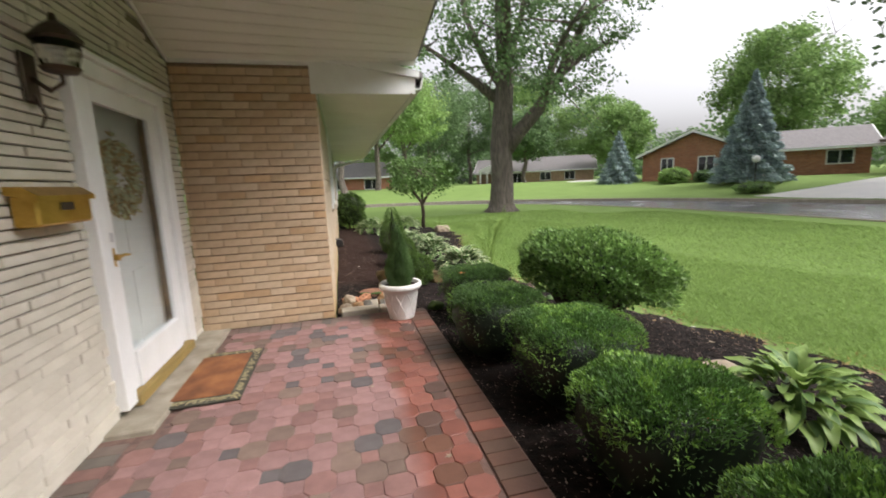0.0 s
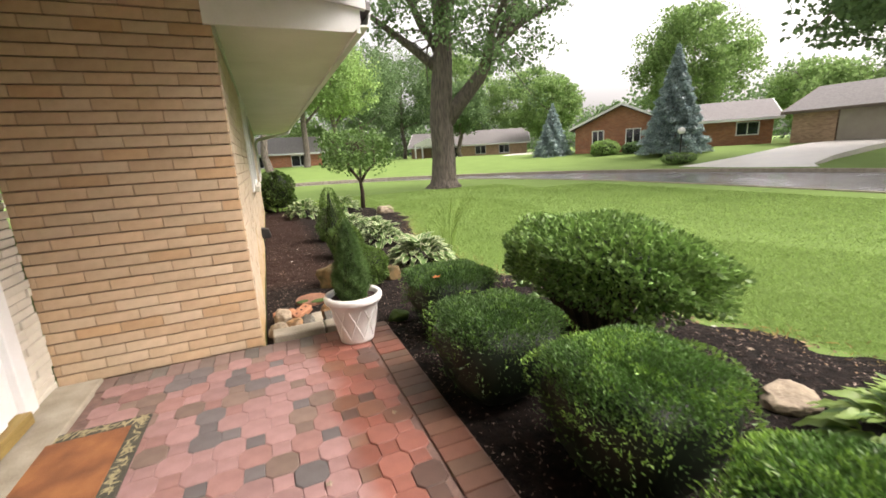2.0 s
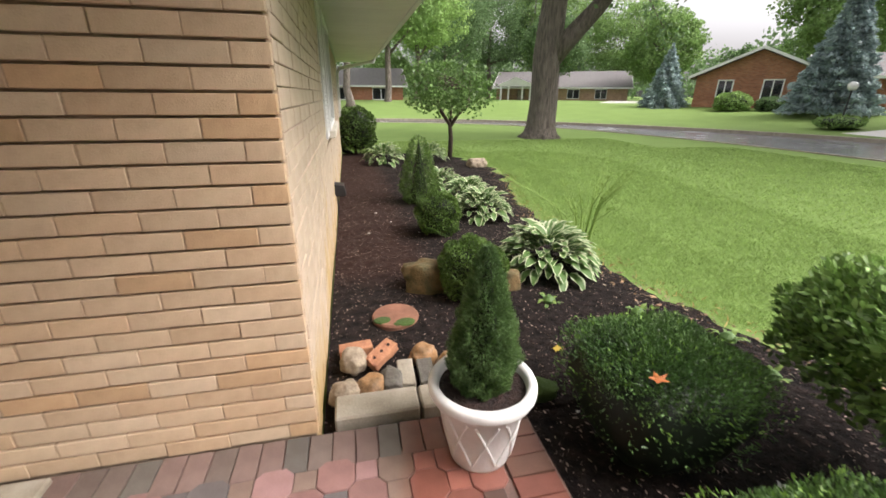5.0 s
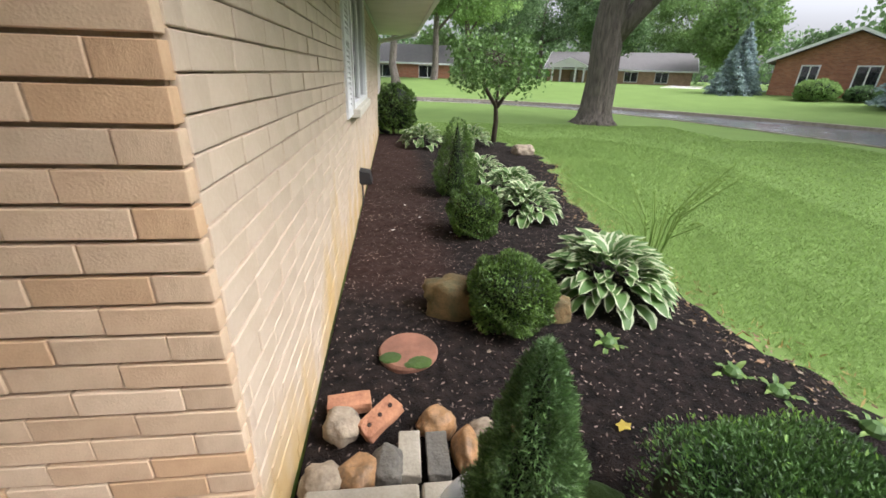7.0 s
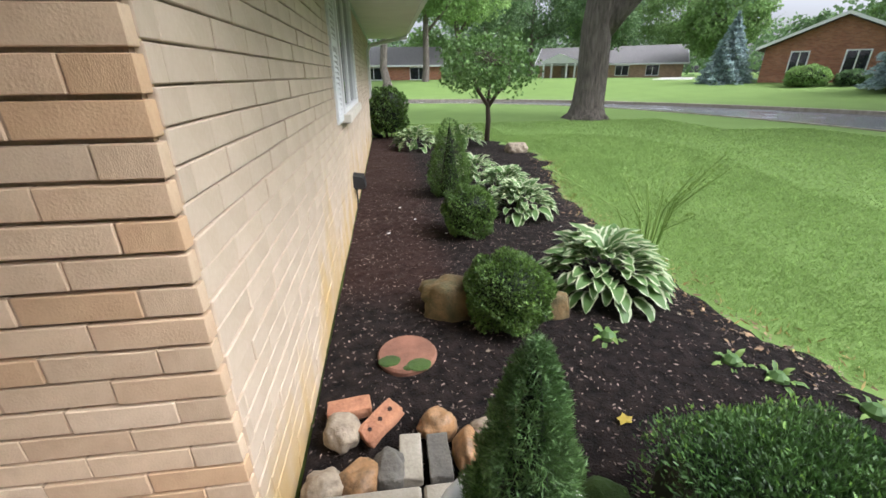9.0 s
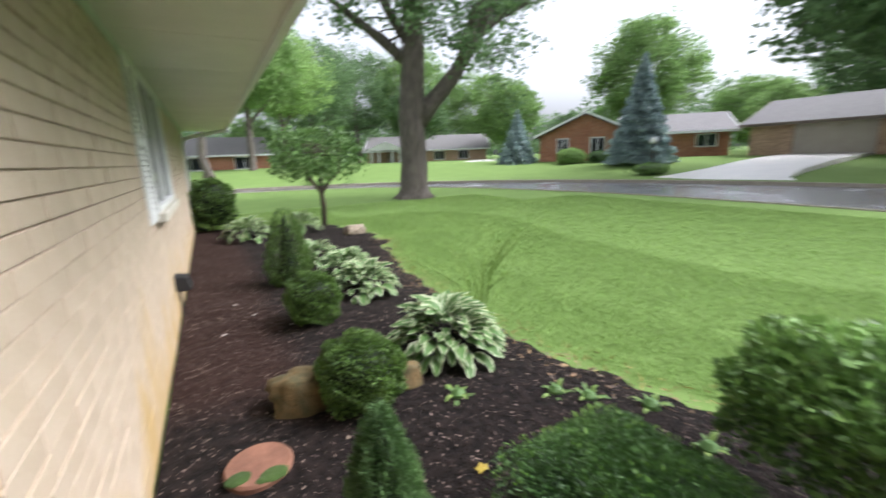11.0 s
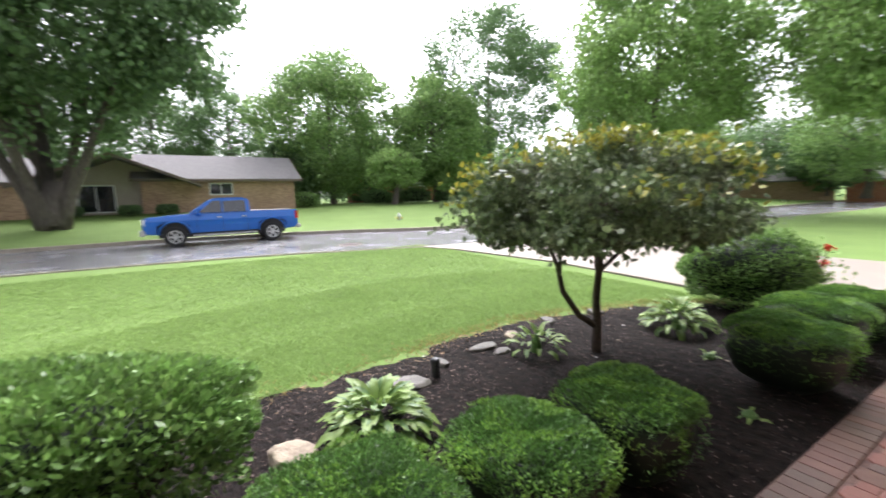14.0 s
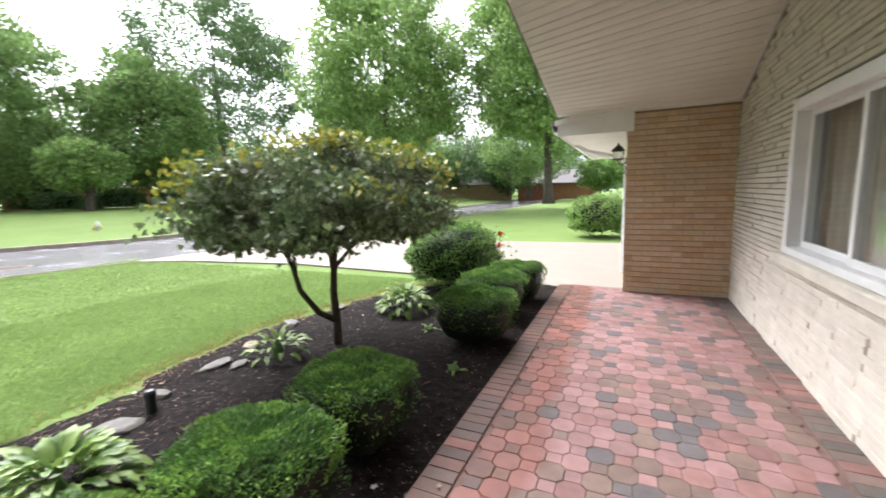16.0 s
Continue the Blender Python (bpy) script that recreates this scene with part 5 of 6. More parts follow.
shrub("hedge", "broad clipped hedge of glossy green leaves above bare stems", (3.72, -1.09, -0.08), (0.52, 0.90, 0.36), M["euonymus"], 0.043, 25000, 80, power=2.8, inner=0.6, lift=0.26, stems=90, core_k=0.55, core_low=-0.5, low=-0.42, lump=0.06, thin=0.62)
shrub("boxwood", "round bright green boxwood shrub between stones", (2.48, 1.35, -0.08), (0.275, 0.275, 0.25), M["box"], 0.023, 14000, 81, power=2.2, inner=0.74, lump=0.09)
shrub("boxwood", "small rounded boxwood shrub in the mulch bed", (2.53, 2.95, -0.08), (0.25, 0.25, 0.26), M["box"], 0.024, 11000, 82, power=2.6, lump=0.10)
shrub("round_shrub", "round dark green shrub at the house corner", (1.78, 10.2, -0.08), (0.5, 0.5, 0.62), M["box"], 0.06, 5200, 83, power=2.4)
shrub("round_shrub", "round clipped green shrub near the driveway", (4.1, -8.28, -0.08), (0.78, 0.76, 0.56), M["euonymus"], 0.042, 17000, 84, power=2.5, inner=0.72)
shrub("foundation_shrub", "broad light-green shrub beside the driveway", (2.35, -16.4, -0.1), (0.95, 0.9, 0.72), M["tree_l"], 0.10, 7000, 85, power=2.0, inner=0.6)
shrub("foundation_shrub", "green rounded shrub in front of the brick house", (27.4, 23.3, 0.42), (1.15, 1.0, 0.68), M["tree_l"], 0.16, 3500, 86, power=2.2)
shrub("foundation_shrub", "dark green rounded shrub in front of the brick house", (29.0, 21.9, 0.5), (0.8, 0.8, 0.5), M["tree_d"], 0.14, 2000, 87, power=2.2)


for x, y, a, b in ((42.5, -19.0, 1.5, 0.75), (41.0, -22.6, 1.7, 0.8), (39.2, -26.2, 1.6, 0.7)):
    shrub("foundation_shrub", "dark green rounded shrub below the far trees", (x, y, 0.8), (a, a, b), M["tree_d"], 0.2, 3000, 89, power=2.3, group="far lawn shrubs")
shrub("foundation_shrub", "low green shrub at the end of the ranch house", (38.5, -10.6, 0.75), (1.3, 1.2, 0.7), M["tree"], 0.18, 2500, 96, power=2.1)
for x, y in ((35.9, 1.5), (35.9, -0.6), (36.3, 4.6)):
    shrub("foundation_shrub", "low dark shrub in front of the ranch entrance", (x, y, 0.75), (0.6, 0.7, 0.35), M["tree_d"], 0.13, 1500, 97, power=2.2, group="entrance shrubs")
shrub("flower_bush", "low mixed flower bush round the garden lamp", (24.5, 14.3, 0.05), (1.1, 0.9, 0.32), M["tree"], 0.12, 1800, 88, power=2.0, inner=0.6)


def build_cone(name, label, at, r, h, material, leaf, n, seed, power=1.0, z0=0.0, wide=0.22):
    t = thing(name, label, "shrub", at=at)
    g = np.random.default_rng(seed)
    bm = bmesh.new()
    tube(bm, [(0, 0, -0.05), (0, 0, h * 0.5), (0, 0, h * 0.95)], [0.02, 0.014, 0.003], 6)
    # solid inner cone; it and the stem carry the shade as near-black colour
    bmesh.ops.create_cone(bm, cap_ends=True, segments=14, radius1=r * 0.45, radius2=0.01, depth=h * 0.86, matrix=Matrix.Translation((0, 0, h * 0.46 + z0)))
    part("twig_core", bm, M["shrub_shade"], t)
    k = g.uniform(0, 1, n) ** 0.62
    prof = np.where(k > 0.72, 1 - (k - 0.72) / 0.28 * 0.5, 1.0) * k ** power
    a = g.uniform(0, 6.283, n)
    z = h * (1 - k) + z0
    lump = 1 + 0.17 * np.sin(4 * a + z / h * 9) * np.sin(z / h * 13 + 2 * a) + 0.07 * np.sin(9 * a - z / h * 31)
    rr = r * prof * lump * g.uniform(0.75, 1.0, n)
    p = np.stack([rr * np.cos(a), rr * np.sin(a), z], 1)
    o = np.stack([np.cos(a), np.sin(a), np.full(n, 0.5)], 1)
    part("leaves", leaves("leaves", p, leaf, material, wide=wide, up=0.3, out=o), material, t)
    return t


build_cone("dwarf_spruce", "small soft green cone-shaped dwarf spruce in the pot", (2.05, -0.24, 0.335), 0.182, 0.64, M["spruce_d"], 0.024, 32000, 90, power=0.62, wide=0.13)
build_cone("cone_shrub", "upright conical clipped evergreen in the mulch bed", (2.55, 4.45, -0.08), 0.34, 1.02, M["box"], 0.04, 9000, 91, power=0.42)


def build_pot():
    t = thing("flower_pot", "round white pot with raised lattice and rolled rim", "flower pot", at=(2.05, -0.24, 0.0))
    t.scale = (0.90, 0.90, 0.96)
    bm = bmesh.new()
    lathe(bm, [(0.145, 0.0), (0.15, 0.02), (0.205, 0.33), (0.215, 0.335), (0.24, 0.34), (0.25, 0.36), (0.25, 0.385), (0.24, 0.40), (0.215, 0.40), (0.205, 0.385), (0.20, 0.33)], 40)
    part("bowl", bm, M["pot"], t, smooth=True)
    for s in (-1, 1):
        for k in range(9):
            bm = bmesh.new()
            pts = []
            for j in range(7):
                z = 0.04 + 0.25 * j / 6
                a = k * 2 * math.pi / 9 + s * j * 0.1
                rr = 0.15 + 0.055 * (z - 0.02) / 0.31 + 0.002
                pts.append((rr * math.cos(a), rr * math.sin(a), z))
            tube(bm, pts, [0.006] * 7, 5)
            part("lattice", bm, M["pot"], t)
    bm = bmesh.new()
    cyl(bm, (0, 0, 0.34), 0.2, 0.2, 0.02, 32)
    part("soil", bm, M["soil"], t, "dark reddish potting soil")


build_pot()


# ---- hostas ----
def blade_mesh(name, length, width, material, edge=None):
    """One arching hosta leaf with a ruffled outline; its margin may be another colour."""
    v, f, idx = [], [], []
    rows = 7
    for i in range(rows):
        k = i / (rows - 1)
        w = width * 0.5 * math.sin(math.pi * min(1, 0.12 + 0.88 * k)) ** 0.7 * (1 - 0.2 * k)
        x = length * (k * 0.95)
        z = length * (0.42 * k - 0.55 * k * k)
        for j, s in enumerate((-1, -0.72, 0, 0.72, 1)):
            v.append((x, s * w, z + abs(s) * w * 0.3 + (0.01 * math.sin(i * 2.1) if abs(s) == 1 else 0)))
    for i in range(rows - 1):
        for j in range(4):
            f.append((i * 5 + j, i * 5 + j + 1, i * 5 + j + 6, i * 5 + j + 5))
            idx.append(1 if edge and (j in (0, 3)) else 0)
    me = raw(name, v, f, material, True)
    if edge:
        me.materials.append(edge)
        me.polygons.foreach_set("material_index", idx)
    return me


HOSTA_W = [blade_mesh("leaf", 0.215, 0.115, M["hosta_g"], M["hosta_w"]), blade_mesh("leaf", 0.18, 0.10, M["hosta_g"], M["hosta_w"])]
HOSTA_Y = [blade_mesh("leaf", 0.22, 0.085, M["hosta_y"]), blade_mesh("leaf", 0.19, 0.075, M["hosta_g"], M["hosta_y"])]


def hosta(label, at, r, n, kinds, seed, group="hostas", h=0.24):
    t = thing("hosta", label, "hosta", group, at=at)
    g = random.Random(seed)
    for i in range(n):
        k = (i + 0.5) / n
        a = i * 2.39996 + g.uniform(-0.2, 0.2)
        rad = r * 0.68 * math.sqrt(k)
        ob = new("leaf", kinds[i % 2])
        s = g.uniform(0.68, 1.0) * (r / 0.36) ** 0.7
        ob.location = (rad * math.cos(a), rad * math.sin(a), h * (1.0 - 0.75 * k) * (r / 0.36) + g.uniform(-0.015, 0.015))
        ob.rotation_euler = (g.uniform(-0.25, 0.25), radians(-42 + 62 * k + g.uniform(-8, 8)), a + g.uniform(-0.3, 0.3))
        ob.scale = (s, s, s)
        ob.parent = t
    bm = bmesh.new()
    lathe(bm, [(0.06, -0.05), (0.05, h * 0.4), (0.02, h * 0.8)], 10)
    part("root_crown", bm, M["hosta_g"], t)
    return t


W = "variegated hosta with cream-edged green leaves"
hosta(W + " in the mulch bed", (3.32, 1.72, -0.07), 0.50, 150, HOSTA_W, 1)
hosta(W + " in the mulch bed", (3.25, 3.55, -0.07), 0.44, 110, HOSTA_W, 2)
hosta(W + " behind another hosta", (3.30, 4.45, -0.07), 0.42, 90, HOSTA_W, 3)
hosta(W + " behind another hosta", (3.1, 5.5, -0.07), 0.40, 75, HOSTA_W, 4)
hosta(W + " near the cone shrub", (2.35, 8.3, -0.07), 0.55, 80, HOSTA_W, 5)
hosta(W + " below the small tree", (3.5, 8.6, -0.07), 0.50, 75, HOSTA_W, 6)
hosta("lime-green hosta with narrow leaves beside a flat stone", (4.06, -2.76, -0.07), 0.40, 130, HOSTA_Y, 7)
hosta("lime-green hosta below the clipped shrubs", (4.1, -6.6, -0.07), 0.40, 90, HOSTA_Y, 8)
hosta("yellowing sparse hosta below the red maple", (4.55, -4.75, -0.07), 0.32, 34, HOSTA_Y, 9)
for i, (x, y) in enumerate([(3.62, 0.78), (3.75, 0.62), (3.05, 1.1), (3.9, -0.05), (4.0, 0.35), (3.45, -6.0), (2.75, -5.1)]):
    hosta("small light-green seedling in the mulch", (x, y, -0.07), 0.11, 9, HOSTA_Y, 20 + i, "seedlings", h=0.07)


# ---- small trees in the bed ----
def bed_tree(name, label, at, trunk, crown_c, crown_half, material, leaf, n, seed, top=None, umbrella=False):
    t = thing(name, label, "tree", at=at)
    g = np.random.default_rng(seed)
    bm = bmesh.new()
    for pts, r in trunk:
        tube(bm, pts, [r * (1 - 0.5 * k / (len(pts) - 1)) for k in range(len(pts))], 9)
    part("trunk", bm, M["twig"], t, smooth=True)
    bm = bmesh.new()
    c, half = np.array(crown_c), np.array(crown_half)
    ends = [np.array(p[-1]) for p, _ in trunk]
    for k in range(26):
        s = ends[k % len(ends)]
        d = g.normal(size=3)
        d[2] = abs(d[2]) * (0.4 if umbrella else 0.8)
        d /= np.linalg.norm(d)
        e = c + d * half * 0.85 + (np.array([0, 0, -0.05]) if umbrella else 0)
        tube(bm, [tuple(s), tuple((s + e) / 2 + np.array([0, 0, 0.06])), tuple(e)], [0.018, 0.011, 0.003], 5)
    tagged(part("twigs", bm, M["twig"], t, smooth=True), kind="stuff")
    k = 190 if umbrella else 110
    d = g.normal(size=(k, 3))
    d /= np.linalg.norm(d, axis=1)[:, None]
    if umbrella:
        d *= ((np.abs(d) ** 3).sum(1) ** (-1 / 3))[:, None]
        d[:, 2] = np.where(d[:, 2] < 0, d[:, 2] * 0.22, d[:, 2])
    cc = c + d * half * (g.uniform(0.35, 1, k) ** 0.5)[:, None] * 0.92
    idx = g.integers(0, k, n)
    p = cc[idx] + g.normal(size=(n, 3)) * half * np.array([0.11, 0.11, 0.07 if umbrella else 0.13])
    if top:
        rim = np.clip(1 - np.abs((p[:, 0] - c[0]) / half[0]) ** 3 - np.abs((p[:, 1] - c[1]) / half[1]) ** 3, 0.02, 1) ** 0.33
        cut = c[2] + half[2] * (0.80 * rim + 0.06) + 0.08 * half[2] * g.normal(size=n)
        hi = p[:, 2] > cut
        part("young_leaves", leaves("young_leaves", p[hi], leaf, M[top], wide=0.36, up=-0.2, lobes=5), M[top], t, "yellow-orange young leaves")
        p = p[~hi]
    part("leaves", leaves("leaves", p, leaf, material, wide=0.36, up=-0.4, lobes=5), material, t)
    return t


bed_tree("japanese_maple", "small umbrella-shaped red maple with yellow-tipped dark leaves", (4.2, -5.27, -0.1),
         [([(0, 0, -0.05), (0.0, 0.0, 0.30), (0.02, 0.0, 0.62), (0.0, -0.03, 1.05), (0, 0, 1.4)], 0.052), ([(0, 0, 0.30), (0.1, 0.16, 0.42), (0.2, 0.3, 0.68), (0.22, 0.36, 0.95), (0.25, 0.5, 1.25)], 0.038), ([(0.02, 0, 0.85), (-0.12, -0.2, 1.1), (-0.3, -0.5, 1.35)], 0.024), ([(0.02, 0, 0.9), (0.15, -0.12, 1.15), (0.4, -0.25, 1.4)], 0.022), ([(0.21, 0.34, 0.85), (0.05, 0.5, 1.1), (-0.15, 0.75, 1.35)], 0.02)],
         (0.0, 0.05, 1.42), (1.14, 1.40, 0.82), M["maple"], 0.082, 19000, 101, top="maple_top", umbrella=True)
bed_tree("small_tree", "small rounded green ornamental tree in the bed", (4.15, 9.2, -0.1),
         [([(0, 0, -0.05), (0.03, 0, 0.5), (0, 0, 0.85), (-0.25, 0, 1.2), (-0.4, 0.1, 1.6)], 0.07), ([(0, 0, 0.8), (0.2, 0.0, 1.1), (0.45, -0.1, 1.35), (0.5, 0, 1.7)], 0.05), ([(0, 0, 0.85), (0.05, 0.1, 1.2), (0.1, 0.1, 1.7)], 0.04)],
         (0.0, 0, 1.78), (1.3, 1.3, 0.70), M["ornamental"], 0.10, 3400, 102)


def build_roses():
    t = thing("rose_bush", "rose bush with red blooms beside the driveway", "rose bush", at=(3.6, -8.65, -0.1))
    g = np.random.default_rng(55)
    bm = bmesh.new()
    tips = []
    for k in range(9):
        a = g.uniform(0, 6.28)
        e = (0.32 * math.cos(a) * g.uniform(0.3, 1), 0.32 * math.sin(a) * g.uniform(0.3, 1), g.uniform(0.55, 0.92))
        tube(bm, [(0, 0, -0.02), (e[0] * 0.5, e[1] * 0.5, e[2] * 0.5), e], [0.01, 0.008, 0.004], 5)
        tips.append(e)
    part("stems", bm, M["twig"], t)
    p = np.array([0, 0, 0.5]) + g.normal(size=(900, 3)) * np.array([0.17, 0.17, 0.2])
    part("leaves", leaves("leaves", p, 0.06, M["tree"], wide=0.6), M["tree"], t)
    for e in tips:
        q = np.array(e) + g.normal(size=(26, 3)) * 0.022
        part("bloom", leaves("bloom", q, 0.05, M["red_flower"], wide=0.9), M["red_flower"], t, "red rose bloom")


build_roses()


def build_stalks():
    g = random.Random(9)
    t = thing("tall_seed_stalks", "thin bare arching seed stalks above a hosta", "plant stalks", at=(3.9, 2.1, -0.08))
    for k in range(18):
        a, r, h = g.uniform(0, 6.28), g.uniform(0.3, 1.0), g.uniform(0.6, 1.05)
        bm = bmesh.new()
        tube(bm, [(0.05 * math.cos(a), 0.05 * math.sin(a), 0), (r * 0.35 * math.cos(a), r * 0.35 * math.sin(a), h * 0.6), (r * math.cos(a), r * math.sin(a), h)], [0.007, 0.0055, 0.0035], 4)
        st = part("stalk", bm, M["hosta_y"], t)
        q = [(r * u * u * math.cos(a), r * u * u * math.sin(a), h * (1.25 * u - 0.25 * u * u) + 0.01) for u in np.linspace(0.55, 1.0, 9)]
        tagged(part("pod_cluster", leaves("pod_cluster", q, 0.034, M["hosta_y"], wide=0.45), M["hosta_y"], st), kind="stuff")


build_stalks()


# ---- stones and bricks ----
def rock(name, label, at, size, material, seed, turn=0.0, category="stone", group="", flat=0.0):
    bm = bmesh.new()
    bmesh.ops.create_icosphere(bm, subdivisions=4, radius=1.0)
    g = random.Random(seed)
    cuts = [Vector((g.gauss(0, 1), g.gauss(0, 1), g.gauss(0, 0.8))).normalized() for _ in range(9)]
    for v in bm.verts:
        d = v.co.normalized()
        k = 1 + 0.24 * noise.noise(d * 1.4 + Vector((seed * 3.1, 0, 0))) + 0.13 * noise.noise(d * 3.0 + Vector((0, seed, 0))) + 0.06 * noise.noise(d * 8 + Vector((0, seed, 3)))
        q = Vector([math.copysign(abs(c) ** 0.9, c) for c in d]) * k
        if flat and q.z > flat:
            q.z = flat + (q.z - flat) * 0.15
        for n in cuts:
            over = q.dot(n) - 0.88
            if over > 0:
                q = q - n * over * 0.92
        q += 0.03 * Vector((noise.noise(q * 9), noise.noise(q * 9 + Vector((4, 0, 0))), noise.noise(q * 9 + Vector((0, 7, 0)))))
        v.co = Vector((q.x * size[0], q.y * size[1], q.z * size[2]))
    ob = single(name, bm, material, label, category, group, smooth=True)
    ob.location, ob.rotation_euler[2] = at, radians(turn)
    return ob


rock("boulder", "mossy orange-brown boulder half under a boxwood", (2.15, 1.55, 0.02), (0.21, 0.17, 0.18), M["mossy_stone"], 1)
rock("boulder", "small mossy orange boulder beside a boxwood", (2.82, 1.42, -0.02), (0.12, 0.10, 0.12), M["mossy_stone"], 2)
rock("boulder", "pinkish tan boulder near the lawn edge", (4.42, 7.6, -0.02), (0.26, 0.22, 0.16), M["stone"], 3)
rock("flat_stone", "flat tan stone beside the lime hosta", (4.12, -2.2, -0.05), (0.19, 0.14, 0.07), M["stone"], 4, 20, flat=0.5)
for i, (x, y, a, b) in enumerate([(4.62, -3.3, 0.22, 0.14), (4.93, -4.35, 0.22, 0.10), (4.72, -4.42, 0.14, 0.08), (5.05, -4.85, 0.16, 0.09), (5.2, -5.6, 0.16, 0.1), (5.1, -6.4, 0.16, 0.1), (4.85, -3.75, 0.13, 0.08)]):
    rock("flat_stone", "flat grey edging stone set in the mulch", (x, y, -0.06), (a * 0.8, b * 0.85, 0.06), M["stone_g"] if i != 3 else M["stone"], 10 + i, 70 + 20 * i, group="edging stones", flat=0.5)
PILE = [("cobble", "pale greenish grey cobble beside the wall", (1.52, 0.50, 0.02), (0.085, 0.075, 0.075), "stone", 31, 0), ("cobble", "orange quartz cobble in the stone edging", (1.93, 0.50, 0.0), (0.09, 0.075, 0.07), "stone_o", 32, 0),
        ("cobble", "mottled pale cobble against the wall", (1.47, 0.25, 0.0), (0.085, 0.07, 0.065), "stone", 33, 20), ("cobble", "orange and white cobble in the stone edging", (1.60, 0.27, 0.0), (0.09, 0.08, 0.07), "stone_o", 34, 40),
        ("cobble", "grey mossy cobble in the stone edging", (1.71, 0.30, 0.0), (0.07, 0.085, 0.07), "stone_g", 35, 0), ("cobble", "upright brown cobble beside a brick", (2.03, 0.33, 0.02), (0.055, 0.10, 0.08), "stone_o", 36, 0),
        ("cobble", "speckled grey cobble behind the pot", (2.13, 0.40, 0.0), (0.075, 0.085, 0.075), "stone", 37, 0), ("cobble", "dark slate cobble behind the pot", (2.14, 0.24, -0.02), (0.07, 0.06, 0.05), "stone_g", 38, 0),
        ("cobble", "small orange cobble beside the pot", (2.28, 0.50, -0.02), (0.06, 0.05, 0.05), "stone_o", 39, 0), ("cobble", "small mossy green cobble at the bed edge", (2.50, 0.10, -0.03), (0.10, 0.08, 0.06), "moss", 40, 0)]
for nm, lab, at, size, m_, s, tr in PILE:
    rock(nm, lab, at, size, M[m_], s, tr, group="stone edging")


def loose_brick(label, at, turn, tilt, material, size=(0.2, 0.09, 0.06), holes=0):
    bm = bmesh.new()
    box(bm, -size[0] / 2, -size[1] / 2, -size[2] / 2, size[0] / 2, size[1] / 2, size[2] / 2, bev=0.006, seg=2)
    bmesh.ops.subdivide_edges(bm, edges=list(bm.edges), cuts=3, use_grid_fill=True)
    for v in bm.verts:
        v.co += (0.009 if holes else 0.004) * Vector((noise.noise(v.co * 30), noise.noise(v.co * 31 + Vector((5, 0, 0))), noise.noise(v.co * 29)))
    if holes:
        t = thing("loose_brick", label, "brick", "stone edging")
        part("block", bm, material, t)
        for k in range(3):
            b2 = bmesh.new()
            cyl(b2, (-0.06 + 0.06 * k, 0, size[2] / 2 - 0.008), 0.011, 0.010, 0.0105, 9)
            part("hole", b2, M["soil"], t, "dark core hole")
        ob = t
    else:
        ob = single("loose_brick", bm, material, label, "brick", "stone edging")
    ob.location, ob.rotation_euler = at, (radians(tilt[0]), radians(tilt[1]), radians(turn))
    return ob


loose_brick("loose orange brick lying against the wall", (1.53, 0.66, -0.01), 8, (0, 0), M["red_brick"])
loose_brick("broken orange cored brick leaning on cobbles", (1.68, 0.52, 0.03), 42, (8, -14), M["red_brick"], holes=3)
loose_brick("pale concrete brick in the stone edging", (1.80, 0.34, 0.0), 88, (0, -6), M["edging"])
loose_brick("dark brown brick in the stone edging", (1.915, 0.33, 0.0), 90, (0, -4), M["stone_g"])


def edging_block(x0, x1, material):
    single("edging_block", one((x0, 0.02, -0.15, x1, 0.19, 0.045), bev=0.01), material, "grey concrete edging block behind the pavers", "edging block", "edging blocks")


edging_block(1.42, 1.83, M["edging"])
edging_block(1.84, 2.24, M["edging"])


def build_cover():
    t = thing("round_paver", "round terracotta stepping stone with moss patches", "stepping stone", at=(1.82, 1.08, -0.085))
    bm = bmesh.new()
    lathe(bm, [(0.165, 0.0), (0.17, 0.045), (0.16, 0.06), (0.0001, 0.062)], 36)
    part("disc", bm, M["terracotta"], t)
    for k, (x, y, r) in enumerate([(-0.10, -0.07, 0.065), (0.06, -0.12, 0.07), (0.0, -0.14, 0.03)]):
        bm = bmesh.new()
        bmesh.ops.create_icosphere(bm, subdivisions=2, radius=1.0)
        for v in bm.verts:
            v.co = Vector((x + v.co.x * r * (1 + 0.3 * noise.noise(v.co * 2)), y + v.co.y * r * 0.8, 0.058 + v.co.z * 0.012))
        part("moss", bm, M["moss"], t, "green moss patch")


build_cover()


def fallen_leaf(label, at, material, size, seed, name="fallen_leaf"):
    """One curled lobed leaf lying about."""
    g = random.Random(seed)
    bm = bmesh.new()
    mid = bm.verts.new((0, 0, 0.004))
    rim = []
    for k in range(10):
        a, r = 2 * math.pi * k / 10, size * (1.0 if k % 2 == 0 else 0.55) * g.uniform(0.8, 1.1)
        rim.append(bm.verts.new((r * math.cos(a), r * 0.8 * math.sin(a), 0.3 * r * g.uniform(0.2, 0.8))))
    for k in range(10):
        bm.faces.new((mid, rim[k], rim[(k + 1) % 10]))
    ob = single(name, bm, material, label, "leaf", "fallen leaves")
    ob.location, ob.rotation_euler[2] = at, g.uniform(0, 6.28)


fallen_leaf("yellow fallen leaf on the dark mulch", (2.80, 0.46, -0.05), M["leaf_y"], 0.05, 1)
fallen_leaf("orange fallen leaf caught on a yew", (2.66, -0.50, 0.475), M["leaf_o"], 0.045, 2)
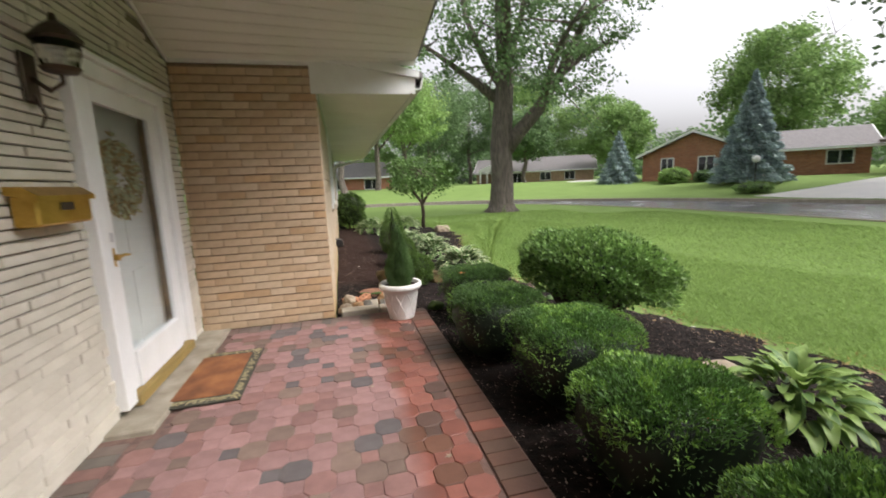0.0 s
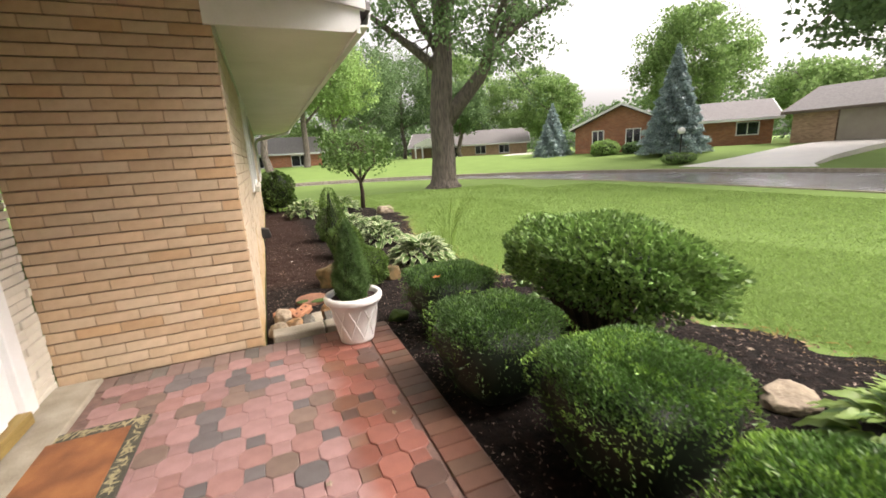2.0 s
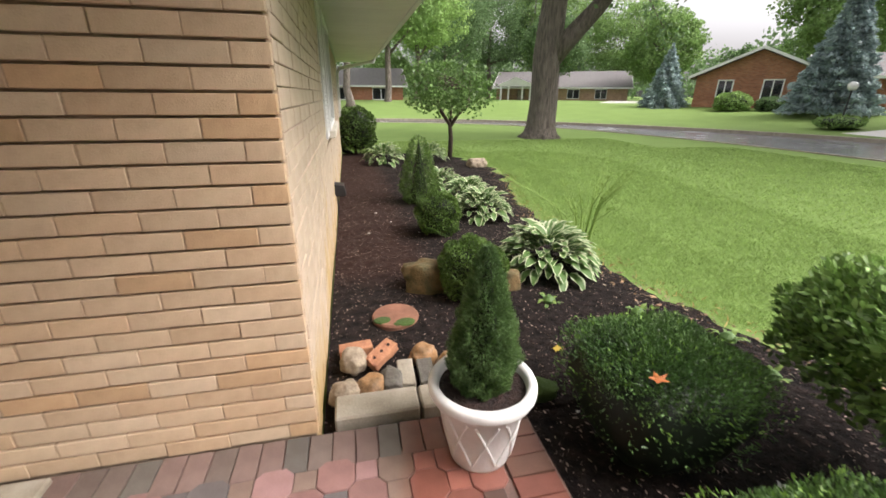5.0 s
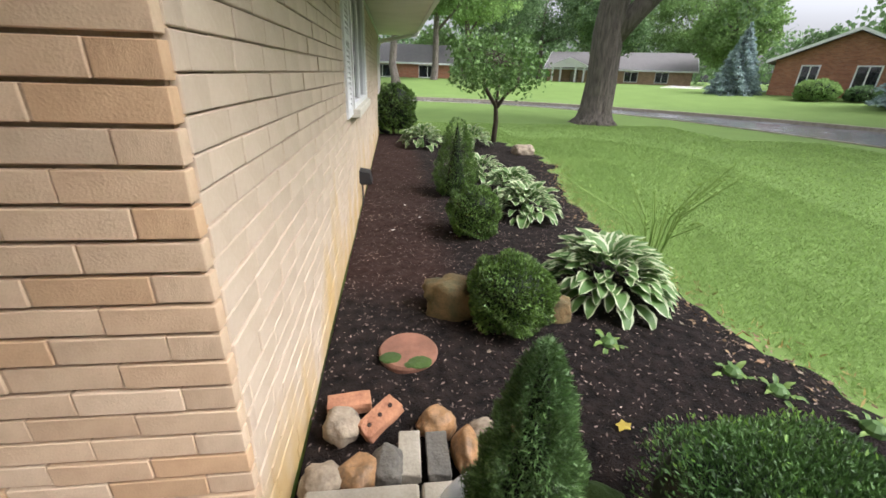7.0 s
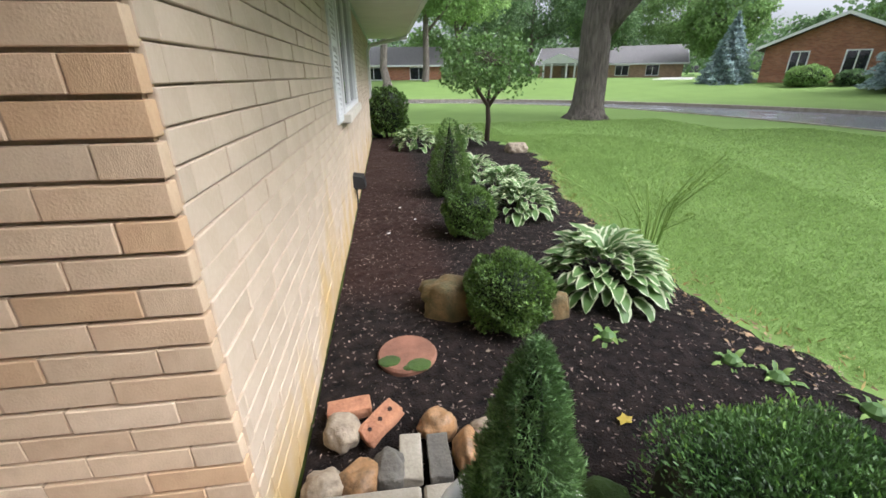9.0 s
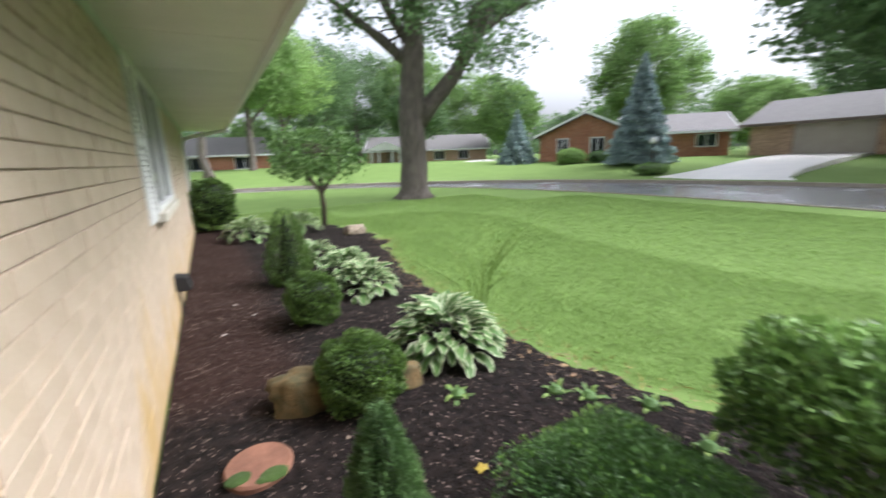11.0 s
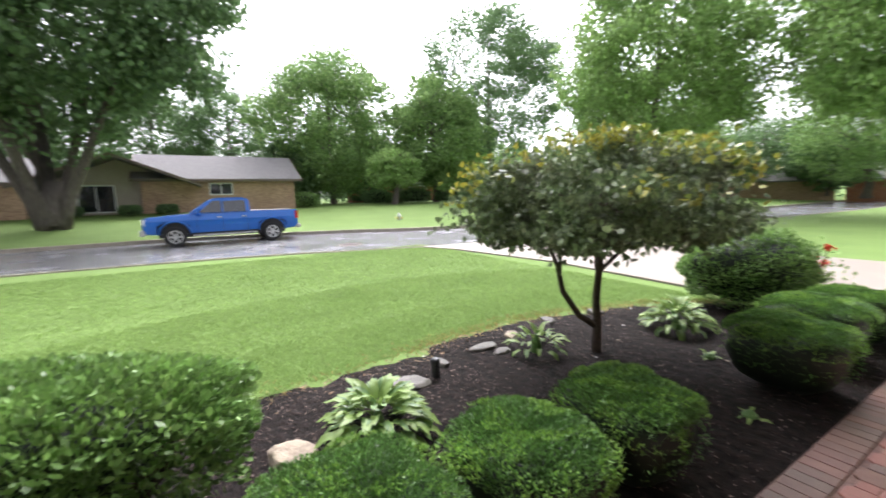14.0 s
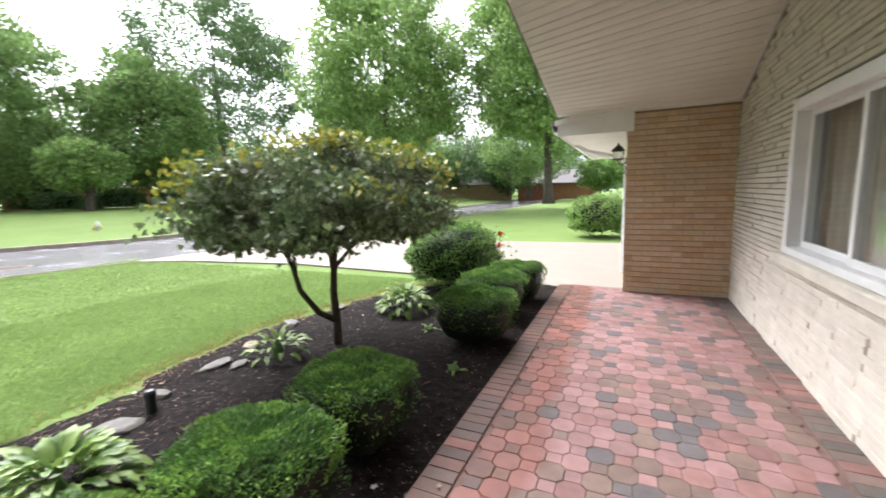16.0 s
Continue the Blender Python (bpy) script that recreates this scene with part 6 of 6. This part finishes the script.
fallen_leaf("orange fallen leaf caught on a yew", (2.84, -3.3, 0.46), M["leaf_o"], 0.03, 3)
_g = random.Random(17)
for k in range(46):
    yy = _g.uniform(-8.0, 4.0)
    xx = _g.uniform(2.42 if yy < 0.3 else 1.5, outer_x(yy) - 0.1)
    fallen_leaf("small pale curled leaf on the mulch", (xx, yy, bed_z(xx, yy) + 0.006), M["petal"] if k % 3 else M["stone"], _g.uniform(0.016, 0.034), 100 + k)
for x, y in ((1.62, -1.72), (2.03, -1.35), (1.95, -2.6), (2.2, -3.6)):
    fallen_leaf("small pale curled leaf on the pavers", (x, y, 0.006), M["stone"], 0.025, int(x * 100))


# ---- on the house ----
def build_door():
    t = thing("door_1", "white storm door with full glass and brass handle", "door", kind="structure")
    x = 0.06
    bm = bmesh.new()
    for b in ((0.0, -1.66, 0.06, 0.11, -1.54, 2.22), (0.0, -0.50, 0.06, 0.11, -0.38, 2.22), (0.0, -1.54, 2.12, 0.11, -0.50, 2.22), (0.0, -1.68, 2.222, 0.14, -0.36, 2.26)):
        box(bm, *b, bev=0.006)
    part("casing", bm, M["white"], t)
    bm = bmesh.new()
    for b in ((0.03, -1.54, 0.108, 0.07, -1.40, 2.12), (0.03, -0.64, 0.108, 0.07, -0.50, 2.12), (0.03, -1.40, 1.99, 0.07, -0.64, 2.12), (0.03, -1.40, 0.108, 0.09, -0.64, 0.36)):
        box(bm, *b, bev=0.005)
    part("storm_frame", bm, M["white"], t)
    part("sill", one((0.0, -1.54, 0.03, 0.13, -0.50, 0.105), bev=0.005), M["gold_wood"], t, "golden tan wooden door sill")
    p = part("pane", one((0.045, -1.40, 0.36, 0.05, -0.64, 1.99)), M["glass"], t, "clear storm glass")
    p.visible_shadow = False
    bm = bmesh.new()
    box(bm, -0.10, -1.52, 0.12, -0.06, -0.52, 2.10)
    for a, b in ((-1.42, -1.07), (-0.97, -0.62)):
        for z0, z1 in ((0.25, 0.85), (0.98, 1.9)):
            box(bm, -0.062, a, z0, -0.052, b, z1, bev=0.004)
    part("inner_door", bm, M["white"], t, "white panelled front door")
    bm = bmesh.new()
    cyl(bm, (0.07, -1.47, 1.02), 0.02, 0.02, 0.04, 14, "x")
    tube(bm, [(0.105, -1.47, 1.02), (0.115, -1.42, 1.03), (0.115, -1.35, 1.02)], [0.011, 0.010, 0.008], 8)
    box(bm, 0.07, -1.495, 0.96, 0.078, -1.445, 1.08, bev=0.003)
    part("door_handle", bm, M["brass"], t, "brass lever handle")
    bm = bmesh.new()
    box(bm, 0.07, -1.50, 1.12, 0.085, -1.45, 1.18, bev=0.004)
    part("lock", bm, M["alloy"], t)
    # wreath behind the glass
    w = thing("door_wreath", "dried cream and yellow floral wreath on the door", "wreath", at=(-0.03, -1.02, 1.52))
    g = np.random.default_rng(8)
    a = g.uniform(0, 6.28, 700)
    r = 0.20 + g.normal(size=700) * 0.045
    p = np.stack([g.normal(size=700) * 0.02, r * np.cos(a), r * np.sin(a)], 1)
    part("flowers", leaves("flowers", p, 0.08, M["straw"], wide=0.35), M["straw"], w)
    part("petals", leaves("petals", p[:300] + np.array([0.015, 0, 0]), 0.06, M["hosta_w"], wide=0.6), M["hosta_w"], w)


build_door()


def build_lantern(at, s=1.0):
    t = thing("wall_lantern", "aged bronze wall lantern with glass shade", "wall lamp", at=at)
    bm = bmesh.new()
    box(bm, 0.0, -0.055, -0.14, 0.02, 0.055, 0.10, bev=0.008)
    tube(bm, [(0.02, 0, -0.02), (0.09, 0, -0.08), (0.15, 0, -0.04), (0.15, 0, 0.0)], [0.012, 0.011, 0.010, 0.010], 8)
    tube(bm, [(0.02, 0, -0.10), (0.05, 0, -0.20), (0.02, 0, -0.26)], [0.01, 0.008, 0.005], 7)
    part("bracket", bm, M["bronze"], t)
    bm = bmesh.new()
    lathe(bm, [(0.03, 0.0), (0.07, 0.01), (0.085, 0.03), (0.07, 0.035)], 20, (0.15, 0, 0))
    part("cup", bm, M["bronze"], t)
    bm = bmesh.new()
    lathe(bm, [(0.10, 0.15), (0.11, 0.165), (0.06, 0.22), (0.02, 0.25), (0.012, 0.285)], 20, (0.15, 0, 0))
    part("cap", bm, M["bronze"], t)
    bm = bmesh.new()
    lathe(bm, [(0.072, 0.035), (0.092, 0.10), (0.094, 0.15)], 20, (0.15, 0, 0))
    p = part("shade", bm, M["glass"], t, "clear glass shade")


build_lantern((0.055, -1.92, 2.02))
build_lantern((1.375, -9.3, 1.98))


def build_mailbox():
    t = thing("mailbox", "brass wall mailbox with flap lid", "mailbox", at=(0.055, -2.0, 1.28))
    part("box", one((0.0, -0.21, 0.0, 0.11, 0.21, 0.15), bev=0.012), M["brass"], t)
    bm = bmesh.new()
    prism(bm, [(0.0, 0.19), (0.07, 0.185), (0.128, 0.145), (0.128, 0.12), (0.0, 0.152)], "y", -0.225, 0.225)
    part("lid", bm, M["brass"], t, "sloping brass lid")
    part("clasp", one((0.11, -0.05, 0.07, 0.118, 0.05, 0.11), bev=0.004), M["bronze"], t)


build_mailbox()


def build_doormat():
    t = thing("doormat", "brown coir doormat with dark scrolled border on the pavers", "doormat", at=(0.47, -1.16, 0.004))
    part("border", one((-0.27, -0.46, 0.0, 0.27, 0.46, 0.014), bev=0.004), M["mat_edge"], t)
    part("centre", one((-0.19, -0.37, 0.012, 0.19, 0.37, 0.020), bev=0.003), M["coir"], t, "worn rust-brown coir centre")
    g = random.Random(2)
    vs, fs = [], []
    for k in range(330):
        side = k % 4
        u = g.uniform(-1, 1)
        x, y = ((0.23, u * 0.44), (-0.23, u * 0.44), (u * 0.25, 0.415), (u * 0.25, -0.415))[side]
        x += g.uniform(-0.02, 0.02)
        y += g.uniform(-0.025, 0.025)
        a, L = g.uniform(0, 6.28), 0.028
        c, s = math.cos(a), math.sin(a)
        i = len(vs)
        vs += [(x - c * L, y - s * L, 0.0155), (x - s * 0.006, y + c * 0.006, 0.017), (x + c * L, y + s * L, 0.0155), (x + s * 0.006, y - c * 0.006, 0.017)]
        fs.append((i, i + 1, i + 2, i + 3))
    part("scrollwork", raw("scrollwork", vs, fs, M["mat_leaf"]), M["mat_leaf"], t, "olive leaf scrollwork")


build_doormat()


def build_porch_window():
    t = thing("window_1", "white framed sliding picture window with beige curtain", "window", kind="structure")
    y0, y1, z0, z1 = -6.34, -4.2, 0.95, 2.24
    my = (y0 + y1) / 2
    bm = bmesh.new()
    for b in ((-0.10, y0, z0, 0.085, y0 + 0.10, z1), (-0.10, y1 - 0.10, z0, 0.085, y1, z1), (-0.10, y0 + 0.10, z1 - 0.10, 0.085, y1 - 0.10, z1), (-0.10, y0 + 0.10, z0, 0.085, y1 - 0.10, z0 + 0.06)):
        box(bm, *b, bev=0.006)
    part("window_frame", bm, M["white"], t)
    for a, b, x in ((y0 + 0.10, my + 0.03, -0.05), (my - 0.03, y1 - 0.10, -0.015)):
        bm = bmesh.new()
        for q in ((x, a, z0 + 0.06, x + 0.035, a + 0.055, z1 - 0.10), (x, b - 0.055, z0 + 0.06, x + 0.035, b, z1 - 0.10), (x, a + 0.055, z1 - 0.15, x + 0.035, b - 0.055, z1 - 0.10), (x, a + 0.055, z0 + 0.06, x + 0.035, b - 0.055, z0 + 0.115)):
            box(bm, *q, bev=0.004)
        sash = part("sash", bm, M["white"], t)
        p = part("pane", one((x + 0.014, a + 0.055, z0 + 0.115, x + 0.02, b - 0.055, z1 - 0.15)), M["glass"], sash, "clear window glass")
        p.visible_shadow = False
    part("window_sill", one((0.0, y0 - 0.08, z0 - 0.09, 0.14, y1 + 0.08, z0 - 0.004), bev=0.008), M["cream"], t, "cream stone sill")
    bm = bmesh.new()
    n = 60
    vs = [bm.verts.new((-0.17 + 0.025 * math.sin(i * 1.3), y0 + 0.05 + (y1 - y0 - 0.1) * i / n, z)) for z in (z0, z1) for i in range(n + 1)]
    for i in range(n):
        bm.faces.new((vs[i], vs[i + 1], vs[n + 2 + i], vs[n + 1 + i]))
    single("curtain", bm, M["curtain"], "drawn beige curtain behind the window glass", "curtain", smooth=True)


build_porch_window()


def build_side_window():
    t = thing("window_2", "white window in the buff side wall", "window", kind="structure")
    x, y0, y1, z0, z1 = 1.336, 3.45, 5.1, 1.14, 2.26
    part("pane", one((x + 0.002, y0, z0, x + 0.012, y1, z1)), M["carglass"], t, "dark reflecting glass")
    bm = bmesh.new()
    for b in ((x, y0 - 0.06, z0 - 0.05, x + 0.05, y0, z1 + 0.06), (x, y1, z0 - 0.05, x + 0.05, y1 + 0.06, z1 + 0.06), (x, y0, z1, x + 0.05, y1, z1 + 0.06), (x, y0, z0 - 0.05, x + 0.05, y1, z0), (x, (y0 + y1) / 2 - 0.03, z0, x + 0.035, (y0 + y1) / 2 + 0.03, z1)):
        box(bm, *b, bev=0.004)
    part("window_frame", bm, M["white"], t)
    part("window_sill", one((x, y0 - 0.1, z0 - 0.13, x + 0.10, y1 + 0.1, z0 - 0.05), bev=0.006), M["cream"], t, "cream stone sill")
    for nm, a in (("near", 2.92), ("far", 5.2)):
        s = thing("window_shutter", "white louvred shutter beside the side window", "shutter", "side window shutters", at=(x, a, z0 - 0.1))
        bm = bmesh.new()
        for b in ((0, 0, 0, 0.035, 0.05, 1.3), (0, 0.38, 0, 0.035, 0.43, 1.3), (0, 0.05, 0, 0.035, 0.38, 0.07), (0, 0.05, 1.23, 0.035, 0.38, 1.3), (0, 0.05, 0.62, 0.035, 0.38, 0.68)):
            box(bm, *b, bev=0.003)
        part("stile_frame", bm, M["white"], s)
        for k in range(26):
            z = 0.09 + k * 0.044
            if 0.6 < z < 0.69:
                continue
            bm = bmesh.new()
            box(bm, -0.004, -0.165, -0.019, 0.004, 0.165, 0.019, m=Matrix.Translation((0.018, 0.215, z)) @ Matrix.Rotation(radians(-35), 4, "Y"))
            part("slat", bm, M["white"], s)


build_side_window()


def build_small_fixtures():
    t = thing("flood_light", "small black flood lamp low on the side wall", "lamp", at=(1.336, 3.95, 0.30))
    t.scale = (1.3, 1.2, 1.2)
    bm = bmesh.new()
    prism(bm, [(0.0, -0.05), (0.10, -0.06), (0.12, -0.05), (0.10, 0.05), (0.0, 0.07)], "y", -0.09, 0.09)
    part("housing", bm, M["black"], t)
    part("lens", one((0.02, -0.07, -0.068, 0.1, 0.07, -0.056)), M["carglass"], t)
    bm = bmesh.new()
    tube(bm, [(0.03, 0, -0.06), (0.03, 0.01, -0.2), (0.02, 0.02, -0.38)], [0.008] * 3, 6)
    part("cable", bm, M["black"], t)
    t = thing("downspout", "white metal gutter downspout at the wall corner", "downspout", at=(0, 0, 0))
    bm = bmesh.new()
    box(bm, 1.345, 10.62, 0.0, 1.415, 10.70, 2.02, bev=0.008)
    part("pipe", bm, M["white"], t)
    bm = bmesh.new()
    tube(bm, [(1.38, 10.66, 2.0), (1.45, 10.66, 2.12), (2.1, 10.66, 2.26), (2.36, 10.66, 2.30), (2.40, 10.66, 2.42)], [0.045] * 5, 8)
    part("elbow", bm, M["white"], t)
    bm = bmesh.new()
    tube(bm, [(1.38, 10.66, 0.05), (1.42, 10.6, -0.02), (1.6, 10.4, -0.06)], [0.06, 0.06, 0.05], 8)
    part("drain_hose", bm, M["black"], t, "black corrugated drain hose")
    t = thing("downspout", "white metal gutter downspout beside the garage", "downspout", at=(0, 0, 0))
    bm = bmesh.new()
    box(bm, 1.38, -10.3, -0.06, 1.45, -10.22, 2.0, bev=0.008)
    part("pipe", bm, M["white"], t)
    bm = bmesh.new()
    tube(bm, [(1.41, -10.26, 1.98), (1.5, -10.26, 2.08), (2.1, -10.26, 2.24), (2.38, -10.26, 2.40)], [0.045] * 4, 8)
    part("elbow", bm, M["white"], t)
    for y0, y1 in ((0.05, 12.0), (-15.0, -8.5)):
        bm = bmesh.new()
        prism(bm, [(2.362, 2.40), (2.44, 2.40), (2.47, 2.52), (2.455, 2.52), (2.43, 2.415), (2.362, 2.415)], "y", y0, y1)
        single("gutter", bm, M["white"], "white metal rain gutter along the eave", "gutter", kind="structure")
    t = thing("path_light", "short black path light staked in the mulch", "lamp", at=(4.64, -3.57, -0.09))
    bm = bmesh.new()
    lathe(bm, [(0.036, 0.0), (0.036, 0.15), (0.042, 0.153), (0.042, 0.185), (0.03, 0.20), (0.005, 0.205)], 16)
    part("body", bm, M["black"], t)


build_small_fixtures()

# ---- bricks of the walls ----
brick_face(wall_wing_front, 0.0, 0.05, 1.35, 34, -1, 2.60, notch=(1.30, 2.33))
brick_face(wall_garage_front, -8.44 + 0.04, 0.05, 1.39, 34, 1, 2.60, notch=(1.30, 2.33))


def thin_bricks(name, parent, plane, material, courses, u0, u1, z0, h, length, skip, joint, head, jitter, single_m, single_in, top=None, filled=0.0):
    """Rows of thin bricks on a wall facing +x; holes are left for openings."""
    g = random.Random(12)
    verts, faces, made = [], [], 0
    unit_l = length
    bm = bmesh.new()
    box(bm, -0.03, -unit_l / 2, -(h - joint) / 2, 0.0, unit_l / 2, (h - joint) / 2, bev=0.003)
    unit = mesh("brick", bm, single_m)
    for c in range(courses):
        z = z0 + c * h
        gap = joint * (0.3 + 0.7 * min(1.0, max(0.0, (z - filled) / 0.5))) if filled else joint
        u = u0 - g.uniform(0, length)
        while u < u1:
            L = length * g.uniform(0.85, 1.15)
            a, b = max(u, u0), min(u + L, u1)
            u += L
            if top:
                b_ok = min(top(a), top(b)) > z + h
                if not b_ok:
                    continue
            if b - a < 0.03:
                continue
            spans = [(a, b)]
            for s0, s1, w0, w1 in skip:
                if z + h > w0 and z < w1:
                    new_spans = []
                    for p, q in spans:
                        if q <= s0 or p >= s1:
                            new_spans.append((p, q))
                        else:
                            if p < s0:
                                new_spans.append((p, s0))
                            if q > s1:
                                new_spans.append((s1, q))
                    spans = new_spans
            for p, q in spans:
                if q - p < 0.02:
                    continue
                o = plane + g.uniform(-jitter, jitter)
                if made < 300 and single_in(p, q, z):
                    ob = new("brick", unit)
                    ob.location, ob.scale = (o, (p + q) / 2, z + h / 2), (1, (q - p - head) / unit_l, (h - gap) / (h - joint))
                    ob.parent = parent
                    made += 1
                    continue
                i = len(verts)
                jj = gap / 2
                e = 0.004
                p0, p1, q0, q1 = p + head / 2, q - head / 2, z + jj, z + h - jj
                back = plane - 0.03
                verts += [(back, p0, q0), (back, p1, q0), (back, p1, q1), (back, p0, q1),
                          (o - e, p0, q0), (o - e, p1, q0), (o - e, p1, q1), (o - e, p0, q1),
                          (o, p0 + e, q0 + e), (o, p1 - e, q0 + e), (o + g.uniform(-jitter, jitter) * 0.5, p1 - e, q1 - e), (o, p0 + e, q1 - e)]
                for lo, hi in ((0, 4), (4, 8)):
                    for k in range(4):
                        faces.append((i + lo + k, i + lo + (k + 1) % 4, i + hi + (k + 1) % 4, i + hi + k))
                faces.append((i + 8, i + 9, i + 10, i + 11))
    ob = new(name, raw(name, verts, faces, material))
    ob.parent = parent
    tagged(ob, kind="stuff")


thin_bricks("bricks", bpy.data.objects["wall_main"], 0.052, M["cream"], 80, -8.42, -0.0, 0.0, 0.0555, 0.36, [(-6.36, -4.18, 0.86, 2.25), (-1.66, -0.38, 0.0, 2.24)], 0.010, 0.003, 0.009, M["cream_piece"], lambda a, b, z: -3.4 < a and b < -1.66 and z < 2.2, top=lambda v: ceil_z(0, v), filled=0.55)
thin_bricks("bricks", wall_wing_side, 1.352, M["side"], 31, 0.03, 12.0, -0.06, COURSE, BL, [(2.9, 5.66, 1.02, 2.36)], 0.005, 0.003, 0.0035, M["side_piece"], lambda a, b, z: b < 2.7)

# ---- pavers ----
def paver_material():
    m = mat("pavers", (1, 1, 1), (0.72, 0.70, 0.68), rough=0.75, scale=9, fine=130, bump=0.35, bdist=0.004, rand=0.16,
            palette=[((0.295, 0.172, 0.160), 7), ((0.25, 0.134, 0.118), 3), ((0.185, 0.127, 0.10), 3), ((0.12, 0.105, 0.102), 2)])
    return wet(m)


def wet(m):
    """Rain-wet beyond the drip line: darker and glossier."""
    nt = m.node_tree
    nd, ln = nt.nodes, nt.links
    p = nd["Principled BSDF"]
    geo, sep = nd.new("ShaderNodeNewGeometry"), nd.new("ShaderNodeSeparateXYZ")
    ln.new(geo.outputs["Position"], sep.inputs[0])
    ns = nd.new("ShaderNodeTexNoise")
    ns.inputs["Scale"].default_value = 1.6
    ln.new(geo.outputs["Position"], ns.inputs["Vector"])
    ma = nd.new("ShaderNodeMath")
    ma.operation = "MULTIPLY_ADD"
    ln.new(ns.outputs[0], ma.inputs[0])
    ma.inputs[1].default_value = 0.35
    ln.new(sep.outputs["X"], ma.inputs[2])
    mr = nd.new("ShaderNodeMapRange")
    mr.inputs["From Min"].default_value, mr.inputs["From Max"].default_value = 1.90, 2.00
    ln.new(ma.outputs[0], mr.inputs["Value"])
    src = p.inputs["Base Color"].links[0].from_socket
    mx = nd.new("ShaderNodeMix")
    mx.data_type, mx.blend_type = "RGBA", "MULTIPLY"
    ln.new(mr.outputs[0], mx.inputs["Factor"])
    ln.new(src, mx.inputs["A"])
    mx.inputs["B"].default_value = (0.85, 0.55, 0.43, 1)
    ln.new(mx.outputs["Result"], p.inputs["Base Color"])
    m2 = nd.new("ShaderNodeMapRange")
    m2.inputs["To Min"].default_value, m2.inputs["To Max"].default_value = 0.75, 0.46
    ln.new(mr.outputs[0], m2.inputs["Value"])
    ln.new(m2.outputs[0], p.inputs["Roughness"])
    return m


M["paver"] = paver_material()
M["paver_joined"] = wet(mat("pavers_joined", (1, 1, 1), (0.72, 0.70, 0.68), rough=0.75, scale=9, fine=130, bump=0.35, bdist=0.004, island=0.16,
            palette=[((0.295, 0.172, 0.160), 7), ((0.25, 0.134, 0.118), 3), ((0.185, 0.127, 0.10), 3), ((0.12, 0.105, 0.102), 2)]))


BORDER = [((0.20, 0.135, 0.115), 4), ((0.165, 0.125, 0.105), 4), ((0.13, 0.115, 0.098), 3), ((0.25, 0.135, 0.115), 2)]
M["paver_border"] = wet(mat("border_pavers", (1, 1, 1), (0.72, 0.70, 0.68), rough=0.75, scale=9, fine=130, bump=0.35, bdist=0.004, rand=0.16, palette=BORDER))
M["paver_border_joined"] = wet(mat("border_pavers_joined", (1, 1, 1), (0.72, 0.70, 0.68), rough=0.75, scale=9, fine=130, bump=0.35, bdist=0.004, island=0.16, palette=BORDER))


def flat_piece(pts, h=0.035, bev=0.0045):
    """A paver: an outline with a chamfered top, as vertices and faces about its middle, top at z = 0."""
    n = len(pts)
    v = [(x, y, -h) for x, y in pts] + [(x, y, -bev) for x, y in pts]
    r = max(math.hypot(x, y) for x, y in pts)
    v += [(x * (1 - bev / r), y * (1 - bev / r), 0) for x, y in pts]
    f = []
    for lo in (0, n):
        for k in range(n):
            f.append((lo + k, lo + (k + 1) % n, lo + n + (k + 1) % n, lo + n + k))
    f.append(tuple(range(2 * n, 3 * n)))
    return v, f


def build_pavers():
    p = 0.1235
    o, c = 0.0762, 0.031
    octa = [(-o + c, -o), (o - c, -o), (o, -o + c), (o, o - c), (o - c, o), (-o + c, o), (-o, o - c), (-o, -o + c)]
    s = 0.0454
    squa = [(-s, -s), (s, -s), (s, s), (-s, s)]
    rect = [(-0.048, -0.098), (0.048, -0.098), (0.048, 0.098), (-0.048, 0.098)]
    shapes = {}
    for nm, pts in (("octagon", octa), ("square", squa), ("rect", rect)):
        v, f = flat_piece(pts)
        shapes[nm] = (v, f, raw("paver", v, f, M["paver_border" if nm == "rect" else "paver"]))
    g = random.Random(6)
    jobs = []
    nx, ny = 15, 70
    x0, y0 = 1.43 - 9 * p, -0.74 + 4 * p
    for j in range(ny):
        for i in range(nx):
            x, y = x0 + i * p, y0 - j * p
            if y < -8.56 or y > -0.2:
                continue
            if x < 0.36 and y > -1.9:
                continue
            jobs.append(("octagon" if (i + j) % 2 == 1 else "square", x, y, 0))
    k = 0
    x = 0.35
    while x < 2.14:
        jobs.append(("rect", x, -0.105, 0))
        x += 0.101
    y = -0.06
    while y > -8.6:
        jobs.append(("rect", 2.236, y, 90))
        if y < -1.9:
            jobs.append(("rect", 0.115, y, 90))
        y -= 0.101
    jobs.sort(key=lambda q: -q[2])
    verts, faces, n, edge = [], [], 0, []
    for nm, x, y, a in jobs:
        dz, rz = g.uniform(-0.002, 0.002), radians(a + g.uniform(-1.2, 1.2))
        v, f, me = shapes[nm]
        if n < 300:
            ob = new("paver", me)
            ob.location, ob.rotation_euler = (x, y, dz), (g.uniform(-0.006, 0.006), g.uniform(-0.006, 0.006), rz)
            ob.parent = pavement
            n += 1
        else:
            b = len(verts)
            cs, sn = math.cos(rz), math.sin(rz)
            verts += [(x + q[0] * cs - q[1] * sn, y + q[0] * sn + q[1] * cs, q[2] + dz) for q in v]
            faces += [tuple(b + t for t in q) for q in f]
            edge += [1 if nm == "rect" else 0] * len(f)
    ob = new("pavers", raw("pavers", verts, faces, M["paver_joined"]))
    ob.data.materials.append(M["paver_border_joined"])
    ob.data.polygons.foreach_set("material_index", edge)
    ob.parent = pavement
    tagged(ob, kind="stuff")


build_pavers()
